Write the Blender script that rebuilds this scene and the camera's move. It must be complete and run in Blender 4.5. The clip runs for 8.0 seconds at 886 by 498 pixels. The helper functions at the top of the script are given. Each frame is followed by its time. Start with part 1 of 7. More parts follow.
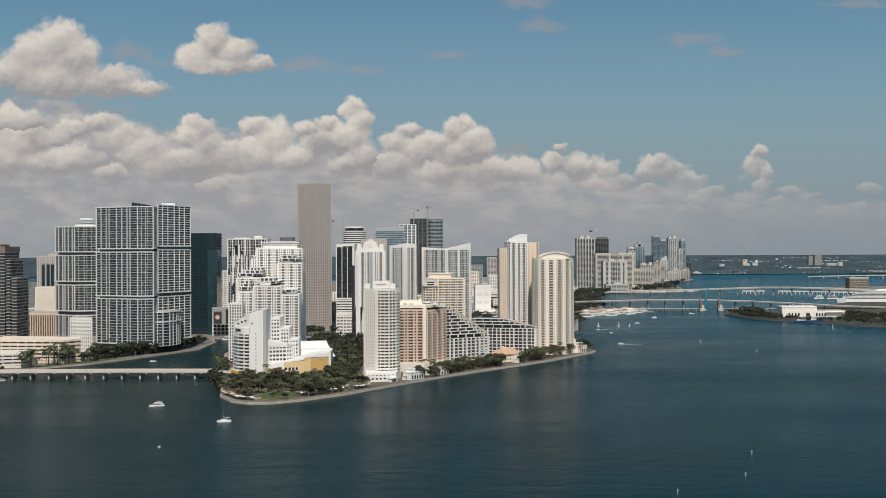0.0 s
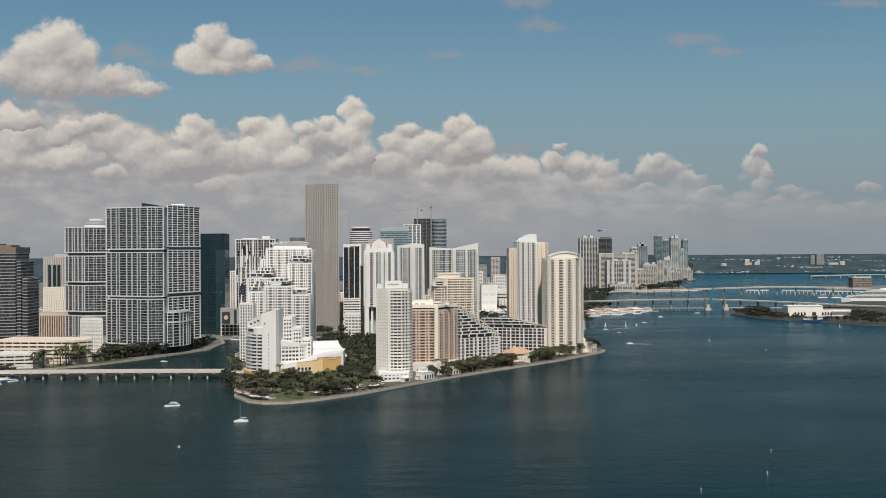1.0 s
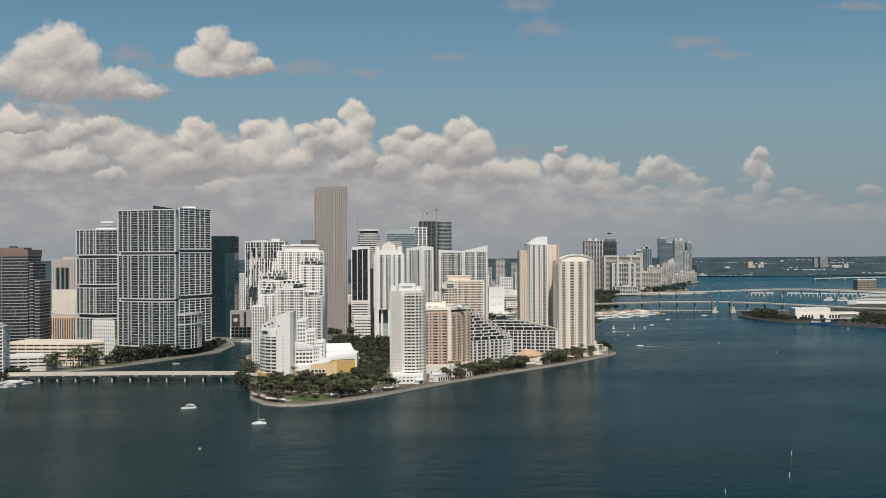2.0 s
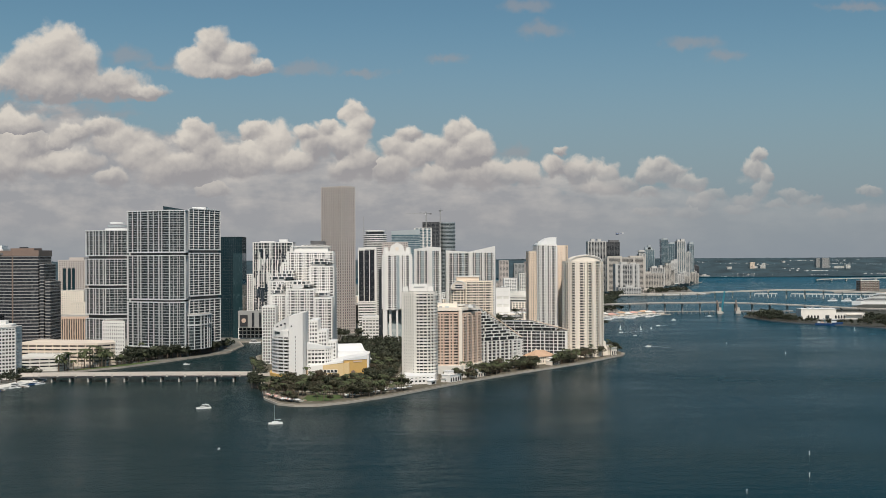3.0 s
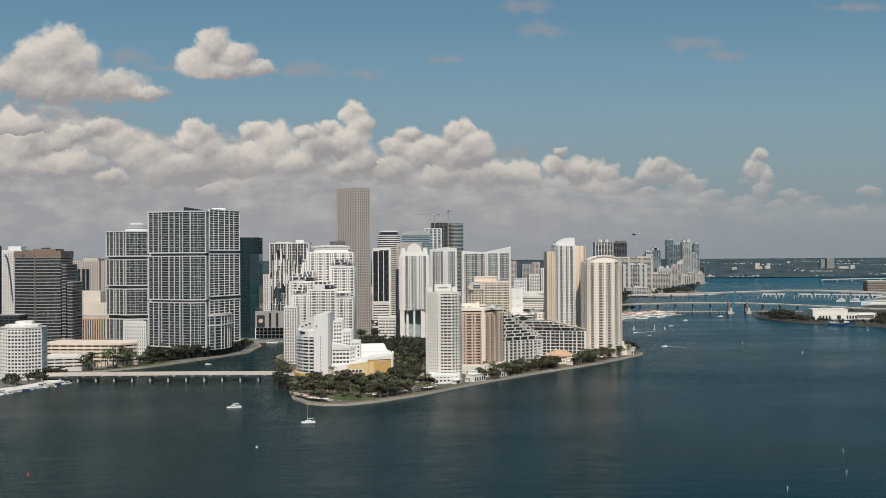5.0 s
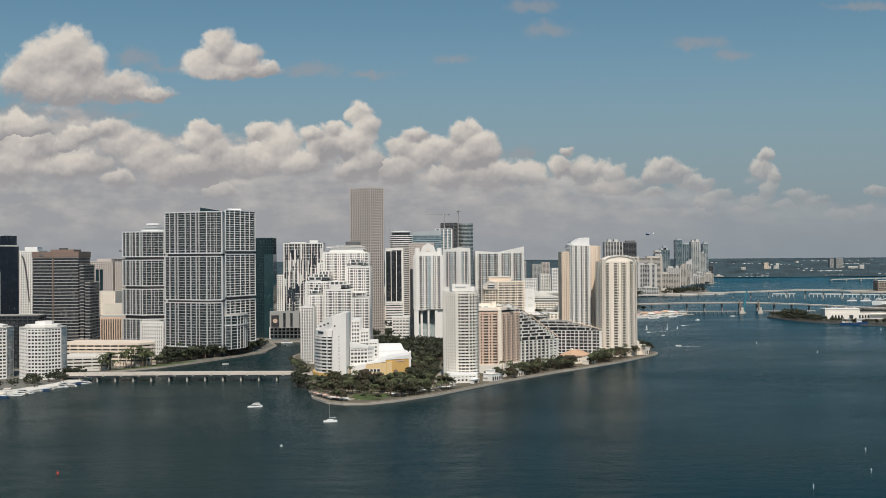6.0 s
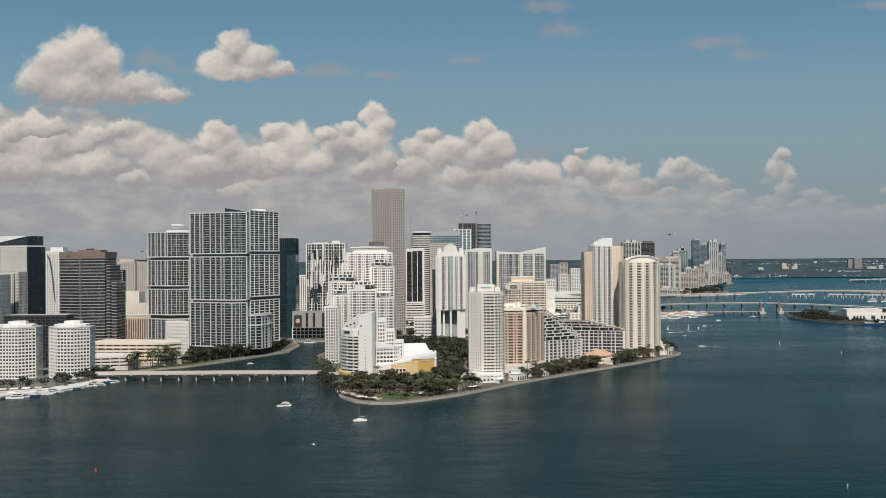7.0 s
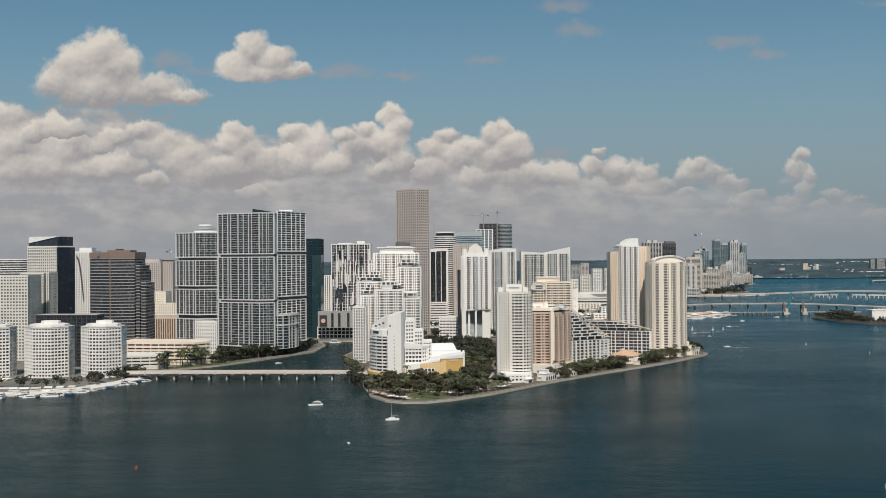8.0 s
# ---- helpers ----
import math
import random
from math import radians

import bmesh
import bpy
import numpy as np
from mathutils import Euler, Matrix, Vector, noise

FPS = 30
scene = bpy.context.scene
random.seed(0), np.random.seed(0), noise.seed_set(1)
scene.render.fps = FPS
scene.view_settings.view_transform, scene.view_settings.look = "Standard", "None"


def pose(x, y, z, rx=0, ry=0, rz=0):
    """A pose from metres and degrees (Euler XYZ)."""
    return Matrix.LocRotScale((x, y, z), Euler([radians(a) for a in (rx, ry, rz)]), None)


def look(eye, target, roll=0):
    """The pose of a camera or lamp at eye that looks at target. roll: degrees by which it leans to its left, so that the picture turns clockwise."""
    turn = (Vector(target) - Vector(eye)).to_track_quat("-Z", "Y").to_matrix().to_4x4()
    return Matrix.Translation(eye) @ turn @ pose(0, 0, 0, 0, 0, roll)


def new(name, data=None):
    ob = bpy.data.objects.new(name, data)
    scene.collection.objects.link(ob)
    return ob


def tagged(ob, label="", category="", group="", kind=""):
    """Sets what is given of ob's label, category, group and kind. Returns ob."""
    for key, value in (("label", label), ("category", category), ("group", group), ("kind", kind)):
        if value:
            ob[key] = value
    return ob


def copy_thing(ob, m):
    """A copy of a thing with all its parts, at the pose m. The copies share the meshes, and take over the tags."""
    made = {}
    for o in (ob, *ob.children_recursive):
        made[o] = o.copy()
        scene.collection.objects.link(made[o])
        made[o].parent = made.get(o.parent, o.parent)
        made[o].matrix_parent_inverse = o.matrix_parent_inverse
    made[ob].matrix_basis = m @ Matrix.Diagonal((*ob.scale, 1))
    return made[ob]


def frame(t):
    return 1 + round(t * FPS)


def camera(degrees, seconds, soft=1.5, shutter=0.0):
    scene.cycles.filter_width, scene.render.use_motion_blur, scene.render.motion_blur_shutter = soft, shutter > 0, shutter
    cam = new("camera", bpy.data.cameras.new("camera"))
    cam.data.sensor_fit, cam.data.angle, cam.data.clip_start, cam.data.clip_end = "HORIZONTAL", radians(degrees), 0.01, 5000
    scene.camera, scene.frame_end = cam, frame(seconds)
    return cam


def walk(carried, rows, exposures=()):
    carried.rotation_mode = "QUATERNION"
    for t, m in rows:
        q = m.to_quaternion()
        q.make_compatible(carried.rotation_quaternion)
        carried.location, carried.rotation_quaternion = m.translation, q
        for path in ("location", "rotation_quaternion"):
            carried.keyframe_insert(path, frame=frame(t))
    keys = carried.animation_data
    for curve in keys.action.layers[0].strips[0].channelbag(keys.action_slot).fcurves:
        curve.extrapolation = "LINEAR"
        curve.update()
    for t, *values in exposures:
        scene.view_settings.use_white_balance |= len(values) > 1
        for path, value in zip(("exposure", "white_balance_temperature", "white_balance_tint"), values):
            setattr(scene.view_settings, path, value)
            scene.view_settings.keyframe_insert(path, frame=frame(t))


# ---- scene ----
cam = camera(48.3, 8.0, soft=0.8)
PATH = [
    (0, (-0.14, 8.787, 121.222), (-0.079, 10.786, 121.226), -0.2),
    (0.5, (-6.157, 8.235, 121.213), (-6.095, 10.234, 121.216), -0.2),
    (1, (-12.181, 7.655, 121.197), (-12.119, 9.654, 121.201), -0.3),
    (1.5, (-18.185, 6.989, 121.162), (-18.125, 8.988, 121.169), -0.3),
    (3, (-35.888, 4.592, 120.962), (-35.827, 6.591, 120.973), -0.3),
    (3.5, (-41.64, 3.532, 120.926), (-41.578, 5.531, 120.937), -0.3),
    (4, (-47.272, 2.217, 120.884), (-47.209, 4.216, 120.895), -0.3),
    (4.5, (-52.844, 0.668, 120.837), (-52.782, 2.667, 120.849), -0.3),
    (6, (-69.312, -4.559, 120.618), (-69.264, -2.559, 120.631), -0.4),
    (6.5, (-74.712, -6.436, 120.586), (-74.678, -4.436, 120.6), -0.4),
    (7, (-80.08, -8.444, 120.561), (-80.061, -6.445, 120.575), -0.4),
    (7.5, (-85.452, -10.556, 120.543), (-85.449, -8.556, 120.558), -0.4),
    (8, (-90.81, -12.716, 120.531), (-90.826, -10.716, 120.546), -0.4),
]
walk(cam, [(t, look(eye, target, roll)) for t, eye, target, roll in PATH])

# ---- world, sun, exposure ----
SUN_EL, SUN_AZ = 53.0, 178.0          # degrees above the horizon; clockwise from +y
scene.view_settings.exposure = -0.05
sun_data = bpy.data.lights.new("sun", "SUN")
sun_data.energy, sun_data.angle, sun_data.color = 4.0, radians(0.6), (1.0, 0.905, 0.80)
sun = new("sun", sun_data)
_a, _e = radians(SUN_AZ), radians(SUN_EL)
TO_SUN = Vector((math.sin(_a) * math.cos(_e), math.cos(_a) * math.cos(_e), math.sin(_e)))
sun.matrix_world = look(TO_SUN * 3000, (0, 0, 0))


class Nodes:
    """Short hand for building a node tree."""

    def __init__(self, tree):
        self.t = tree
        tree.nodes.clear()

    def add(self, kind):
        return self.t.nodes.new(kind)

    def put(self, socket, value):
        if isinstance(value, bpy.types.NodeSocket):
            self.t.links.new(value, socket)
        else:
            socket.default_value = value

    def math(self, op, a, b=0.0, c=0.0, clamp=False):
        n = self.add("ShaderNodeMath")
        n.operation, n.use_clamp = op, clamp
        for s, v in zip(n.inputs, (a, b, c)):
            self.put(s, v)
        return n.outputs[0]

    def vec(self, op, a, b=(0, 0, 0), scale=None):
        n = self.add("ShaderNodeVectorMath")
        n.operation = op
        self.put(n.inputs[0], a)
        self.put(n.inputs[1], b)
        if scale is not None:
            self.put(n.inputs["Scale"], scale)
        return n.outputs["Value" if op in ("LENGTH", "DOT_PRODUCT") else "Vector"]

    def mix(self, fac, a, b):
        n = self.add("ShaderNodeMix")
        n.data_type = "RGBA"
        self.put(n.inputs[0], fac)
        self.put(n.inputs[6], a)
        self.put(n.inputs[7], b)
        return n.outputs[2]

    def noise(self, vector, scale, detail=3.0, rough=0.5, out="Fac"):
        n = self.add("ShaderNodeTexNoise")
        self.put(n.inputs["Vector"], vector)
        n.inputs["Scale"].default_value, n.inputs["Detail"].default_value, n.inputs["Roughness"].default_value = scale, detail, rough
        return n.outputs[out]

    def ramp(self, fac, lo, hi, to_lo=0.0, to_hi=1.0, smooth=True):
        n = self.add("ShaderNodeMapRange")
        n.interpolation_type = "SMOOTHSTEP" if smooth else "LINEAR"
        self.put(n.inputs[0], fac)
        for s, v in zip(n.inputs[1:5], (lo, hi, to_lo, to_hi)):
            self.put(s, v)
        return n.outputs[0]


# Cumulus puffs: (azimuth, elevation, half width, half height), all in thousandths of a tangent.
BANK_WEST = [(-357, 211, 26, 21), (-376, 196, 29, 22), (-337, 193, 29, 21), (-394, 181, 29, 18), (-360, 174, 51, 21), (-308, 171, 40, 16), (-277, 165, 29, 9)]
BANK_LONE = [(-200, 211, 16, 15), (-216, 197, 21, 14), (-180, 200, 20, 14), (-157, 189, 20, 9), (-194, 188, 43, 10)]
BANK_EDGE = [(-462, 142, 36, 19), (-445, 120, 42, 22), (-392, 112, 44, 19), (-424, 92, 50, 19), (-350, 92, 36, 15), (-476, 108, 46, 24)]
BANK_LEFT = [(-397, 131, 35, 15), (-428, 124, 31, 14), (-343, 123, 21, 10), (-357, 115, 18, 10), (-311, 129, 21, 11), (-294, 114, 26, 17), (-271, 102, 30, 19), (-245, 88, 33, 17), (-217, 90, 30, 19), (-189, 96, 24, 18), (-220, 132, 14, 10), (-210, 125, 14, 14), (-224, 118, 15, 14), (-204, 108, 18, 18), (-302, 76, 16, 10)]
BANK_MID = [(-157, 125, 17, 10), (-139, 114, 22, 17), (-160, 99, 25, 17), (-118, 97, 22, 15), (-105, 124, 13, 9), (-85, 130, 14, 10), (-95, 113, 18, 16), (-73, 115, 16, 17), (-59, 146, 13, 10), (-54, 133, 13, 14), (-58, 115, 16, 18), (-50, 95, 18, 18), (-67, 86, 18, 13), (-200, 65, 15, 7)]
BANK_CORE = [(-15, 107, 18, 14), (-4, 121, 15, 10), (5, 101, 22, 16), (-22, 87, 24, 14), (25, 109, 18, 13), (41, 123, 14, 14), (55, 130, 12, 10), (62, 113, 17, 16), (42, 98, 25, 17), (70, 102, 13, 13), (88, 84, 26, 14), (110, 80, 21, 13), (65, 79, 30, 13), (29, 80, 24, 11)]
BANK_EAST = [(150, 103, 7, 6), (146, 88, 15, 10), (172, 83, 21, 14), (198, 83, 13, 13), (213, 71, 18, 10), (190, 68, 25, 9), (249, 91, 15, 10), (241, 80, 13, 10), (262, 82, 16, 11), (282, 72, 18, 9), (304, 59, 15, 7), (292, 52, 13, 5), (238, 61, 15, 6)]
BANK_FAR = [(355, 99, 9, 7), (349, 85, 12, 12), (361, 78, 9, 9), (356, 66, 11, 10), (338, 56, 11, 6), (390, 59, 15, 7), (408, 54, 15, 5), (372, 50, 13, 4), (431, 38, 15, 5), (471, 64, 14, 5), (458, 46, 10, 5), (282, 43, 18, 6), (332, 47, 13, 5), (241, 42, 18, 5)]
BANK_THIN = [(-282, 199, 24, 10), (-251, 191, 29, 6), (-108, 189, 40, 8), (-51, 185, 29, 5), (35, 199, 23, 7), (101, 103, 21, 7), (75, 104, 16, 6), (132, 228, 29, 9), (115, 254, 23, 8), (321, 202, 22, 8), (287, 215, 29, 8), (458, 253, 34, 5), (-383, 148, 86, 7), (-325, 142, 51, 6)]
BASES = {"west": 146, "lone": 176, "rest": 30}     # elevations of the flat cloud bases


def cloud_field():
    """A node group: how thick the cumulus is in a direction, how much sun its puffs get, and the thin wisps."""
    g = bpy.data.node_groups.new("cloud_field", "ShaderNodeTree")
    g.interface.new_socket("Place", in_out="INPUT", socket_type="NodeSocketVector")
    for name in ("Thick", "Lit", "Thin"):
        g.interface.new_socket(name, in_out="OUTPUT", socket_type="NodeSocketFloat")
    k = Nodes(g)
    i, o = k.add("NodeGroupInput"), k.add("NodeGroupOutput")
    place = i.outputs[0]

    def warped(p, scale, amount, detail):
        w = k.vec("SUBTRACT", k.noise(p, scale, detail, 0.55, "Color"), (0.5, 0.5, 0.5))
        return k.vec("ADD", p, k.vec("SCALE", w, scale=amount))

    soft = warped(place, 0.022, 16.0, 2.0)
    bent = warped(warped(soft, 0.06, 13.0, 2.0), 0.17, 6.0, 2.0)
    sep = k.add("ShaderNodeSeparateXYZ")
    k.put(sep.inputs[0], soft)

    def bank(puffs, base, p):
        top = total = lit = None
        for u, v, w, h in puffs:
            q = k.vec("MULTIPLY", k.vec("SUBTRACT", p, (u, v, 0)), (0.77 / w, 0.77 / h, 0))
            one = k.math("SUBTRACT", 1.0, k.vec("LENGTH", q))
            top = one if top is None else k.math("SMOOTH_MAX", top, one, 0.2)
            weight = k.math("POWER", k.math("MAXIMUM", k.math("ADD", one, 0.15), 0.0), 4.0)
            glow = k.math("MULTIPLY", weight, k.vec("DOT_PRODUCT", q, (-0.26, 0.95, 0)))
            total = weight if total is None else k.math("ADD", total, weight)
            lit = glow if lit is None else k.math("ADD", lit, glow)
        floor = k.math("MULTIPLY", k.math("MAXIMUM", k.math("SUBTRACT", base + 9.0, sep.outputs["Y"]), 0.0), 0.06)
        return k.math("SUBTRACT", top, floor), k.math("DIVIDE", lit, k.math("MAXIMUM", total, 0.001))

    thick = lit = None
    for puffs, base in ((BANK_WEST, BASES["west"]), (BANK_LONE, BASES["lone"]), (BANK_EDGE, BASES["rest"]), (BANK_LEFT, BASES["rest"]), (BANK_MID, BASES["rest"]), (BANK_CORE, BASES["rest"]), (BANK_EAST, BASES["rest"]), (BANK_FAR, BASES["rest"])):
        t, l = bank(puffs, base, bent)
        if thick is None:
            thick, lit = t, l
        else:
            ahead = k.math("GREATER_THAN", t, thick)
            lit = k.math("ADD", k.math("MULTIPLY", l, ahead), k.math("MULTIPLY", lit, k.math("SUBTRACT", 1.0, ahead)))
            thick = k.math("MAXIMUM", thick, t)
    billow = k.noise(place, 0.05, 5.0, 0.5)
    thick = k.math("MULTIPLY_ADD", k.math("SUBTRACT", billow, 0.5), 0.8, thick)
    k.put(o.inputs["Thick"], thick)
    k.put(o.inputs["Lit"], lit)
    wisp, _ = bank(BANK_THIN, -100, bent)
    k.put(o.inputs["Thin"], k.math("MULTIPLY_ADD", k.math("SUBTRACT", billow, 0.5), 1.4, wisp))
    return g


def build_world():
    w = bpy.data.worlds.new("sky")
    scene.world = w
    w.use_nodes = True
    k = Nodes(w.node_tree)
    sky = k.add("ShaderNodeTexSky")
    sky.sky_type, sky.sun_disc = "NISHITA", False
    sky.sun_elevation, sky.sun_rotation = radians(SUN_EL), radians(SUN_AZ)
    sky.altitude, sky.air_density, sky.dust_density, sky.ozone_density = 50.0, 1.0, 1.0, 1.6
    way = k.add("ShaderNodeTexCoord").outputs["Generated"]
    s = k.add("ShaderNodeSeparateXYZ")
    k.put(s.inputs[0], way)
    ahead = k.math("MAXIMUM", k.math("ABSOLUTE", s.outputs["Y"]), 0.05)
    u = k.math("MULTIPLY", k.math("DIVIDE", s.outputs["X"], ahead), 1000.0)
    v = k.math("MULTIPLY", k.math("DIVIDE", s.outputs["Z"], ahead), 1000.0)
    c = k.add("ShaderNodeCombineXYZ")
    k.put(c.inputs[0], u), k.put(c.inputs[1], v)
    here = k.add("ShaderNodeGroup")
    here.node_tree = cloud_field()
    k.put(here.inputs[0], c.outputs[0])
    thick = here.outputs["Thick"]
    # clear sky, paler towards the horizon
    haze = k.ramp(v, 15.0, 260.0, HAZE_FAC, 0.0)
    blue = k.mix(haze, k.vec("MULTIPLY", sky.outputs[0], SKY_TINT), HAZE)
    thin = k.math("MULTIPLY", k.ramp(here.outputs["Thin"], 0.0, 0.9), 0.5)
    # grey layer low over the city, its top falling to the right
    streak = k.noise(k.vec("MULTIPLY", c.outputs[0], (0.30, 1.6, 0)), 0.03, 5.0, 0.58)
    lumps = k.noise(k.vec("MULTIPLY", c.outputs[0], (0.7, 1.2, 0)), 0.035, 5.0, 0.55)
    edge = k.math("ADD", k.ramp(u, -430.0, -20.0, 158.0, 98.0, False), k.ramp(u, -20.0, 440.0, 0.0, -42.0, False))
    edge = k.math("MULTIPLY_ADD", k.math("SUBTRACT", lumps, 0.5), 70.0, edge)
    deep = k.math("SUBTRACT", edge, v)
    layer = k.math("MULTIPLY", k.ramp(deep, -4.0, 16.0), k.ramp(u, 60.0, 420.0, 0.95, 0.35))
    layer = k.math("MULTIPLY", layer, k.ramp(v, 0.0, 40.0, 0.65, 1.0))
    tone = k.math("ADD", k.math("MULTIPLY", k.math("SUBTRACT", lumps, 0.42), 3.0), k.math("MULTIPLY", k.math("SUBTRACT", streak, 0.5), 1.6))
    tone = k.math("MULTIPLY_ADD", k.ramp(deep, 60.0, 0.0), 0.22, tone, clamp=True)
    stratus = k.mix(k.math("MULTIPLY", tone, k.ramp(v, 10.0, 70.0, 0.35, 1.0)), VEIL, CLOUD_PALE)
    under = k.mix(layer, blue, stratus)
    under = k.mix(thin, under, CLOUD_SHADE)
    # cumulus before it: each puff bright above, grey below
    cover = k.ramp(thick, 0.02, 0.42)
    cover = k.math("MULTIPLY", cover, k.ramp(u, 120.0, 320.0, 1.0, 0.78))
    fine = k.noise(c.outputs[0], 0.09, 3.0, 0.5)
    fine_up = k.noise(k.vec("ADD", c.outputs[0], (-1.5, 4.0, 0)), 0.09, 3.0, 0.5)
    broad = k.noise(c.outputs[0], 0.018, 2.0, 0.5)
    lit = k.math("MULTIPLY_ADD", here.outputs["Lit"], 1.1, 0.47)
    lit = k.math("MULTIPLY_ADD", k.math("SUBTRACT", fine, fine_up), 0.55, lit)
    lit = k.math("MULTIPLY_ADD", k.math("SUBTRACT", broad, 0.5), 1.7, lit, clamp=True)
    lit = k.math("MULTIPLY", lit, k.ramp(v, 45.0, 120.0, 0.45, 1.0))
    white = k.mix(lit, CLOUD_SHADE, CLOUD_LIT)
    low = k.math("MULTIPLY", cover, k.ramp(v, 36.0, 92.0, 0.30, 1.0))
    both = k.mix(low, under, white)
    bg = k.add("ShaderNodeBackground")
    k.put(bg.inputs["Color"], both)
    bg.inputs["Strength"].default_value = 0.1
    k.put(k.add("ShaderNodeOutputWorld").inputs[0], bg.outputs[0])


SKY_TINT = (0.60, 0.775, 0.735)
HAZE, HAZE_FAC, VEIL = (2.40, 2.85, 3.36, 1), 0.9, (3.45, 3.45, 3.6, 1)
CLOUD_SHADE, CLOUD_PALE, CLOUD_LIT = (3.35, 3.22, 3.3, 1), (5.3, 5.0, 4.75, 1), (6.9, 6.4, 5.75, 1)
build_world()

# ---- materials ----
MATS = {}


def surface(name, color, rough=0.8, metal=0.0, grain=0.6, stain=0.05, amount=0.18, bump=0.02, spec=0.5, per=0.0):
    """A matt or glossy surface with fine grain, broad stains and a slight relief."""
    m = MATS[name] = bpy.data.materials.new(name)
    m.use_nodes = True
    k = Nodes(m.node_tree)
    p = k.add("ShaderNodeBsdfPrincipled")
    pos = k.add("ShaderNodeNewGeometry").outputs["Position"]
    n1 = k.noise(pos, grain, 4.0, 0.6)
    n2 = k.noise(k.vec("MULTIPLY", pos, (1, 1, 0.35)), stain, 3.0, 0.6)
    v = k.math("ADD", k.math("MULTIPLY", k.math("SUBTRACT", n1, 0.5), amount), k.math("MULTIPLY", k.math("SUBTRACT", n2, 0.5), 1.6 * amount))
    if per:
        r = k.add("ShaderNodeObjectInfo").outputs["Random"]
        v = k.math("MULTIPLY_ADD", k.math("SUBTRACT", r, 0.5), per, v)
    k.put(p.inputs["Base Color"], k.vec("SCALE", color, scale=k.math("ADD", v, 1.0)))
    p.inputs["Roughness"].default_value, p.inputs["Metallic"].default_value = rough, metal
    p.inputs["Specular IOR Level"].default_value = spec
    if bump:
        b = k.add("ShaderNodeBump")
        b.inputs["Strength"].default_value, b.inputs["Distance"].default_value = 0.5, bump
        k.put(b.inputs["Height"], n1)
        k.put(p.inputs["Normal"], b.outputs[0])
    k.put(k.add("ShaderNodeOutputMaterial").inputs[0], p.outputs[0])
    return m


def glazing(name, dark, light, storey=3.3, bay=1.7, share=0.25, rough=0.12, spec=0.5):
    """Facade glass: panes differ with blinds, curtains and what stands behind them."""
    m = MATS[name] = bpy.data.materials.new(name)
    m.use_nodes = True
    k = Nodes(m.node_tree)
    p = k.add("ShaderNodeBsdfPrincipled")
    pos = k.add("ShaderNodeNewGeometry").outputs["Position"]
    cell = k.vec("SNAP", pos, (bay, bay, storey))
    w = k.add("ShaderNodeTexWhiteNoise")
    w.noise_dimensions = "3D"
    k.put(w.inputs["Vector"], cell)
    broad = k.noise(pos, 0.04, 2.0)
    pick = k.ramp(w.outputs["Value"], 1.0 - share, 1.0, 0.0, 1.0, False)
    pick = k.math("MULTIPLY", pick, k.ramp(broad, 0.3, 0.7, 0.5, 1.0))
    k.put(p.inputs["Base Color"], k.mix(pick, (*dark, 1), (*light, 1)))
    k.put(p.inputs["Roughness"], k.math("MULTIPLY_ADD", pick, 0.25, rough))
    p.inputs["Specular IOR Level"].default_value = spec
    b = k.add("ShaderNodeBump")
    b.inputs["Strength"].default_value, b.inputs["Distance"].default_value = 0.25, 0.05
    k.put(b.inputs["Height"], k.noise(pos, 0.35, 2.0))
    k.put(p.inputs["Normal"], b.outputs[0])
    k.put(k.add("ShaderNodeOutputMaterial").inputs[0], p.outputs[0])
    return m


WHITE = surface("white_stucco", (0.80, 0.78, 0.75), amount=0.10)
PALE = surface("pale_stucco", (0.70, 0.68, 0.63), amount=0.12)
IVORY = surface("ivory_stucco", (0.77, 0.73, 0.67), amount=0.12)
GREY = surface("grey_concrete", (0.36, 0.36, 0.35), amount=0.2)
DARKGREY = surface("dark_concrete", (0.13, 0.13, 0.135), amount=0.2)
CREAM = surface("cream_stucco", (0.84, 0.76, 0.66), amount=0.12)
PEACH = surface("peach_stucco", (0.84, 0.68, 0.54), amount=0.14)
TAN = surface("tan_stucco", (0.66, 0.50, 0.40), amount=0.14)
OCHRE = surface("ochre_stucco", (0.62, 0.40, 0.14), amount=0.14)
YELLOW = surface("pale_yellow_stucco", (0.82, 0.73, 0.62), amount=0.12)
ROSE = surface("rose_granite", (0.52, 0.46, 0.425), 0.55, amount=0.16)
BROWN = surface("brown_granite", (0.23, 0.165, 0.135), 0.45, amount=0.18)
BRONZE = surface("bronze_band", (0.33, 0.315, 0.31), 0.3, amount=0.16)
TEALFRAME = surface("teal_frame", (0.016, 0.032, 0.038), 0.35, amount=0.15)
RAILWHITE = surface("white_balcony_slab", (0.74, 0.73, 0.71), 0.7, amount=0.14)
STEEL = surface("silver_cladding", (0.48, 0.52, 0.53), 0.35, 0.3, amount=0.1)
FRAMEWHITE = surface("white_metal_frame", (0.66, 0.67, 0.67), 0.4, 0.0, amount=0.08)
BLACK = surface("black_cladding", (0.055, 0.056, 0.060), 0.3, amount=0.2)
ROOFGREY = surface("gravel_roof", (0.40, 0.38, 0.35), 0.95, amount=0.35, bump=0.05)
ROOFWHITE = surface("white_roof", (0.78, 0.78, 0.77), 0.6, amount=0.12)
TILE = surface("tan_orange_roof_tile", (0.55, 0.36, 0.24), 0.85, grain=2.0, amount=0.4, bump=0.1)
ASPHALT = surface("asphalt", (0.06, 0.06, 0.06), 0.9, amount=0.3)
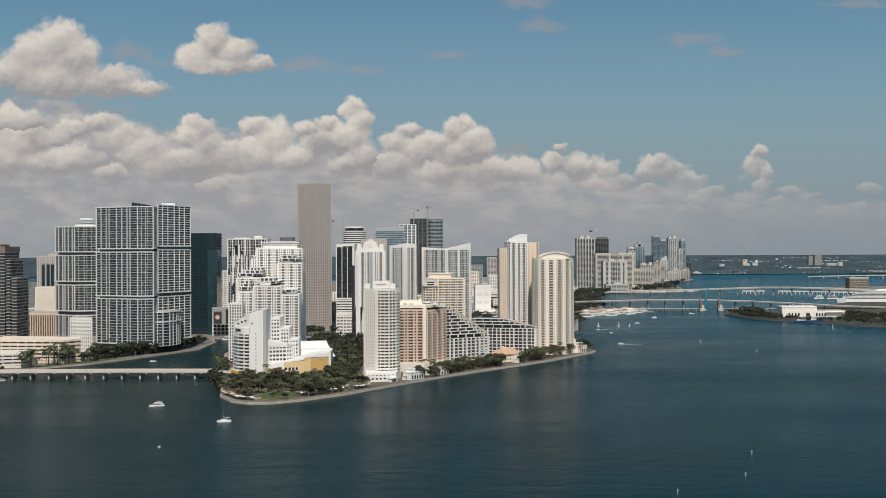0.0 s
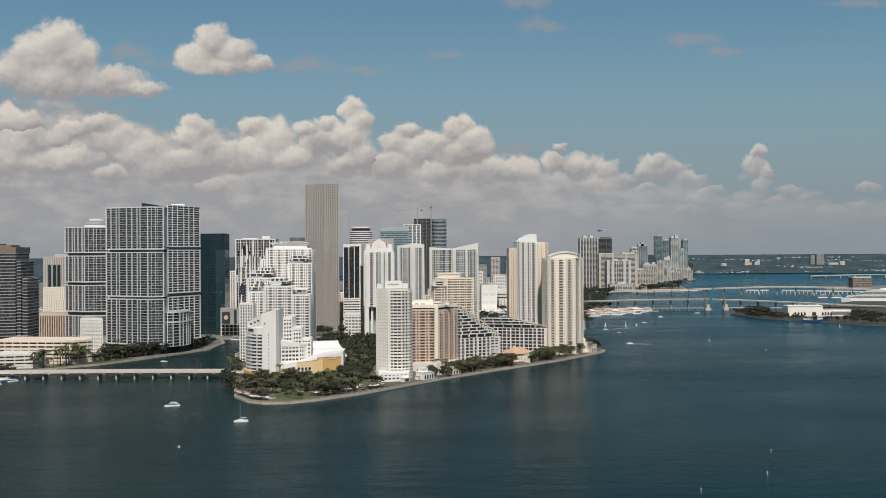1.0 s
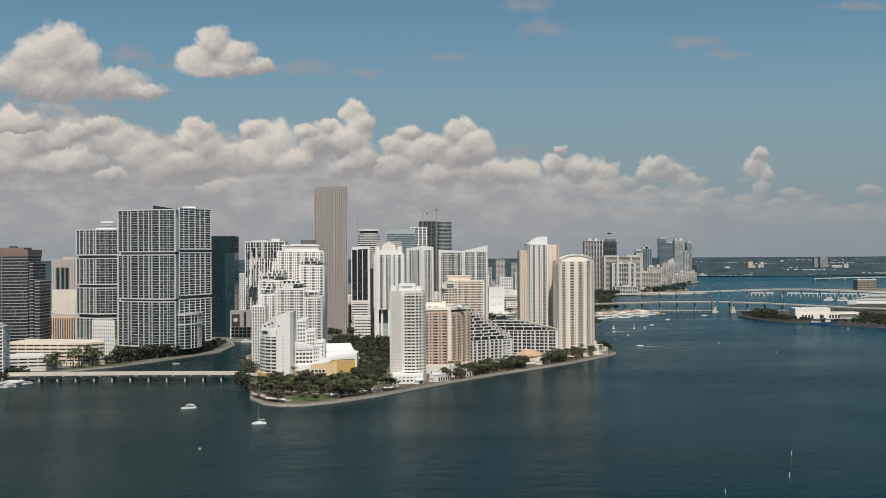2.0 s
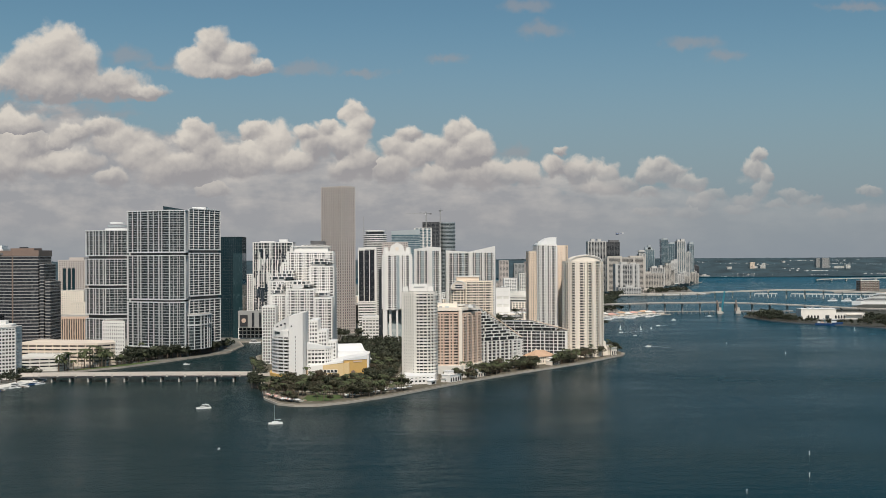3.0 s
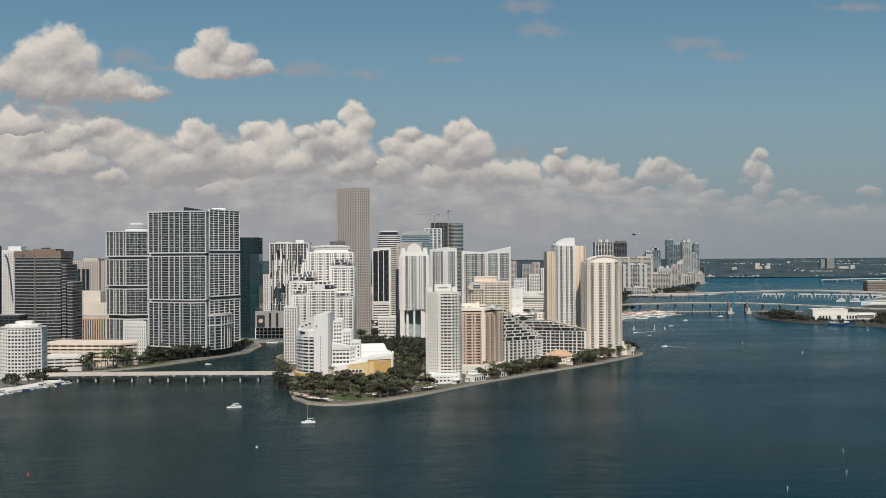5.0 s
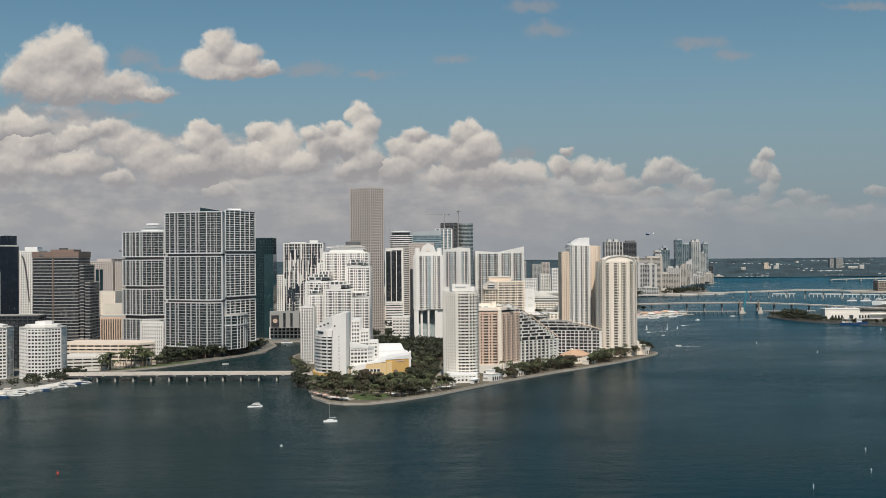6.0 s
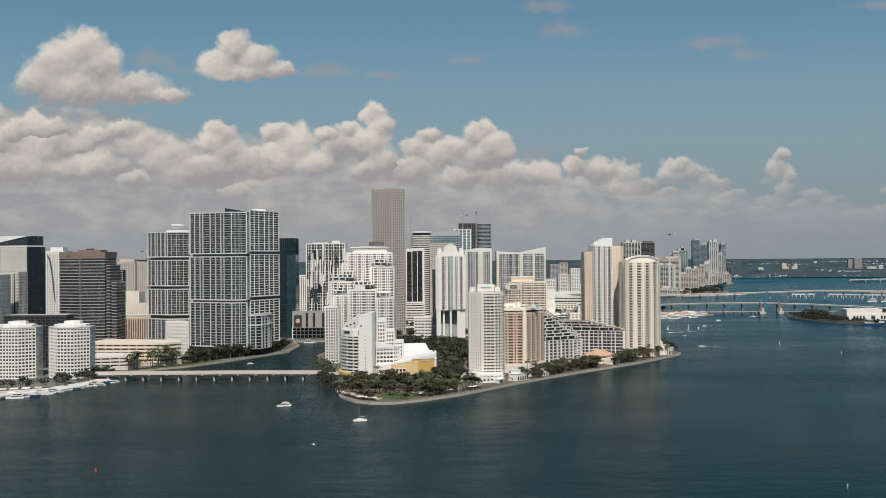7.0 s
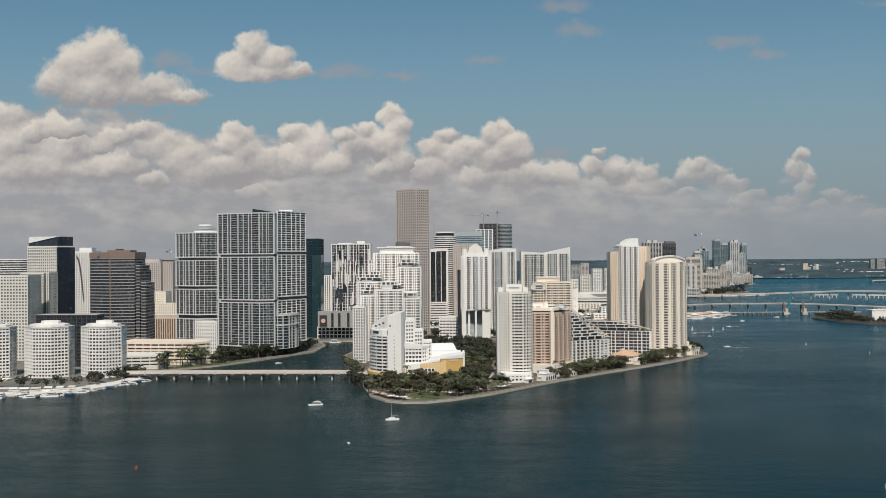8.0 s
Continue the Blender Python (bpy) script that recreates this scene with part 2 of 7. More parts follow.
SAND = surface("sand_and_paving", (0.24, 0.215, 0.18), 0.95, amount=0.4, grain=0.25, bump=0.05)
CITY = surface("city_ground", (0.16, 0.16, 0.14), 0.95, grain=0.05, stain=0.008, amount=0.9, bump=0.0)
PARK = surface("park_ground", (0.13, 0.115, 0.08), 0.95, grain=0.12, stain=0.02, amount=0.9, bump=0.05)
GRASS = surface("lawn", (0.07, 0.105, 0.03), 0.95, grain=0.8, amount=0.5, bump=0.05)
SEAWALL = surface("seawall_concrete", (0.40, 0.36, 0.31), 0.9, grain=0.5, amount=0.5, bump=0.05)
CONCRETE = surface("bridge_concrete", (0.50, 0.46, 0.41), 0.85, amount=0.3)
RAILING = surface("pale_railing", (0.62, 0.56, 0.50), 0.7, amount=0.2)
RUST = surface("rusty_steel", (0.27, 0.21, 0.18), 0.7, amount=0.4)
BLUEPAINT = surface("teal_steel_paint", (0.04, 0.22, 0.28), 0.4, amount=0.2)
HULL = surface("white_gelcoat", (0.82, 0.82, 0.80), 0.25, amount=0.06)
HULLBLUE = surface("navy_hull", (0.02, 0.06, 0.16), 0.3, amount=0.15)
REDPAINT = surface("red_paint", (0.55, 0.06, 0.03), 0.5, amount=0.2)
BARK = surface("bark", (0.16, 0.12, 0.09), 0.95, grain=3.0, amount=0.4, bump=0.05)
def foliage(name, dark, light, dry):
    """Leaves: each tree has its own tint, each leaf its own shade."""
    m = MATS[name] = bpy.data.materials.new(name)
    m.use_nodes = True
    k = Nodes(m.node_tree)
    p = k.add("ShaderNodeBsdfPrincipled")
    geo = k.add("ShaderNodeNewGeometry")
    tree = k.add("ShaderNodeObjectInfo").outputs["Random"]
    place = k.noise(geo.outputs["Position"], 0.09, 2.0, 0.5)
    tint = k.math("ADD", k.math("MULTIPLY", tree, 0.5), k.math("MULTIPLY", place, 0.6))
    col = k.mix(k.ramp(tint, 0.25, 0.6), (*dark, 1), (*light, 1))
    col = k.mix(k.ramp(tint, 0.6, 0.85), col, (*dry, 1))
    col = k.vec("SCALE", col, scale=k.math("MULTIPLY_ADD", geo.outputs["Random Per Island"], 1.0, 0.5))
    k.put(p.inputs["Base Color"], col)
    p.inputs["Roughness"].default_value = 0.75
    p.inputs["Specular IOR Level"].default_value = 0.3
    k.put(k.add("ShaderNodeOutputMaterial").inputs[0], p.outputs[0])
    return m


LEAF = foliage("foliage", (0.039, 0.046, 0.029), (0.068, 0.068, 0.040), (0.100, 0.078, 0.052))
PALM = surface("palm_frond", (0.07, 0.085, 0.035), 0.7, grain=0.8, stain=0.06, amount=0.6, bump=0.0, per=0.5)
# bluish woodland: the distance haze is put into its base colour
FARWOOD = surface("hazed_far_woodland", (0.032, 0.058, 0.070), 0.95, grain=0.06, stain=0.012, amount=1.3, bump=0.0)
GLASS = glazing("window_glass", (0.052, 0.058, 0.062), (0.25, 0.24, 0.22), share=0.35)
GLASSDARK = glazing("dark_glass", (0.033, 0.038, 0.045), (0.09, 0.095, 0.10), share=0.4)
GLASSNAVY = glazing("navy_glass", (0.026, 0.034, 0.048), (0.045, 0.055, 0.075), share=0.4, rough=0.08)
GLASSPALE = glazing("pale_blue_glass", (0.34, 0.40, 0.42), (0.48, 0.52, 0.53), share=0.5, rough=0.15)
GLASSGREEN = glazing("green_glass", (0.014, 0.032, 0.040), (0.026, 0.050, 0.058), share=0.35, rough=0.08)
GLASSTEAL = glazing("teal_glass", (0.022, 0.050, 0.058), (0.04, 0.075, 0.085), share=0.4, rough=0.06)
GLASSSLATE = glazing("slate_blue_glass", (0.030, 0.042, 0.056), (0.11, 0.13, 0.15), share=0.45, rough=0.1)
GLASSBLUE = glazing("blue_grey_glass", (0.034, 0.048, 0.053), (0.13, 0.155, 0.162), share=0.5, rough=0.1)
# paler, bluer glass for far towers, with the haze put into the colour
GLASSHAZE = glazing("distant_hazed_glass", (0.07, 0.13, 0.16), (0.16, 0.23, 0.26), storey=5.5, bay=4, share=0.5)
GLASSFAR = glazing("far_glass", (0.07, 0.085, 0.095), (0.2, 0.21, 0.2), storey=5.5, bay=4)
GLASSWARM = glazing("shaded_balcony_glass", (0.09, 0.082, 0.075), (0.36, 0.33, 0.29), share=0.4)


def water_material():
    m = bpy.data.materials.new("bay_water")
    m.use_nodes = True
    k = Nodes(m.node_tree)
    p = k.add("ShaderNodeBsdfPrincipled")
    pos = k.add("ShaderNodeNewGeometry").outputs["Position"]
    stretch = k.vec("MULTIPLY", pos, (0.45, 1.0, 1.0))
    shoal = k.noise(k.vec("MULTIPLY", pos, (1.0, 2.2, 1.0)), 0.0022, 3.0, 0.6)
    base = k.mix(k.ramp(shoal, 0.35, 0.7), WATER_DEEP, WATER_SHOAL)
    s = k.add("ShaderNodeSeparateXYZ")
    k.put(s.inputs[0], pos)
    # the base colour turns to a stronger blue farther along +y and +x
    far_share = k.ramp(k.math("MULTIPLY_ADD", s.outputs["X"], 0.8, s.outputs["Y"]), 1000.0, 3200.0)
    base = k.mix(far_share, base, WATER_FAR)
    # the river brings turbid, browner water to the west shore
    turbid = k.math("MULTIPLY_ADD", k.noise(pos, 0.004, 4.0, 0.6), 240.0, s.outputs["X"])
    base = k.mix(k.math("MULTIPLY", k.ramp(turbid, 160.0, -140.0), k.ramp(s.outputs["Y"], 1500.0, 900.0)), base, WATER_TURBID)
    k.put(p.inputs["Base Color"], base)
    p.inputs["IOR"].default_value = 1.33
    k.put(p.inputs["Roughness"], k.ramp(k.noise(stretch, 0.006, 4.0, 0.6), 0.3, 0.7, 0.15, 0.28))
    p.inputs["Specular IOR Level"].default_value = WATER_SPEC
    fine, broad = k.noise(stretch, 0.9, 4.0, 0.6), k.noise(stretch, 0.09, 4.0, 0.6)
    b = k.add("ShaderNodeBump")
    b.inputs["Strength"].default_value, b.inputs["Distance"].default_value = 1.0, 0.34
    k.put(b.inputs["Height"], k.math("ADD", k.math("MULTIPLY", broad, 1.6), k.math("MULTIPLY", fine, 0.5)))
    k.put(p.inputs["Normal"], b.outputs[0])
    k.put(k.add("ShaderNodeOutputMaterial").inputs[0], p.outputs[0])
    return m


WATER_TURBID = (0.015, 0.031, 0.032, 1)
WATER_DEEP, WATER_SHOAL, WATER_FAR, WATER_SPEC = (0.002, 0.024, 0.034, 1), (0.007, 0.023, 0.025, 1), (0.003, 0.056, 0.088, 1), 0.034
WATER = water_material()

# ---- building blocks ----
GROUND = 2.0


def mesh_from(name, bm, mat):
    me = bpy.data.meshes.new(name)
    bm.to_mesh(me)
    bm.free()
    if mat:
        me.materials.append(mat)
    return me


def part(name, bm, mat, parent, label="", at=(0, 0, 0), rz=0.0):
    """Links a bmesh (or a shared mesh) as one part under a thing or a part."""
    me = bm if isinstance(bm, bpy.types.Mesh) else mesh_from(name, bm, mat)
    ob = new(name, me)
    ob.parent = parent
    ob.location, ob.rotation_euler = at, (0, 0, rz)
    return tagged(ob, label)


def thing(name, x, y, z, label, category, group="", rz=0.0):
    ob = new(name)
    ob.location, ob.rotation_euler = (x, y, z), (0, 0, radians(rz))
    ob.empty_display_size = 2
    return tagged(ob, label, category, group)


def solid(bm, poly, z0, z1, tops=None):
    """A prism on a polygon; tops: heights of the upper corners where the top is not level."""
    lo = [bm.verts.new((x, y, z0)) for x, y in poly]
    hi = [bm.verts.new((x, y, z1 if tops is None else tops[i])) for i, (x, y) in enumerate(poly)]
    n = len(poly)
    bm.faces.new(lo[::-1])
    bm.faces.new(hi)
    for i in range(n):
        j = (i + 1) % n
        bm.faces.new((lo[i], lo[j], hi[j], hi[i]))
    return bm


def slope(poly, lows, highs):
    """A slab on a polygon with its own lower and upper height at each corner."""
    bm = bmesh.new()
    lo = [bm.verts.new((x, y, z)) for (x, y), z in zip(poly, lows)]
    hi = [bm.verts.new((x, y, z)) for (x, y), z in zip(poly, highs)]
    n = len(poly)
    bm.faces.new(lo[::-1]), bm.faces.new(hi)
    for i in range(n):
        bm.faces.new((lo[i], lo[(i + 1) % n], hi[(i + 1) % n], hi[i]))
    return bm


def prism(poly, z0, z1, tops=None):
    return solid(bmesh.new(), poly, z0, z1, tops)


def box(w, d, h, x=0, y=0, z=0, bm=None):
    """A box that stands on z, centred on x and y."""
    return solid(bm or bmesh.new(), [(x - w / 2, y - d / 2), (x + w / 2, y - d / 2), (x + w / 2, y + d / 2), (x - w / 2, y + d / 2)], z, z + h)


def rod(bm, a, b, r0, r1=None, sides=6):
    """A tapered rod from a to b."""
    a, b = Vector(a), Vector(b)
    r1 = r0 if r1 is None else r1
    q = (b - a).to_track_quat("Z", "Y")
    rings = []
    for c, r in ((a, r0), (b, r1)):
        rings.append([bm.verts.new(c + q @ Vector((r * math.cos(2 * math.pi * i / sides), r * math.sin(2 * math.pi * i / sides), 0))) for i in range(sides)])
    for i in range(sides):
        j = (i + 1) % sides
        bm.faces.new((rings[0][i], rings[0][j], rings[1][j], rings[1][i]))
    bm.faces.new(rings[0][::-1])
    bm.faces.new(rings[1])
    return bm


def rect(x0, y0, x1, y1):
    return [(x0, y0), (x1, y0), (x1, y1), (x0, y1)]


def oval(cx, cy, rx, ry, n=16, turn=0.0):
    return [(cx + rx * math.cos(turn + 2 * math.pi * i / n), cy + ry * math.sin(turn + 2 * math.pi * i / n)) for i in range(n)]


def grown(poly, d):
    """The polygon (anticlockwise) moved outwards by d."""
    out, n = [], len(poly)
    for i in range(n):
        a, b, c = Vector(poly[i - 1]), Vector(poly[i]), Vector(poly[(i + 1) % n])
        e, f = (b - a).normalized(), (c - b).normalized()
        p, q = Vector((e.y, -e.x)), Vector((f.y, -f.x))
        m = p + q
        m = m / max(0.35, m.dot(p)) if m.length > 1e-6 else p
        out.append((b.x + m.x * d, b.y + m.y * d))
    return out


def stacked(poly, rhythm, out, least=2.6):
    """The polygon with balconies in front of every gap of the rhythm that is wide enough."""
    total = sum(g + w for g, w in rhythm)
    pts = []
    for i in range(len(poly)):
        a, b = Vector(poly[i]), Vector(poly[(i + 1) % len(poly)])
        length = (b - a).length
        e = (b - a) / length
        o = Vector((e.y, -e.x)) * out
        pts.append(tuple(a))
        k = max(1, round(length / total))
        f, run = length / (k * total), 0.0
        for _ in range(k):
            for g, w in rhythm:
                if g > least:
                    p, q = a + e * (run + 0.15), a + e * (run + g * f + 0.15)
                    m, c = (p + q) / 2 + o * 1.25, (q - p) * 0.12
                    pts += [tuple(p), tuple(p + o * 0.8), tuple(m - c), tuple(m + c), tuple(q + o * 0.8), tuple(q)]
                run += (g + w) * f
    return pts


def stripe(root, poly, side, f0, f1, z0, z1, mat, out=0.25, name="wall_stripe", thick=1.6):
    """An upright strip of facade on one side of a polygon, from fraction f0 to f1 of its length."""
    a, b = Vector(poly[side]), Vector(poly[(side + 1) % len(poly)])
    e = (b - a).normalized()
    o = Vector((e.y, -e.x))
    p, q = a + (b - a) * f0, a + (b - a) * f1
    return part(name, prism([tuple(p + o * out), tuple(q + o * out), tuple(q - o * thick), tuple(p - o * thick)][::1], z0, z1), mat, root)


def centre(poly):
    return sum(p[0] for p in poly) / len(poly), sum(p[1] for p in poly) / len(poly)


SURVEY = (-90.8, -12.7)               # the plan was first drawn round this point, a little too small


def stretch(x, y):
    return 1.0375 - 0.000065 * x if y < 1690 and x < 240 else 1.0


def site(p):
    """A point of the first plan at its true place."""
    k = stretch(*p)
    return SURVEY[0] + k * (p[0] - SURVEY[0]), SURVEY[1] + k * (p[1] - SURVEY[1])


def rise(p, z):
    """A height of the first plan at its true value."""
    return 120.5 + stretch(*p) * (z - 120.5)


def local(poly, c):
    o = site(c)
    return [(x - o[0], y - o[1]) for x, y in map(site, poly)]


def storeys(root, poly, z0, z1, count, glass=None, skin=None, band=1.2, bay=3.6, pier=1.0, deep=0.6, ribs=None, slab=None, sides=None,
            rib_out=0.06, top=1.2, roof=None, band_name="floor_band", rhythm=None, joined=False, bump=0.0, rails=None):
    """Glazed storeys on a polygon (local to root): a glass core, one band for each floor, upright piers on the sides and a parapet."""
    glass, skin = glass or GLASS, skin or WHITE
    ribs = ribs or skin
    part("glazing", prism(grown(poly, -deep), z0, z1), glass, root)
    step = (z1 - z0) / count
    if joined:
        # far off: bands and piers too small to pick apart, as one part
        bm = bmesh.new()
        for i in range(count):
            solid(bm, poly, z0 + i * step, z0 + i * step + band)
        solid(bm, poly, z1 - 0.3, z1 + top)
        for i in range(len(poly) if bay else 0):
            a, b = Vector(poly[i]), Vector(poly[(i + 1) % len(poly)])
            e = (b - a).normalized()
            o = Vector((e.y, -e.x))
            cells = max(1, round((b - a).length / bay))
            for j in range(cells + 1):
                q = a + e * (pier * 0.5 + ((b - a).length - pier) * j / cells)
                quad = (q - e * pier / 2 - o * deep, q - e * pier / 2 + o * 0.1, q + e * pier / 2 + o * 0.1, q + e * pier / 2 - o * deep)
                solid(bm, [(v.x, v.y) for v in quad][::-1], z0, z1)
        bmesh.ops.recalc_face_normals(bm, faces=bm.faces)
        tagged(part("facade", bm, skin, root), kind="stuff")
        part("roof", prism(grown(poly, -0.6), z1 + top - 0.5, z1 + top + 0.05), roof or ROOFGREY, root)
        return
    if bump and rhythm:
        slab = stacked(poly, rhythm, bump)
    me = mesh_from(band_name, prism(slab or poly, 0, band), rails or skin)
    for i in range(count):
        part(band_name, me, None, root, at=(0, 0, z0 + i * step + (0.0 if i else 0.01)))
    part("parapet", prism(poly, z1 - band * 0.5, z1 + top), skin, root)
    part("roof", prism(grown(poly, -0.6), z1 + top - 0.5, z1 + top + 0.05), roof or ROOFGREY, root)
    if rhythm:
        # piers of several widths with several gaps between, repeated along each side
        total = sum(g + w for g, w in rhythm)
        made = {w: mesh_from("pier", box(w, deep + rib_out, z1 - z0, 0, (deep - rib_out) / 2, 0), ribs) for _, w in rhythm}
        n = len(poly)
        for i in range(n):
            a, b = Vector(poly[i]), Vector(poly[(i + 1) % n])
            length = (b - a).length
            e = (b - a) / length
            if e.x < -0.3 and length > 8:
                continue
            ang = math.atan2(e.y, e.x)
            first = rhythm[-1][1]
            if n < 8 or length > 6:
                p = a + e * first / 2
                part("pier", made[first], None, root, at=(p.x, p.y, z0), rz=ang)
            k = max(1, round(length / total))
            f, run = length / (k * total), 0.0
            for _ in range(k):
                for g, w in rhythm:
                    run += (g + w) * f
                    p = a + e * (run - w / 2)
                    part("pier", made[w], None, root, at=(p.x, p.y, z0), rz=ang)
    elif bay:
        me = mesh_from("pier", box(pier, deep + rib_out, z1 - z0, 0, (deep - rib_out) / 2, 0), ribs)
        n = len(poly)
        for i in range(n):
            if sides is not None and i not in sides:
                continue
            a, b = Vector(poly[i]), Vector(poly[(i + 1) % n])
            length = (b - a).length
            e = (b - a) / length
            cells = max(1, round(length / (bay if e.x > -0.3 else 2.5 * bay)))
            ang = math.atan2(e.y, e.x)
            for j in range(cells + 1):
                if j == cells and n > 7:
                    continue
                p = a + e * (pier * 0.5 + (length - pier) * j / cells)
                part("pier", me, None, root, at=(p.x, p.y, z0), rz=ang)


def block(root, name, poly, z0, z1, mat, label="", tops=None):
    return part(name, prism(poly, z0, z1, tops), mat, root, label)


def tower(name, label, poly, z1, count, category="tower", z0=GROUND, group="", **style):
    """A building of one volume. Returns its root and its polygon in local coordinates."""
    c = centre(poly)
    root = thing(name, *site(c), z0, label, category, group)
    p = local(poly, c)
    storeys(root, p, 0, rise(c, z1) - z0, count, **style)
    return root, p


def roof_units(root, x0, y0, x1, y1, z, n, seed):
    """Air handlers, stair heads and ducts on a flat roof."""
    g = random.Random(seed)
    for _ in range(n):
        w, d, h = 1.6 + 3.2 * g.random(), 1.6 + 2.6 * g.random(), 1.2 + 2.0 * g.random()
        part("roof_unit", box(w, d, h, x0 + (x1 - x0) * g.random(), y0 + (y1 - y0) * g.random(), z), (ROOFWHITE, GREY, STEEL)[g.randrange(3)], root)


# ---- water, land ----
def sheet(name, rows, mat, label, kind="structure"):
    """A ground sheet from rows of (y, z, x from, x to)."""
    bm = bmesh.new()
    last = None
    for y, z, xa, xb in rows:
        line = [bm.verts.new((xa + (xb - xa) * i / 24, y, z)) for i in range(25)]
        if last:
            for i in range(24):
                bm.faces.new((last[i], last[i + 1], line[i + 1], line[i]))
        last = line
    me = mesh_from(name, bm, mat)
    return tagged(new(name, me), label, kind=kind)


def far_height(y):
    """Beyond four kilometres the sheet bends up to the horizon."""
    if y < 4024:
        return 0.0
    drop = 50 - 40.8 * (y - 4024) / 856
    return 120 - drop * y / 1677


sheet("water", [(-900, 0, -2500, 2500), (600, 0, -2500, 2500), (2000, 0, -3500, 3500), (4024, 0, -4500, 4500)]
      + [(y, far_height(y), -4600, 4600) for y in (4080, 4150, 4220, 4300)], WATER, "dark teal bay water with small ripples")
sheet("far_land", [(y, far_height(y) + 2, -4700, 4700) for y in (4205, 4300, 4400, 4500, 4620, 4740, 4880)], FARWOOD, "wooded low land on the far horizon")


def land(name, poly, label, top=SAND, z=GROUND, wall=SEAWALL, walk_width=2.2):
    """A piece of land with a seawall round it."""
    c = centre(poly)
    root = thing(name, c[0], c[1], 0, label, "land")
    tagged(root, kind="structure")
    p = [(x - c[0], y - c[1]) for x, y in poly]
    part("seawall", prism(p, -4, z - 0.25), wall, root, "stained concrete seawall")
    part("ground", prism(grown(p, -1.2), z - 1, z), top, root)
    if not walk_width:
        return root
    bm = bmesh.new()
    inner, outer = grown(p, -1.3 - walk_width), grown(p, -1.25)
    ins, outs = [bm.verts.new((*v, z + 0.06)) for v in inner], [bm.verts.new((*v, z + 0.06)) for v in outer]
    for i in range(len(p)):
        j = (i + 1) % len(p)
        bm.faces.new((outs[i], outs[j], ins[j], ins[i]))
    part("promenade", bm, SAND, root, "pale paved shore promenade")
    return root


ISLAND = [(-161, 836), (-146, 806), (-131, 796), (-112, 796), (-90, 810), (-56, 843), (-29, 878), (17, 938), (76, 1005), (112, 1042), (151, 1085), (186, 1131), (211, 1165), (218, 1183), (212, 1225),
          (185, 1300), (60, 1378), (-60, 1382), (-200, 1340), (-222, 1180), (-206, 1090), (-186, 980), (-171, 890)]
land("island", ISLAND, "low island ringed by a promenade and seawall", PARK)
MAIN = [(-1500, 845), (-492, 862), (-460, 859), (-425, 886), (-404, 940), (-400, 990), (-392, 1040), (-350, 1080), (-311, 1144), (-263, 1240), (-260, 1320), (-277, 1385), (-225, 1392), (-140, 1405), (60, 1420), (250, 1500),
        (300, 1800), (380, 1900), (420, 2300), (470, 2700), (560, 2800), (700, 2890), (830, 3030), (930, 3500), (1180, 4100), (1230, 4260), (-4600, 4260), (-4600, 845)]
land("mainland", MAIN, "built-up city land along the bay", CITY, walk_width=3.0)

# ---- the west bank ----
tower("apartment_tower", "white apartment tower with rounded balcony bands", oval(-682, 1318, 24, 20, 14), 120, 36, skin=WHITE, band=1.2, bay=0)
tower("office_block", "white office block with deep square windows", rect(-612, 1060, -552, 1096), 102, 27, skin=PALE, band=1.7, bay=3.6, pier=1.3, deep=0.9, glass=GLASSWARM)


def black_and_white_tower():
    front = [(-591, 1150), (-551.5, 1140), (-540, 1163), (-580, 1177)]
    c = centre(front)
    root = thing("office_tower", *site(c), GROUND, "white gridded office tower with black glass flank and black crown", "tower")
    p = local(front, c)
    storeys(root, p, 0, 134, 36, skin=PALE, band=1.5, bay=3.2, pier=1.1, deep=0.6, sides=(0, 3), glass=GLASSDARK)
    flank = [(p[1][0] + 0.4, p[1][1] - 0.7), (p[2][0] + 0.8, p[2][1] - 0.5), (p[2][0] - 3, p[2][1] + 1.5), (p[1][0] - 2, p[1][1] + 1.4)]
    block(root, "black_flank", flank, 0, 133.5, GLASSNAVY, "black glass flank")
    crown = grown(p, -1.2)
    block(root, "crown", crown, 133.5, 147, GLASSNAVY, "black windowless crown")
    block(root, "roof_screen", [(p[0][0] + 2, p[0][1] - 0.2), (p[1][0] - 1, p[1][1] + 0.3), (p[2][0] - 3, p[2][1] - 2), (p[3][0] + 1, p[3][1] - 2)], 147, 148, ROOFWHITE, "white slanting roof screen", (139, 146.5, 147.5, 141))
    low = local([(-590, 1128), (-553, 1119), (-551, 1139.5), (-588, 1149)], c)
    storeys(root, low, 0, 101, 28, skin=PALE, band=1.5, bay=3.2, pier=1.1, glass=GLASS)
    block(root, "slot", local([(-558.6, 1119.6), (-557.0, 1119.2), (-556.6, 1124), (-558.2, 1124)], c), 0, 101.5, BLACK, "dark upright slot")


black_and_white_tower()


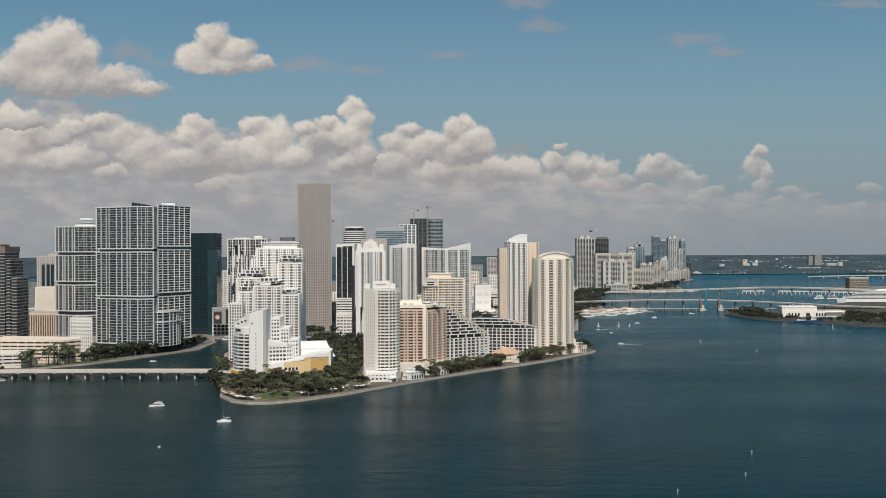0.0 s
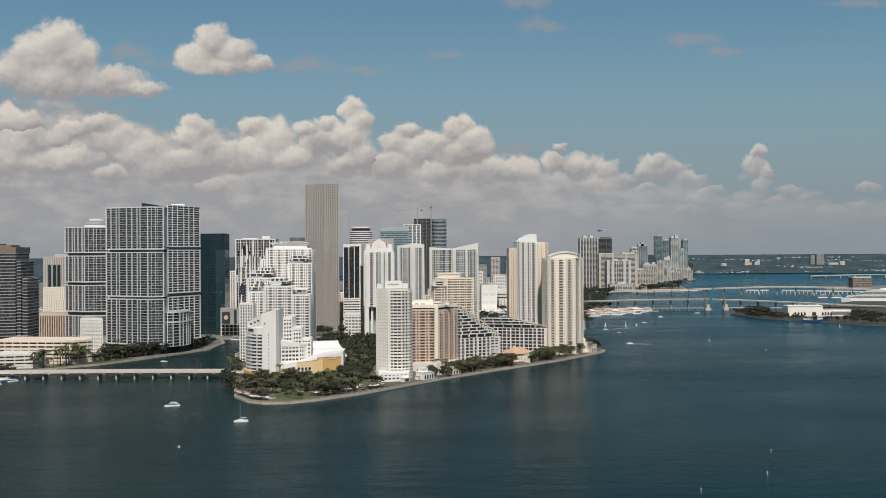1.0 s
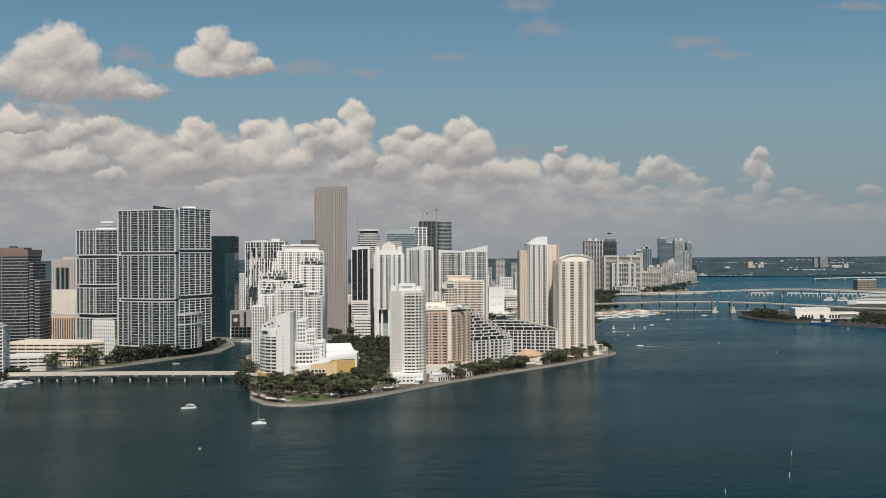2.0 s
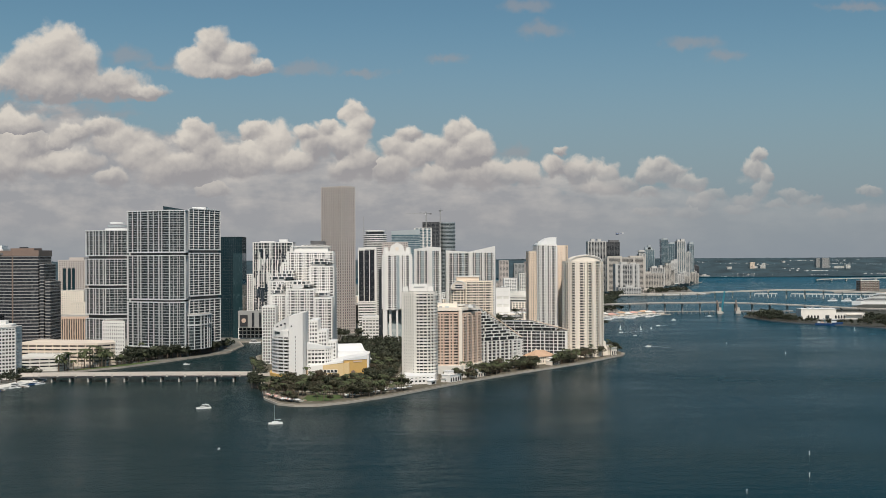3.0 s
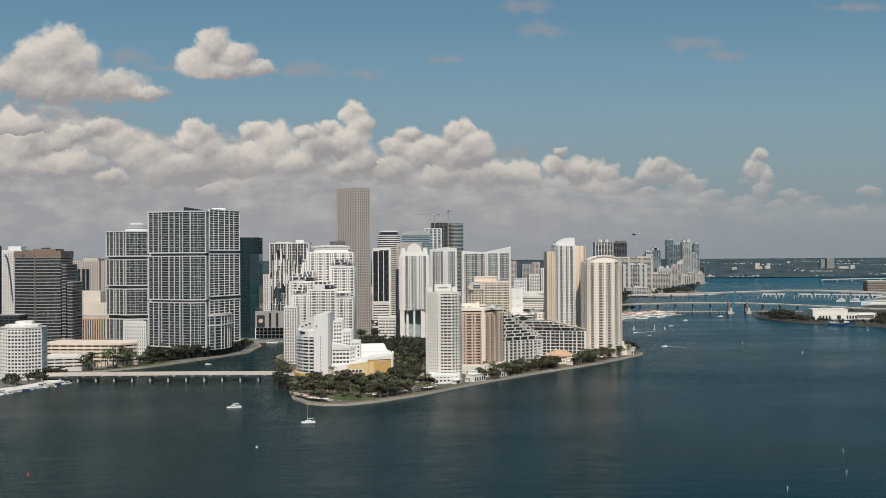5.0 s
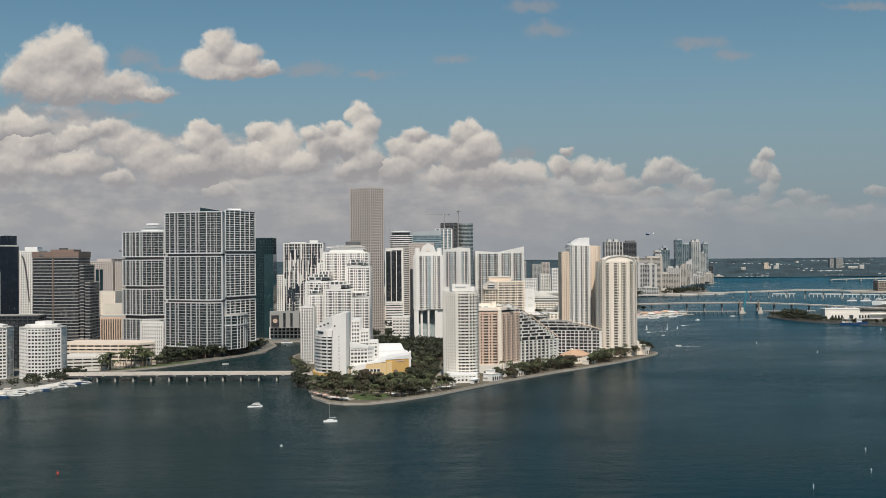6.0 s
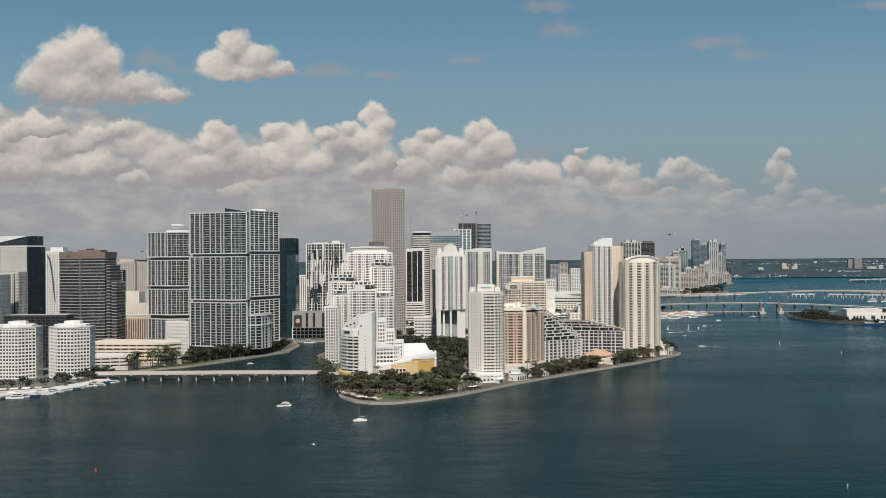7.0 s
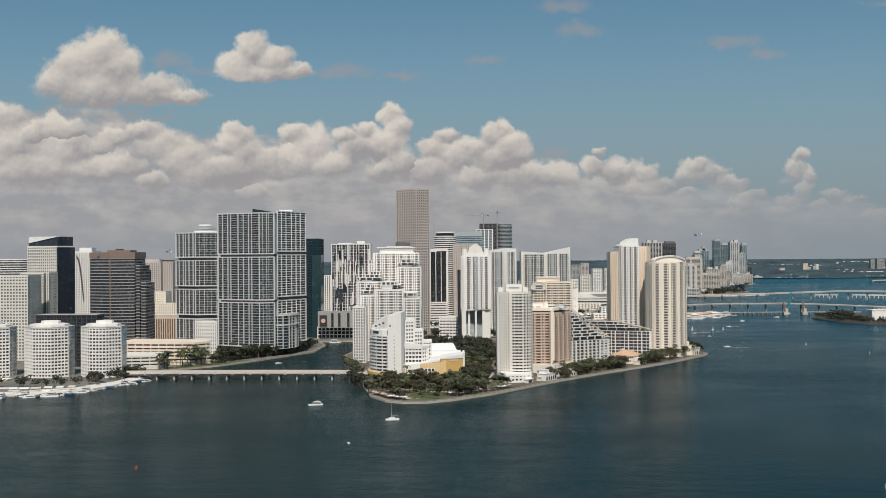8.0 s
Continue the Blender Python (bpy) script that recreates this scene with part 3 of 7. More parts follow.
def curved_line_tower():
    root, p = tower("office_tower", "white tower marked by a sweeping dark curve", rect(-575, 1250, -550, 1280), 129, 38, skin=WHITE, band=1.6, bay=2.6, pier=1.1, glass=GLASS)
    bm = bmesh.new()
    last = None
    for i in range(17):
        s = i / 16
        x, z = -9 + 10 * s ** 0.5, 122 - 62 * s
        row = [bm.verts.new((x + d, -16.5, z + h)) for d, h in ((-0.9, -0.5), (0.9, 0.5))] + [bm.verts.new((x + d, -15.2, z + h)) for d, h in ((0.9, 0.5), (-0.9, -0.5))]
        if last:
            for a in range(4):
                b = (a + 1) % 4
                bm.faces.new((last[a], last[b], row[b], row[a]))
        last = row
    part("curved_strip", bm, BLACK, root, "dark curved strip")
    block(root, "penthouse", rect(-8, -8, 9, 10), 128, 134, ROOFWHITE)


curved_line_tower()


def brown_tower():
    main = [(-488, 1070), (-462, 1060), (-437, 1066), (-437, 1105), (-488, 1108)]
    c = centre(main)
    root = thing("office_tower", *site(c), GROUND, "stepped dark office tower with bronze bands and brown crown", "tower")
    storeys(root, local(main, c), 0, 119, 33, skin=BRONZE, band=1.0, bay=0, deep=0.5, glass=GLASSDARK, top=0.3)
    block(root, "crown", local(grown(main, 0.25), c), 119.4, 126, BROWN, "solid brown crown")
    block(root, "sign_bar", local(rect(-478, 1064.2, -470, 1065.2), c), 121, 123, DARKGREY, "worn sign bar")
    block(root, "penthouse", local(rect(-470, 1075, -445, 1098), c), 126, 128.5, BROWN)
    second = [(-436.5, 1066.5), (-432, 1068), (-432, 1104), (-436.5, 1104)]
    storeys(root, local(second, c), 0, 110, 30, skin=BRONZE, band=1.0, bay=0, deep=0.5, glass=GLASSDARK, top=0.6)
    third = [(-431.5, 1068.5), (-426, 1070), (-426, 1103), (-431.5, 1103)]
    storeys(root, local(third, c), 0, 90, 25, skin=BRONZE, band=1.0, bay=0, deep=0.5, glass=GLASSDARK, top=0.6)
    block(root, "corner_fin", local(rect(-462.4, 1059.4, -461.4, 1061.5), c), 0, 119, BROWN)
    part("plant_box", box(8, 6, 1.6, 2, 6, 128.5), BLACK, root)


brown_tower()
tower("office_block", "low dark glass office block behind white condominiums", rect(-518, 1000, -455, 1022), 62, 15, skin=BLACK, glass=GLASSDARK, band=0.8, bay=6, pier=0.5)


def octagon_condo(cx, cy, r, top):
    poly = oval(cx, cy, r, r * 0.92, 8, math.pi / 8)
    root, p = tower("condominium", "white octagonal condominium with rows of square windows", poly, top, 15, "building", group="octagonal condominiums",
                    skin=WHITE, band=1.45, bay=3.3, pier=0.75, deep=0.9, glass=GLASS)
    z = rise((cx, cy), top) - GROUND
    part("eave", prism(grown(p, 0.35), z + 0.2, z + 0.7), GREY, root, "grey roof edge")
    block(root, "setback", grown(p, -4.5), z + 1.0, z + 3.2, WHITE)
    block(root, "penthouse", oval(1, 1, r * 0.42, r * 0.38, 8, math.pi / 8), z + 3.2, z + 6.4, WHITE, "white rooftop plant room")
    roof_units(root, -12, -9, 12, 9, z + 1.1, 5, int(-cx))
    return root


octagon_condo(-527, 922, 22, 56)
octagon_condo(-473.5, 926, 22.6, 56)
octagon_condo(-421.5, 925, 20.8, 56)
r, p = tower("office_block", "tan office block with upright ribs", rect(-490, 1250, -440, 1290), 44, 1, "building", skin=TAN, ribs=TAN, glass=GLASSWARM, band=2.5, bay=3.2, pier=1.3, rib_out=0.7, top=2)
tower("apartment_block", "pale apartment block with small windows", rect(-532, 1400, -500, 1430), 72, 20, "building", skin=CREAM, joined=True, band=1.9, bay=3.5, pier=1.8)
tower("apartment_block", "cream stepped block among city roofs", rect(-512, 1380, -470, 1398), 56, 12, "building", skin=CREAM, joined=True, band=2.0, bay=3.6, pier=2.0)
r, p = tower("office_tower", "brown stone office tower with tall teal glass strips", rect(-666, 1780, -619, 1815), 113, 32, skin=ROSE, joined=True, band=1.7, bay=4.2, pier=2.0)
for f in (0.18, 0.36, 0.52):
    stripe(r, p, 0, f, f + 0.12, 0, 98, GLASSGREEN, 0.3, "glass_stripe")
block(r, "plant_room", rect(-8, -6, 18, 8), 111, 117, ROSE)
tower("office_tower", "narrow rose stone tower beside a larger one", rect(-618, 1790, -600, 1820), 112, 32, skin=ROSE, joined=True, band=1.7, bay=3.6, pier=1.7)


def building_site():
    root, p = tower("construction_tower", "unfinished grey concrete tower frame", rect(-662, 1900, -612, 1935), 118, 30, skin=GREY, joined=True, ribs=GREY, glass=GLASSDARK, band=0.7, bay=5, pier=0.7, deep=2)
    return root


building_site()


def crane(x, y, z, height, jib, turn, label):
    root = thing("tower_crane", x, y, z, label, "crane", rz=turn)
    bm = bmesh.new()
    for dx in (-0.9, 0.9):
        for dy in (-0.9, 0.9):
            rod(bm, (dx, dy, 0), (dx, dy, height), 0.3, sides=4)
    for i in range(int(height / 3)):
        s = 1 if i % 2 else -1
        rod(bm, (-0.9 * s, -0.9, i * 3), (0.9 * s, -0.9, i * 3 + 3), 0.18, sides=4)
        rod(bm, (0.9, -0.9 * s, i * 3), (0.9, 0.9 * s, i * 3 + 3), 0.18, sides=4)
    part("mast", bm, GREY, root)
    bm = bmesh.new()
    rod(bm, (-0.25 * jib, 0, height - 5), (jib, 0, height - 5), 0.5, 0.3, 4)
    rod(bm, (-0.25 * jib, 0, height - 5), (0, 0, height), 0.25, sides=4)
    rod(bm, (0, 0, height), (jib * 0.7, 0, height - 5), 0.2, sides=4)
    part("jib", bm, GREY, root)
    part("counterweight", box(5, 2.5, 3, -0.22 * jib, 0, height - 8), DARKGREY, root)
    part("cab", box(2.4, 2.0, 2.4, 2, 0, height - 8), HULL, root)


crane(-640, 1915, 118, 22, 26, 20, "grey tower crane on an unfinished tower")


SLABGREY = surface("grey_balcony_edge", (0.42, 0.45, 0.46), 0.5, amount=0.14)


def framed(root, poly, z0, z1, count, fins, sides=None, slabs=None):
    """One framed segment of the twin glass towers."""
    storeys(root, poly, z0, z1, count, skin=FRAMEWHITE, ribs=FRAMEWHITE, rails=slabs or SLABGREY, glass=GLASSBLUE, band=0.66, rhythm=fins, deep=1.1, rib_out=0.5, top=0.4, sides=sides)
    part("frame_band", prism(grown(poly, 0.6), z1 - 0.4, z1 + 0.9), FRAMEWHITE, root, "white frame band")
    part("frame_band", prism(grown(poly, 0.6), z0 - 0.9, z0 + 0.4), FRAMEWHITE, root, "white frame band")


def great_slab():
    left = [(-360.5, 1127), (-308, 1105), (-292, 1111), (-292, 1150), (-352, 1168)]
    right = [(-291.5, 1126), (-265.5, 1176), (-275, 1190), (-291.5, 1185)]
    c = centre(left)
    root = thing("glass_tower", *site(c), GROUND, "tall glass residential tower framed in white grids", "tower")
    for poly, cuts in ((left, ((14, 66), (70, 121), (125.5, 174))), (right, ((16, 67.5), (73, 123.5), (128.5, 177)))):
        p = local(poly, c)
        for z0, z1 in cuts:
            if poly is left:
                framed(root, p, z0 - GROUND, z1 - GROUND, 17 if z1 > 80 else 16, ((6.3, 0.42), (6.3, 0.42), (3.4, 0.3), (9.0, 0.5)))
            else:
                framed(root, p, z0 - GROUND, z1 - GROUND, 17 if z1 > 80 else 16, ((8.6, 0.42), (8.6, 0.4), (10.5, 0.5)), slabs=RAILWHITE)
        part("core", prism(grown(p, -3), 0, cuts[2][1] - 4), BLACK, root, "dark recessed core")
    arc = [(-295, 1120), (-290, 1117), (-284, 1119), (-278, 1126), (-273, 1138), (-271, 1150), (-285, 1152), (-294, 1138)]
    p = local(arc, c)
    storeys(root, p, 8, 48, 11, skin=STEEL, ribs=FRAMEWHITE, glass=GLASSBLUE, band=0.7, bay=6.5, pier=0.8, deep=0.8, rib_out=0.4, roof=ROOFGREY)
    part("frame_band", prism(grown(p, 0.7), 36, 37.5), FRAMEWHITE, root, "white frame band")
    part("frame_band", prism(grown(p, 0.7), 47.5, 49), FRAMEWHITE, root, "white frame band")
    block(root, "podium", local([(-362, 1130), (-308, 1112), (-292, 1128), (-270, 1176), (-270, 1190), (-362, 1180)], c), 0, 14, GREY, "grey podium behind trees")
    block(root, "roof_fin", local([(-318, 1118), (-296, 1114), (-296, 1128), (-318, 1132)], c), 172, 175, GLASSGREEN, "green roof screen", (178, 174, 174, 178))
    block(root, "plant_room", local(rect(-293, 1150, -277, 1168), c), 175, 178, ROOFWHITE)


great_slab()


def lesser_slab():
    poly = [(-419, 1163), (-392, 1149), (-366, 1156), (-366, 1192), (-415, 1194)]
    c = centre(poly)
    root = thing("glass_tower", *site(c), GROUND, "shorter glass residential tower framed in white grids", "tower")
    p = local(poly, c)
    for (z0, z1), n in zip(((17, 44), (50, 81), (86, 117), (122, 152)), (9, 10, 10, 10)):
        framed(root, p, z0 - GROUND, z1 - GROUND, n, ((5.6, 0.4), (6.6, 0.5), (3.4, 0.3)))
    part("core", prism(grown(p, -3), 0, 148), BLACK, root, "dark recessed core")
    block(root, "podium", grown(p, 1), 0, 17, GREY)
    for k, (a, b) in enumerate(((150, 154), (155, 158), (159, 162))):
        block(root, "roof_terrace", oval(6, 4, 15 - 3 * k, 12 - 2.5 * k, 14), a, b - 0.6, STEEL if k % 2 else ROOFWHITE)
    tower("office_annex", "white block pierced by small square windows", [(-379, 1095), (-352.5, 1088), (-363, 1112), (-381, 1116)], 49, 10, "building", skin=WHITE, glass=GLASSDARK, band=2.2, bay=3.1, pier=1.5, deep=0.6)


lesser_slab()
r, p = tower("glass_tower", "dark blue-green glass office tower", rect(-315, 1370, -273.5, 1405), 146, 36, skin=TEALFRAME, glass=GLASSGREEN, band=0.4, bay=3.2, pier=0.25, deep=0.15, top=0.8)
block(r, "wing", local([(-284, 1360), (-272.5, 1366), (-272.5, 1400), (-284, 1400)], centre(rect(-315, 1370, -273.5, 1405))), 0, 122, GLASSTEAL, "teal glass wing")


def patched_tower():
    poly = rect(-258, 1364, -203, 1395)
    root, p = tower("apartment_tower", "white and black apartment tower with patterned balconies", poly, 138, 34, skin=RAILWHITE, glass=GLASSBLUE, band=0.6, rhythm=((4.2, 0.35), (3.2, 1.0)), deep=1.5, ribs=WHITE)
    rng = random.Random(5)
    # dark glass patches and white runs break up the balconies
    for i in range(30):
        f = 0.02 + 0.94 * rng.random()
        z = 14 + 108 * rng.random()
        stripe(root, p, 0, f, f + 0.03 + 0.03 * rng.random(), z, z + 4 + 9 * rng.random(), GLASSSLATE if i % 3 else GLASSDARK, 0.3 + 0.01 * i, "dark_patch", 0.4)
    for f, z, n in ((0.10, 60, 14), (0.2, 52, 20), (0.30, 66, 12), (0.55, 34, 16), (0.78, 70, 22), (0.86, 78, 14)):
        stripe(root, p, 0, f, f + 0.09, z, z + n, GLASSSLATE, 0.8 + f * 0.1, "dark_patch", 0.4)
    for i in range(44):
        f = 0.01 + 0.96 * rng.random()
        z = 14 + 100 * rng.random()
        stripe(root, p, 0, f, f + 0.024, z, z + 9 + 18 * rng.random(), WHITE, 1.0 + 0.01 * i, "white_run", 0.4)
    block(root, "plant_room", rect(8, -6, 20, 8), 136, 142, ROOFWHITE)
    block(root, "penthouse", rect(-20, -8, 2, 8), 136, 139.5, ROOFWHITE)
    c = (-240, 1357)
    low = thing("podium_building", *site(c), GROUND, "grey and white mixed podium building by the river", "building")
    q = local(rect(-276, 1352, -204, 1363), c)
    storeys(low, q, 0, 16, 3, skin=WHITE, band=1.2, bay=6, pier=1.2, glass=GLASSDARK)
    part("upper_wall", box(66, 10, 24, q[0][0] + 36, -14, 16.5), GREY, low, "grey panelled wall")
    part("billboard", box(11, 0.6, 16, q[0][0] + 11, -20, 19), BLACK, low, "dark poster panel")
    part("emblem", rod(bmesh.new(), (q[0][0] + 11, -20.4, 27), (q[0][0] + 11, -20.9, 27), 3.2, 3.2, 12), TAN, low, "plain tan disc on the poster")
    for x in (24, 34, 47, 58):
        part("window_bay", box(3.4, 0.6, 20, q[0][0] + x, -19.4, 18), GLASSDARK, low)


patched_tower()
tower("apartment_tower", "slim white tower seen between larger towers", rect(-326, 1700, -299, 1725), 88, 24, skin=WHITE, joined=True, band=1.0, bay=4, pier=1.6)


# ---- garages and quay on the west bank ----
PEACHPALE = surface("pale_peach_concrete", (0.74, 0.64, 0.54), 0.8, amount=0.16)


def garage(name, label, poly, z, skin, count):
    c = centre(poly)
    root = thing(name, c[0], c[1], GROUND, label, "parking garage")
    p = [(x - c[0], y - c[1]) for x, y in poly]
    # solid black fill: the shade inside the open decks is put into its colour
    part("core", prism(grown(p, -2.5), 0, z - 2.6), BLACK, root, "black core standing in for shaded parking decks")
    step = (z - GROUND) / count
    me = mesh_from("deck", prism(p, 0, step * 0.55), skin)
    for i in range(count + 1):
        part("deck", me, None, root, at=(0, 0, max(0.0, i * step - 1.2)))
    part("roof_deck", prism(grown(p, -0.8), z - GROUND, z - GROUND + 0.42), skin, root)
    me = mesh_from("column", box(0.9, 0.9, z - GROUND), skin)
    for i in range(len(p)):
        a, b = Vector(p[i]), Vector(p[(i + 1) % len(p)])
        n = max(1, int((b - a).length / 9))
        for j in range(n):
            q = a + (b - a) * ((j + 0.5) / n)
            q = q * 0.985
            part("column", me, None, root, at=(q.x, q.y, 0))
    return root


g = garage("parking_garage", "peach open-deck parking garage", [(-468, 1092), (-376, 1082), (-362, 1098), (-372, 1122), (-460, 1140)], 26, PEACHPALE, 6)
g = garage("parking_garage", "pale low parking garage with ribbon openings", [(-446, 1036), (-400, 1046), (-404, 1078), (-450, 1084)], 16, PALE, 4)


def west_quay():
    quay = [(-900, 838), (-492, 855), (-458, 852), (-421, 882), (-399, 938), (-395, 985), (-410, 990), (-416, 940), (-440, 896), (-472, 880), (-900, 872)]
    root = thing("quay", -480, 868, 0, "pale concrete marina quay with steps and edge kerb", "quay")
    p = [(x + 480, y - 868) for x, y in quay]
    part("apron", prism(p, -3, GROUND + 0.14), PALE, root, "pale concrete apron")
    for i in range(7):
        part("planter", box(7, 2.2, 0.9, -70 + 19 * i, 4 + 0.5 * (i % 2), GROUND + 0.14), CREAM, root)
    rng = random.Random(14)
    for i in range(14):
        t = i / 13
        x, y = -560 + 125 * t, 866 + 3 * math.sin(3 * t) + (14 * max(0, t - 0.7) / 0.3)
        w = 6 + 5 * rng.random()
        awning = thing("awning", x, y, GROUND + 0.14, "pale canvas awning on the marina quay", "awning", "quay awnings", rz=rng.random() * 20)
        part("canopy", slope(rect(-w / 2, -2.4, w / 2, 2.4), (2.7, 2.7, 3.5, 3.5), (2.85, 2.85, 3.7, 3.7)), (ROOFWHITE, RAILING, ROOFWHITE)[i % 3], awning)
        post = mesh_from("post", box(0.18, 0.18, 2.75), RAILING)
        for sx in (-1, 1):
            part("post", post, None, awning, at=(sx * (w / 2 - 0.3), -2.1, 0))
    tower("marina_office", "low cream marina office beneath white condominiums", rect(-512, 884, -496, 896), 9, 2, "building", skin=CREAM, band=1.4, bay=3, pier=0.8, roof=ROOFWHITE)
    tower("marina_office", "low white marina hall with flat roof", rect(-562, 884, -548, 898), 8, 2, "building", skin=WHITE, band=1.4, bay=3, pier=0.8, roof=ROOFWHITE)


west_quay()
LAWN_WEST = [(-396, 1050), (-388, 1046), (-349, 1084), (-322, 1134), (-330, 1136), (-372, 1080)]
tagged(new("lawn", mesh_from("lawn", prism(LAWN_WEST, GROUND - 0.4, GROUND + 0.07), GRASS)), "green mown strip beside the river promenade", kind="structure")

# ---- the island ----
def hotel():
    c = (-147, 910)
    root = thing("hotel", *site(c), GROUND, "white curved waterfront hotel with banded balconies", "hotel")
    arc = [(-166.5, 928), (-167.3, 913), (-165.3, 901), (-160.4, 892.5), (-154.3, 888), (-149, 887), (-149, 930)]
    p = local(arc, c)
    storeys(root, p, 8, 43, 11, skin=WHITE, rails=HOTELBAND, slab=grown(p, 0.7), band=1.25, bay=7, pier=0.35, deep=1.6, glass=GLASSWARM, sides=(0, 1, 2, 3, 4), top=0.4, roof=ROOFWHITE, ribs=WHITE)
    part("crown_storey", prism(grown(p, -0.4), 43.5, 48.5), WHITE, root, "plain white crown storey")
    part("crown_window", prism(local([(-162.8, 895.6), (-157.8, 890.2), (-156, 892.5), (-160.8, 897.5)], c), 45, 47.4), GLASSBLUE, root)
    storeys(root, grown(p, 1.0), 0, 7, 2, skin=GREY, band=0.9, bay=5, pier=0.8, deep=1.4, glass=GLASSDARK, top=0.3)
    part("terrace_band", prism(grown(p, 2.8), 5.6, 8.2), OCHRE, root, "ochre terrace band")
    wall = local([(-148.8, 886), (-136.5, 884.5), (-134.5, 890), (-134.5, 915), (-148.8, 915)], c)
    block(root, "end_wall", wall, 0, 60, WHITE, "blank white end wall", (62, 65.5, 65.5, 66, 62))
    upper = local([(-164.6, 903), (-149, 890), (-149, 930), (-163.8, 930)], c)
    block(root, "upper_block", upper, 48, 56, WHITE, "white sloping upper storeys", (52.5, 62.5, 63, 53))
    for k, (d, z) in enumerate(((-3.0, 52.0), (-5.5, 55.0))):
        q = grown(local([(-164.6, 905), (-149.5, 892), (-149.5, 928), (-163.8, 928)], c), d)
        block(root, "terrace_storey", q, z - 2.6, z, GLASSFAR)
        block(root, "terrace_roof", grown(q, 0.9), z, z + 0.6, WHITE)
    for i in range(3):
        part("dormer_window", box(1.8, 1.2, 1.6, -14.2 + 3.9 * i, -13.0 - 3.4 * i, 51.0 + 1.6 * i), GLASSDARK, root)
    ladder = mesh_from("window", box(1.0, 0.4, 1.6), GLASSDARK)
    for i in range(11):
        part("window", ladder, None, root, at=(4.4, -25.95, 8 + i * 3.4))
    part("side_window", box(1.2, 0.4, 1.6, 0.4, -25.4, 52), GLASSDARK, root)
    for k, (x0, x1, z) in enumerate(((-134, -126, 55), (-125.8, -118, 45), (-117.8, -110, 34))):
        q = local([(x0, 913 + 5 * k), (x1, 916 + 5 * k), (x1, 945), (x0, 945)], c)
        storeys(root, q, 0, z, int(z / 3.5), skin=WHITE, band=1.7, bay=3.2, pier=0.9, deep=0.9, roof=ROOFWHITE)
    q = local([(-134, 899), (-118, 902), (-112, 910), (-134, 911)], c)
    storeys(root, q, 0, 30, 8, skin=WHITE, band=1.7, bay=3.2, pier=0.9, deep=0.9, roof=ROOFWHITE)
    part("arched_roof", slope(grown(q, 0.4), (30.5, 30.5, 30.5, 30.5), (36, 33, 31, 36)), ROOFWHITE, root, "sloping white roof")


HOTELBAND = surface("white_balcony_rail", (0.76, 0.75, 0.73), 0.5, amount=0.1)
hotel()


PALEOCHRE = surface("pale_ochre_stucco", (0.70, 0.52, 0.28), amount=0.14)


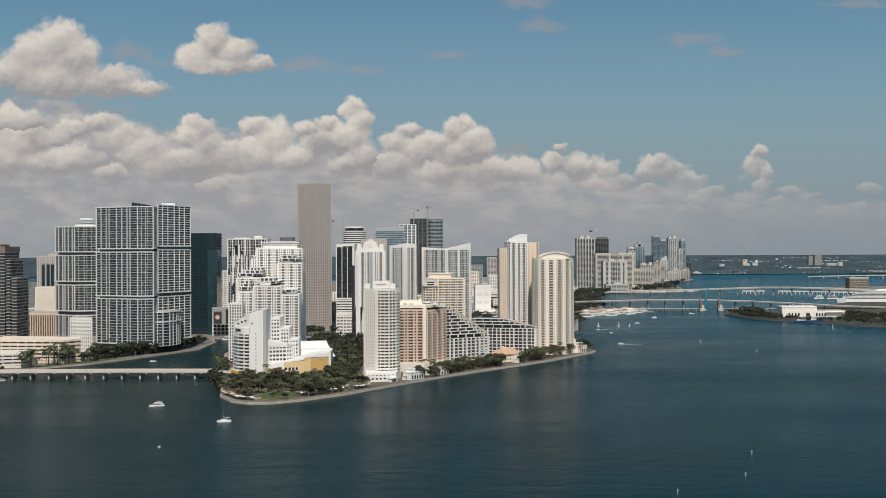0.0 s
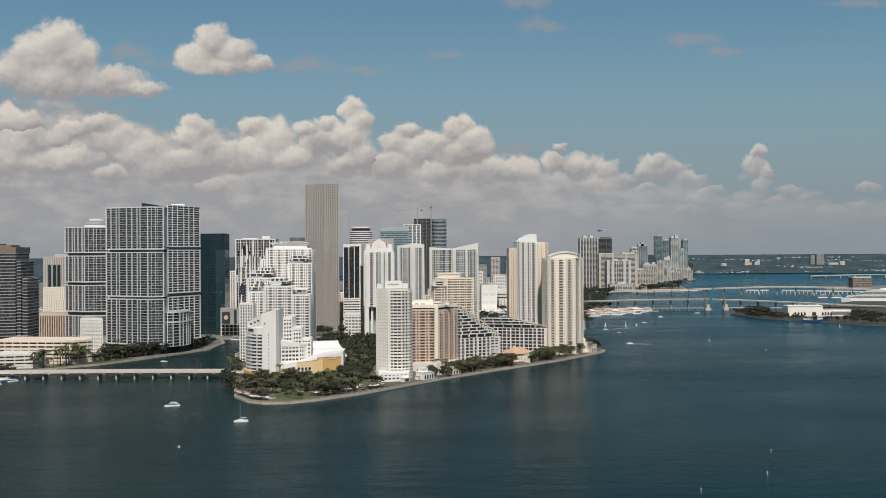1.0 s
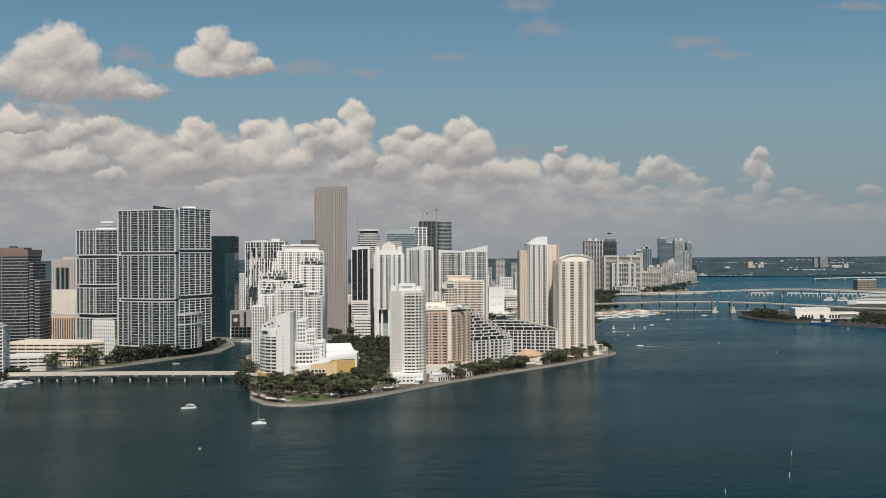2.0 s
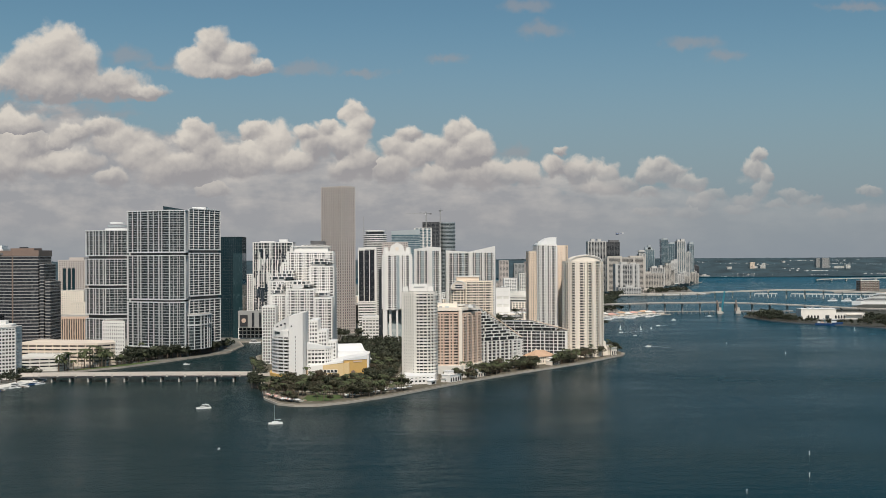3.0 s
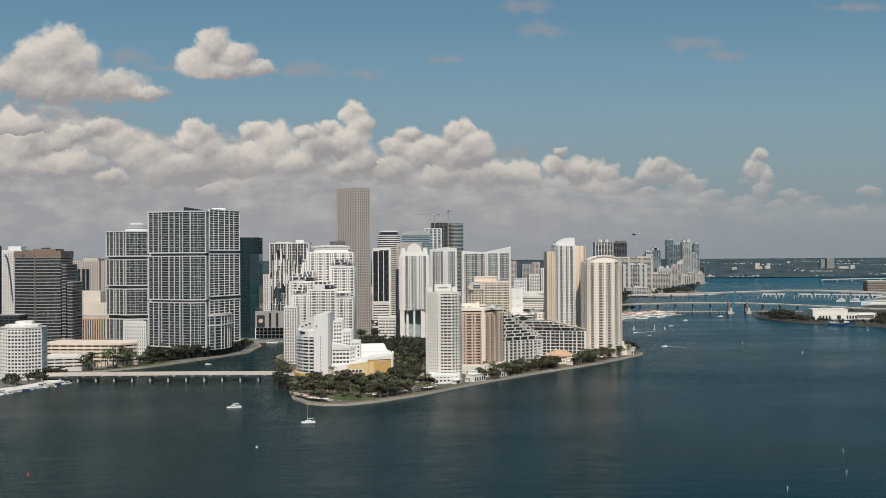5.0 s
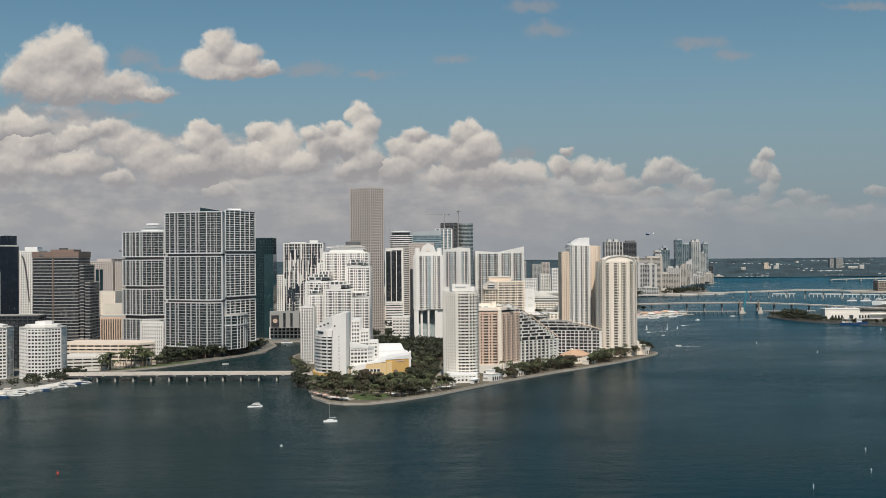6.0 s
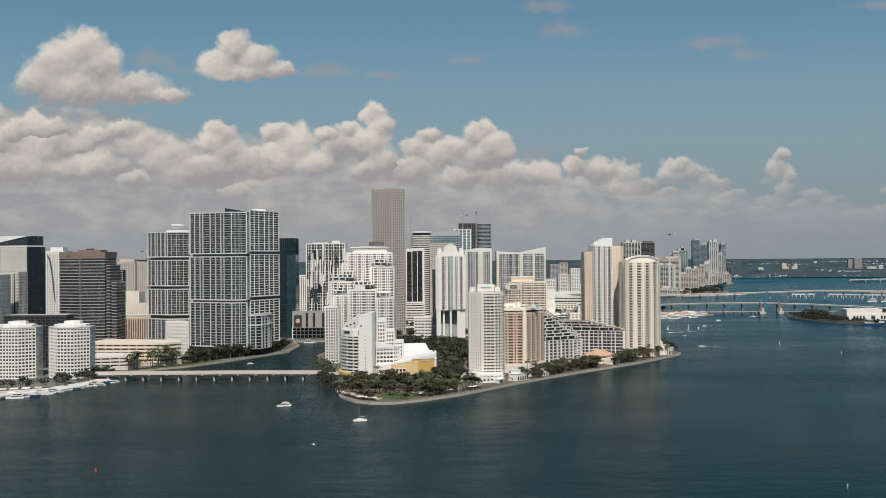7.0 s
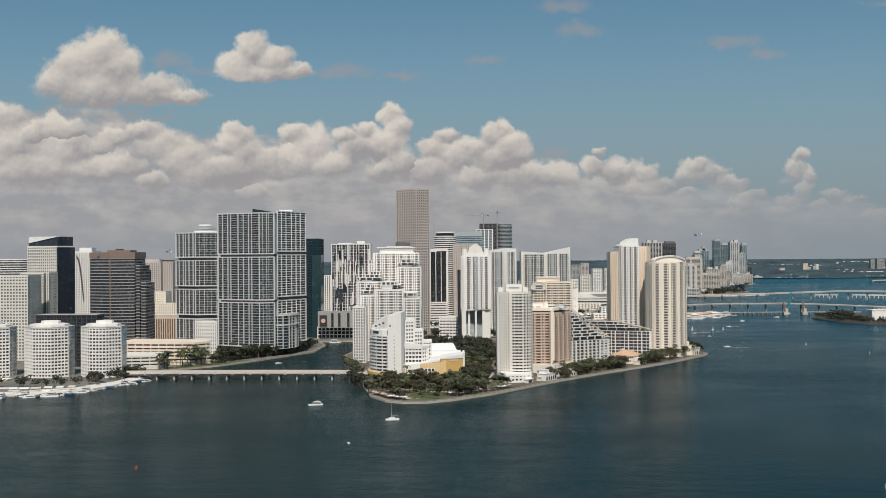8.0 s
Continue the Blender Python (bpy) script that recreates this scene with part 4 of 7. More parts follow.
def ballroom():
    c = (-118, 917)
    root = thing("function_hall", *site(c), GROUND, "ochre and white function hall with slanting roof", "building")
    frame_wing = local([(-147, 896), (-133.6, 894), (-133.6, 906), (-147, 906)], c)
    block(root, "ochre_porch", frame_wing, 0, 12, OCHRE, "ochre porch")
    west = local([(-137, 897), (-119.8, 895.6), (-119.8, 918), (-137, 918)], c)
    block(root, "white_wing", west, 0, 15, WHITE, "white wing", (14, 18, 18, 14))
    mid = local([(-119.6, 895), (-95.9, 897), (-95.9, 926), (-119.6, 924)], c)
    block(root, "ochre_wing", mid, 0, 18, PALEOCHRE, "pale ochre wing", (16.6, 19.8, 19.8, 16.6))
    east = local([(-101, 896.4), (-80.6, 908), (-80.6, 932), (-101, 928)], c)
    block(root, "ochre_end", east, 0, 22, OCHRE, "ochre end wall", (22.5, 25.5, 25.5, 22.5))
    part("roof", slope(local([(-137.4, 897.4), (-101.4, 897.2), (-101.4, 929), (-137.4, 920)], c), (14.2, 19.6, 19.6, 14.2), (15.4, 21.6, 22, 15.4)), ROOFWHITE, root, "white slanting roof")
    block(root, "end_roof", local([(-101.4, 895.9), (-80.2, 907.6), (-80.2, 933), (-101.4, 929)], c), 22, 23, ROOFWHITE, "white roof edge", (23.2, 26.2, 26.2, 23.2))
    block(root, "white_fin", local([(-80.5, 906.6), (-78.6, 907.6), (-78.6, 934), (-80.5, 934)], c), 0, 27.4, WHITE, "white fin wall")

    def along(a, b, t, out):
        (x0, y0), (x1, y1) = local([a, b], c)
        e = Vector((x1 - x0, y1 - y0)).normalized()
        return x0 + (x1 - x0) * t + e.y * out, y0 + (y1 - y0) * t - e.x * out, math.atan2(e.y, e.x)

    glass = mesh_from("window", box(2.4, 0.4, 2.6), GLASSDARK)
    rim = mesh_from("window_frame", box(3.2, 0.3, 3.4, 0, 0, -0.4), WHITE)
    spots = [((-119.6, 895), (-95.9, 897), 0.08 + 0.135 * i, 9.6) for i in range(4)] + [((-119.6, 895), (-95.9, 897), 0.08 + 0.135 * i, 4.6) for i in range(4)]
    spots += [((-147, 896), (-133.6, 894), 0.2 + 0.3 * i, 6.4) for i in range(3)] + [((-147, 896), (-133.6, 894), 0.2 + 0.3 * i, 1.6) for i in range(3)] + [((-137, 897), (-119.8, 895.6), 0.72, 8.6)]
    for a, b, t, z in spots:
        x, y, ang = along(a, b, t, 0.12)
        w = part("window", glass, None, root, at=(x, y, z), rz=ang)
        part("window_frame", rim, None, w, at=(0, 0.1, 0))
    for z in (5, 10):
        x, y, ang = along((-101, 896.4), (-80.6, 908), 0.08, 0.15)
        part("slit_window", box(1.3, 0.5, 3.0), GLASSDARK, root, at=(x, y, z), rz=ang)
    x, y, ang = along((-101, 896.4), (-80.6, 908), 0.4, 0.2)
    part("disc", rod(bmesh.new(), (x, y, 9), (x + 0.3, y - 0.5, 9), 2.2, 2.2, 14), BROWN, root, "plain dark disc")
    x, y, ang = along((-101, 896.4), (-80.6, 908), 0.6, 0.2)
    part("sign_bar", box(9, 0.3, 1.2), TAN, root, at=(x, y, 19.5), rz=ang)
    root.scale = (1, 1, 0.9)


ballroom()


def vaulted_roof(x, y, w, d, z, label):
    root = thing("pavilion", x, y, GROUND, label, "pavilion", rz=8)
    part("wall", box(w, d, z - GROUND), GLASS, root)
    part("eave", box(w + 4, d + 4, 0.9, 0, 0, z - GROUND), ROOFWHITE, root)
    bm = bmesh.new()
    rows = []
    for x in (-w / 2 - 1, w / 2 + 1):
        rows.append([bm.verts.new((x * (1 - 0.12 * math.sin(math.pi * i / 8)), (d / 2 + 1) * math.cos(math.pi * i / 8), z - GROUND + 0.9 + 6.5 * math.sin(math.pi * i / 8))) for i in range(9)])
    for i in range(8):
        bm.faces.new((rows[0][i], rows[0][i + 1], rows[1][i + 1], rows[1][i]))
    bm.faces.new(rows[0][::-1]), bm.faces.new(rows[1])
    bmesh.ops.recalc_face_normals(bm, faces=bm.faces)
    part("barrel_roof", bm, ROOFWHITE, root, "white barrel roof")


vaulted_roof(-98, 1000, 34, 22, 17, "white pavilion with barrel roof")
vaulted_roof(-108, 1028, 40, 20, 22, "white pavilion with barrel roof")


def court_condo():
    c = (-158, 1080)
    root = thing("condominium", *site(c), GROUND, "large white stepped condominium with many small windows", "building")
    style = dict(skin=WHITE, band=1.15, deep=1.0, roof=ROOFWHITE)
    tiers = [(-180, 1120, -128, 1150, 124, 3.0), (-196, 1085, -150, 1118, 92, 3.0), (-151, 1082, -124.5, 1119, 108, 2.9), (-190, 1060, -174, 1084, 78, 2.8), (-173, 1055, -143, 1084, 84, 2.8),
             (-143, 1050, -124, 1081, 75, 2.9), (-186, 1122, -160, 1146, 112, 3.0)]
    for x0, y0, x1, y1, z, bay in tiers:
        q = local(rect(x0, y0, x1, y1), c)
        z = rise((x0, y0), z)
        storeys(root, q, 0, z - GROUND, int(z / 3.1), rhythm=((1.2, 1.3), (1.2, 1.2), (3.6, 1.0)), bump=1.1, **style)
        block(root, "stair_head", local(rect(x0 + 6, y0 + 8, x0 + 14, y0 + 16), c), z - GROUND, z - GROUND + 5, WHITE)
    def steps(x0, y0, x1, y1, z, n, left, right):
        """Set-back roof storeys, each with a shaded glass wall, a floating slab and a rail."""
        for i in range(n):
            q = local(rect(x0 + left * i, y0 + 1.5 * i, x1 - right * i, y1), c)
            block(root, "setback_glass", grown(q, -1.6), z + 3.3 * i, z + 3.3 * i + 2.7, GLASSFAR)
            block(root, "setback_slab", q, z + 3.3 * i + 2.7, z + 3.3 * i + 3.3, WHITE)
            for j in range(max(2, int((x1 - x0) / 6))):
                f = (j + 0.5) / max(2, int((x1 - x0) / 6))
                u = q[0][0] + (q[1][0] - q[0][0]) * f
                part("setback_pier", box(1.4, 1.6, 2.7, u, q[0][1] + 0.9, z + 3.3 * i), WHITE, root)

    steps(-196, 1087, -168, 1117, 91.5, 3, 6.5, 0.5)
    steps(-190, 1062, -176, 1083, 77, 3, 2.5, 0.5)
    steps(-170, 1057, -146, 1083, 83.5, 2, 1.5, 4.0)
    steps(-142, 1052, -128, 1080, 74.5, 1, 1.0, 2.5)
    steps(-150, 1084, -128, 1118, 108.5, 2, 1.0, 4.5)
    steps(-186, 1121, -164, 1146, 111.5, 3, 4.5, 1.0)
    steps(-168, 1123, -132, 1147, 124.5, 2, 3.0, 5.0)
    block(root, "tan_panel", local(rect(-170, 1083.6, -160, 1086), c), 70, 90, TAN, "tan upper wall")
    block(root, "tan_panel", local(rect(-160, 1083.4, -152, 1086), c), 84, 90.5, TAN, "tan upper wall")
    for k, (x, y, z) in enumerate(((-188, 1064, 76.5), (-166, 1058, 82), (-138, 1054, 73.5), (-190, 1090, 89), (-146, 1088, 104.5), (-172, 1126, 120))):
        base = local(rect(x, y, x + 11, y + 7), c)
        block(root, "roof_pavilion", base, z, z + 3.4, RAILWHITE)
        block(root, "roof_slab", grown(base, 0.8), z + 3.4, z + 4.0, WHITE)
    block(root, "penthouse", local(rect(-172, 1124, -134, 1146), c), 121, 129, WHITE)
    block(root, "cornice", local(rect(-176, 1122, -132, 1148), c), 129, 130, WHITE)
    part("water_tank", rod(bmesh.new(), (12, 58, 122), (12, 58, 136), 9, 9, 16), DARKGREY, root, "round dark rooftop tank")
    roof_units(root, -26, 0, 0, 30, 88, 8, 3)
    roof_units(root, 8, 4, 30, 34, 107, 5, 4)
    # slim balconied wing towards the lawn
    q = local(rect(-196, 1040, -182, 1058), c)
    storeys(root, q, 0, 62, 19, bay=2.8, pier=1.0, **style)


court_condo()


def arch_tower():
    poly = rect(-78, 1280, -39, 1312)
    c = centre(poly)
    root = thing("condominium_tower", *site(c), GROUND, "white condominium tower raised on tall legs with gabled crown", "tower")
    p = local(poly, c)
    storeys(root, p, 46, 118, 24, skin=WHITE, band=0.95, rhythm=((4.4, 1.1), (1.2, 2.2)), deep=1.8, bump=1.2, rails=RAILWHITE)
    stripe(root, p, 0, 0.0, 0.16, 46, 118, WHITE, 0.5)
    stripe(root, p, 0, 0.46, 0.58, 46, 118, GLASSPALE, 0.3, "glass_stripe")
    stripe(root, p, 0, 0.58, 0.66, 46, 118, WHITE, 0.6)
    stripe(root, p, 0, 0.92, 1.0, 46, 118, WHITE, 0.5)
    for x0, x1 in ((-19.5, -13.5), (-1.5, 1.0), (8.5, 19.5)):
        block(root, "leg", rect(x0, -16, x1, 16), 0, 46, WHITE)
    block(root, "glass_infill", rect(-19, -2, 15, 15), 0, 46, GLASSPALE, "blue-grey glass behind the legs")
    block(root, "inner_pier", rect(-11, -12, -8, -2), 0, 46, WHITE)
    block(root, "lintel", rect(-19.5, -16.3, 19.5, 16), 44.5, 47, WHITE)
    block(root, "side_wing", rect(-25, -10, -20, 16), 0, 100, GLASSDARK, "dark glass side wing")
    bm = bmesh.new()
    prof = [(-18, 119), (-18, 122), (-10, 124), (-8, 131), (0, 136), (8, 131), (10, 124), (18, 122), (18, 119)]
    lo, hi = [bm.verts.new((x, -14, z)) for x, z in prof], [bm.verts.new((x, 12, z)) for x, z in prof]
    bm.faces.new(lo), bm.faces.new(hi[::-1])
    for i in range(len(prof)):
        j = (i + 1) % len(prof)
        bm.faces.new((lo[j], lo[i], hi[i], hi[j]))
    part("gable", bm, WHITE, root, "white gabled crown")
    part("round_window", rod(bmesh.new(), (0, -14.1, 127), (0, -14.7, 127), 2.6, 2.6, 14), CREAM, root)
    for x in (-15, 15):
        part("corner_turret", rod(bmesh.new(), (x, -11, 119), (x, -11, 129), 4, 3, 10), WHITE, root)


arch_tower()


def slab_with_crest(name, label, poly, z, tops, count, stripes=(), **style):
    root, p = tower(name, label, poly, z, count, **style)
    block(root, "crest", grown(p, 0.3), z - GROUND, z - GROUND + 2, WHITE, "white sloping crest", [t - GROUND for t in tops])
    for side, marks in stripes:
        for f0, f1, kind in marks:
            stripe(root, p, side, f0, f1, 0, z - GROUND, WHITE if kind else GLASSPALE, 0.45 if kind else 0.2, "wall_stripe" if kind else "glass_stripe")
    return root, p


slab_with_crest("apartment_tower", "white ribbed apartment tower with sloping crest", [(-36, 1395), (-14, 1384), (1, 1380), (2, 1420), (-36, 1424)], 126, (129, 132.5, 131, 131, 129), 38, skin=WHITE, ribs=WHITE, band=0.7, rhythm=((3.4, 0.5), (3.4, 0.8)), deep=1.8, glass=GLASSBLUE, bump=0.9, stripes=((0, ((0, 0.14, 1), (0.42, 0.62, 0), (0.84, 1, 1))), (1, ((0, 0.2, 1), (0.2, 0.38, 0), (0.85, 1, 1)))))
slab_with_crest("apartment_tower", "white apartment slab with winged crest", [(9.5, 1402), (44, 1394), (44, 1430), (9.5, 1430)], 122.5, (127, 124.5, 124.5, 127), 36, skin=WHITE, band=0.7, rhythm=((4.2, 0.5), (3.0, 0.6)), deep=1.8, glass=GLASSBLUE, bump=0.9, stripes=((0, ((0, 0.1, 1), (0.3, 0.42, 0), (0.62, 0.74, 0), (0.93, 1, 1))),), group="white crested apartment slabs")
slab_with_crest("apartment_tower", "white apartment slab with winged crest", [(44.4, 1394), (77, 1381), (80, 1422), (44.4, 1430)], 123, (125, 133, 133, 125), 36, skin=WHITE, band=0.7, rhythm=((4.2, 0.5), (3.0, 0.6)), deep=1.8, glass=GLASSBLUE, bump=0.9, stripes=((0, ((0, 0.06, 1), (0.2, 0.34, 0), (0.46, 0.56, 1), (0.72, 0.82, 0), (0.93, 1, 1))),), group="white crested apartment slabs")


def yellow_condo():
    c = (34, 1235)
    root = thing("condominium", *site(c), GROUND, "pale yellow condominium with arched corner crown", "building")
    q = local(rect(27, 1216, 60, 1250), c)
    storeys(root, q, 0, 84, 26, skin=YELLOW, band=1.3, rhythm=((4.6, 0.8), (1.3, 1.2)), deep=1.5, bump=1.0, rails=CREAM, glass=GLASSWARM)
    q = local(oval(18, 1226, 10.5, 9, 14), c)
    storeys(root, q, 0, 74, 23, skin=YELLOW, band=1.3, bay=5, pier=0.9, deep=1.0, glass=GLASSWARM)
    bm = bmesh.new()
    for i in range(10):
        a, b = math.pi * i / 10, math.pi * (i + 1) / 10
        rod(bm, (-16 + 10 * math.cos(a), -18, 76 + 9 * math.sin(a)), (-16 + 10 * math.cos(b), -18, 76 + 9 * math.sin(b)), 0.9, sides=6)
    part("crown_arch", bm, WHITE, root, "white arch over the corner")
    bm = bmesh.new()
    prof = [(10 * math.cos(math.pi * i / 12), 9 * math.sin(math.pi * i / 12)) for i in range(13)]
    lo, hi = [bm.verts.new((-16 + x, -17.6, 75.5 + z)) for x, z in prof], [bm.verts.new((-16 + x, -3, 75.5 + z)) for x, z in prof]
    bm.faces.new(lo), bm.faces.new(hi[::-1])
    for i in range(13):
        j = (i + 1) % 13
        bm.faces.new((lo[j], lo[i], hi[i], hi[j]))
    bmesh.ops.recalc_face_normals(bm, faces=bm.faces)
    part("crown_wall", bm, YELLOW, root)
    part("crown_opening", box(9, 0.6, 4.2, -16, -17.7, 76), GLASSDARK, root)
    for i in range(3):
        part("crown_rail", box(17 - 3 * i, 0.5, 0.9, -16, -18.1, 74.6 + 3.0 * i), WHITE, root)
    block(root, "penthouse", local(rect(16, 1224, 44, 1246), c), 84, 90, PEACH, "peach plant room")
    block(root, "cornice", local(rect(15, 1223, 45, 1247), c), 90, 91.2, WHITE)


yellow_condo()


def white_shore_tower():
    west = [(-48.5, 904), (-37, 896), (-35, 926), (-48.5, 926)]
    east = [(-36.8, 894.6), (-25, 894.6), (-18.5, 898.5), (-16, 905), (-16.5, 926), (-34.8, 926)]
    c = (-32.5, 910)
    root = thing("condominium_tower", *site(c), GROUND, "white waterfront condominium tower with curved balcony bands", "tower")
    top = rise(c, 86) - GROUND
    storeys(root, local(west, c), 0, top, 28, skin=IVORY, band=1.7, rhythm=((1.3, 1.5), (1.3, 1.2)), deep=0.8, glass=GLASSDARK)
    q = local(east, c)
    storeys(root, q, 0, top, 28, skin=IVORY, band=1.3, bay=4.4, pier=0.7, deep=1.9, slab=grown(q, 0.8), rails=IVORY, glass=GLASS)
    part("corner_pier", prism(local([(-37.6, 894.2), (-35.6, 894.0), (-35.6, 898), (-37.6, 898)], c), 0, top + 1), IVORY, root)
    block(root, "setback", rect(-8, -4, 8, 12), 84, 91, WHITE)
    block(root, "sign_bar", rect(-5, -4.5, 5, -4.1), 87.5, 88.6, GREY, "weathered sign bar")
    roof_units(root, -13, -2, 13, 12, 85.4, 6, 1)
    for x in (-13, 11):
        block(root, "roof_turret", rect(x - 2.5, -6, x + 2.5, 2), 84, 88.5, WHITE)
    q = [(-13, -38), (14, -30), (18, 8), (-15, 8)]
    storeys(root, q, 0, 7, 2, skin=WHITE, band=1.8, bay=4, pier=1.5, deep=1.5, top=0.8, roof=ROOFWHITE)


white_shore_tower()


PINKRAIL = surface("pinkish_balcony_slab", (0.66, 0.54, 0.46), 0.8, amount=0.14)


def tan_condo():
    c = (5, 975)
    root = thing("condominium", *site(c), GROUND, "tan and peach condominium with balcony stacks", "building")
    west = local([(-20, 954), (7, 957), (5, 985), (-20, 985)], c)
    storeys(root, west, 8, 60, 18, skin=TAN, band=1.15, rhythm=((1.3, 1.7), (4.2, 1.5)), deep=1.7, ribs=TAN, bump=1.1, rails=PINKRAIL, glass=GLASSWARM)
    east = local([(9, 958), (30, 986), (14, 1003), (6, 985)], c)
    storeys(root, east, 8, 59, 18, skin=TAN, band=1.15, rhythm=((1.3, 1.7), (4.2, 1.5)), deep=1.7, ribs=TAN, bump=1.1, rails=PINKRAIL, glass=GLASSWARM)
    block(root, "corner_fin", local([(6, 953.2), (9.2, 953.8), (10, 960), (6, 960)], c), 0, 63.5, CREAM, "cream corner fin")
    block(root, "podium", local([(-22, 951), (9, 953), (33, 986), (15, 1006), (-22, 990)], c), 0, 8, PALE)
    block(root, "roof_plate", local([(-21, 956), (8, 958), (29, 987), (13, 1003), (-21, 986)], c), 62.4, 65.4, CREAM, "long pale roof structure")
    # dark block added for the shaded gap below the roof plate
    block(root, "roof_storey", local([(-17, 962), (6, 964), (22, 988), (12, 997), (-17, 984)], c), 60.5, 62.4, GLASSDARK, "dark fill for the shaded gap under the roof plate")
    block(root, "roof_canopy", local([(-22, 972), (3, 972), (3, 986), (-22, 986)], c), 65.4, 69, CREAM, "cream roof canopy")
    block(root, "roof_post", local([(1, 966), (5, 966), (5, 972), (1, 972)], c), 60, 71, CREAM)
    block(root, "canopy_shade", local([(6, 973), (22, 986), (14, 992), (6, 986)], c), 66.5, 67.5, PALE)
    for x in (8, 14, 19):
        block(root, "canopy_post", local(rect(x, 981, x + 0.8, 981.8), c), 63, 66.6, DARKGREY)
    roof_units(root, -18, -10, 18, 8, 65, 9, 2)
    me = mesh_from("column", box(1.4, 1.4, 9), CREAM)
    for i in range(5):
        part("column", me, None, root, at=(6 + i * 5, -20 + i * 6.5, 0))


tan_condo()


def terraced(name, label, a, b, depth, z_low, z_high, flat, dark, round_end):
    """A condominium along a line from a to b whose roof steps down terrace by terrace towards b."""
    a, b = Vector(site(a)), Vector(site(b))
    e = (b - a).normalized()
    n = Vector((-e.y, e.x)) * depth
    c = (a + b) / 2 + n / 2
    root = thing(name, c.x, c.y, GROUND, label, "building")
    length = (b - a).length

    def bar(upto):
        q = [a, a + e * upto, a + e * upto + n, a + n]
        return [(v.x - c.x, v.y - c.y) for v in q]

    storeys(root, bar(length), 0, z_low - GROUND, int(z_low / 3.6), skin=WHITE, band=0.75, rhythm=((3.4, 1.3), (4.4, 0.3), (4.4, 0.8)), deep=2.4, glass=dark, top=0.3, rails=RAILWHITE, roof=DARKGREY)
    steps = int((z_high - z_low) / 3.3)
    for i in range(steps):
        upto = length - (length - flat) * (i + 1) / steps
        z = z_low - GROUND + i * 3.3 + 0.9
        q = bar(upto)
        block(root, "terrace_glazing", grown(q, -1.8), z, z + 3.3, dark)
        block(root, "terrace_slab", q, z + 2.75, z + 3.2, DARKGREY)
        block(root, "terrace_edge", [q[0], q[1], ((q[1][0] * 29 + q[2][0]) / 30, (q[1][1] * 29 + q[2][1]) / 30), ((q[0][0] * 29 + q[3][0]) / 30, (q[0][1] * 29 + q[3][1]) / 30)], z + 2.75, z + 3.9, WHITE)
        me = mesh_from("pier", box(0.55, 1.9, 3.3), WHITE)
        side = [Vector(q[1]), Vector(q[1]) - e * 0.8, Vector(q[1]) - e * 0.8 + n * 0.96, Vector(q[1]) + n * 0.96]
        block(root, "terrace_end_wall", [(v.x, v.y) for v in side][::-1], z, z + 4.2, WHITE)
        box_at = a + e * (upto + 2.0) + n * 0.3 - c
        part("planter", box(1.6, depth * 0.5, 1.1), LEAF, root, at=(box_at.x, box_at.y, z + 0.1), rz=math.atan2(e.y, e.x))
        k = max(1, int(upto / 9.5))
        for j in range(k):
            v = a + e * (upto * (j + 0.5) / k) - c
            part("pier", me, None, root, at=(v.x - e.y * -1.0, v.y + e.x * 1.0, z), rz=math.atan2(e.y, e.x))
    s, t = a + e * flat - c, b - c
    bm = bmesh.new()
    rod(bm, (s.x + e.y * 0.6, s.y - e.x * 0.6, z_low + 3.3 * steps - GROUND + 2.1), (t.x + e.y * 0.6, t.y - e.x * 0.6, z_low - GROUND + 2.1), 0.6, sides=4)
    part("sloping_rail", bm, PEACH, root, "pale sloping roof beam")
    if round_end:
        q = oval(t.x - e.x * 3 + n.x * 0.35, t.y - e.y * 3 + n.y * 0.35, 9, 9, 14)
        storeys(root, q, 0, z_low - GROUND - 1, int(z_low / 3.2), skin=RAILWHITE, band=1.25, bay=0, deep=2.2, glass=dark, top=0.6)
    return root


terraced("condominium", "terraced white condominium with dark recessed balconies", (21, 1000), (76, 1036), 26, 29, 62, 14, BLACK, True)
terraced("condominium", "long white condominium with sloping end and dark recesses", (62, 1116), (134, 1102), 24, 32, 44, 38, BLACK, False)


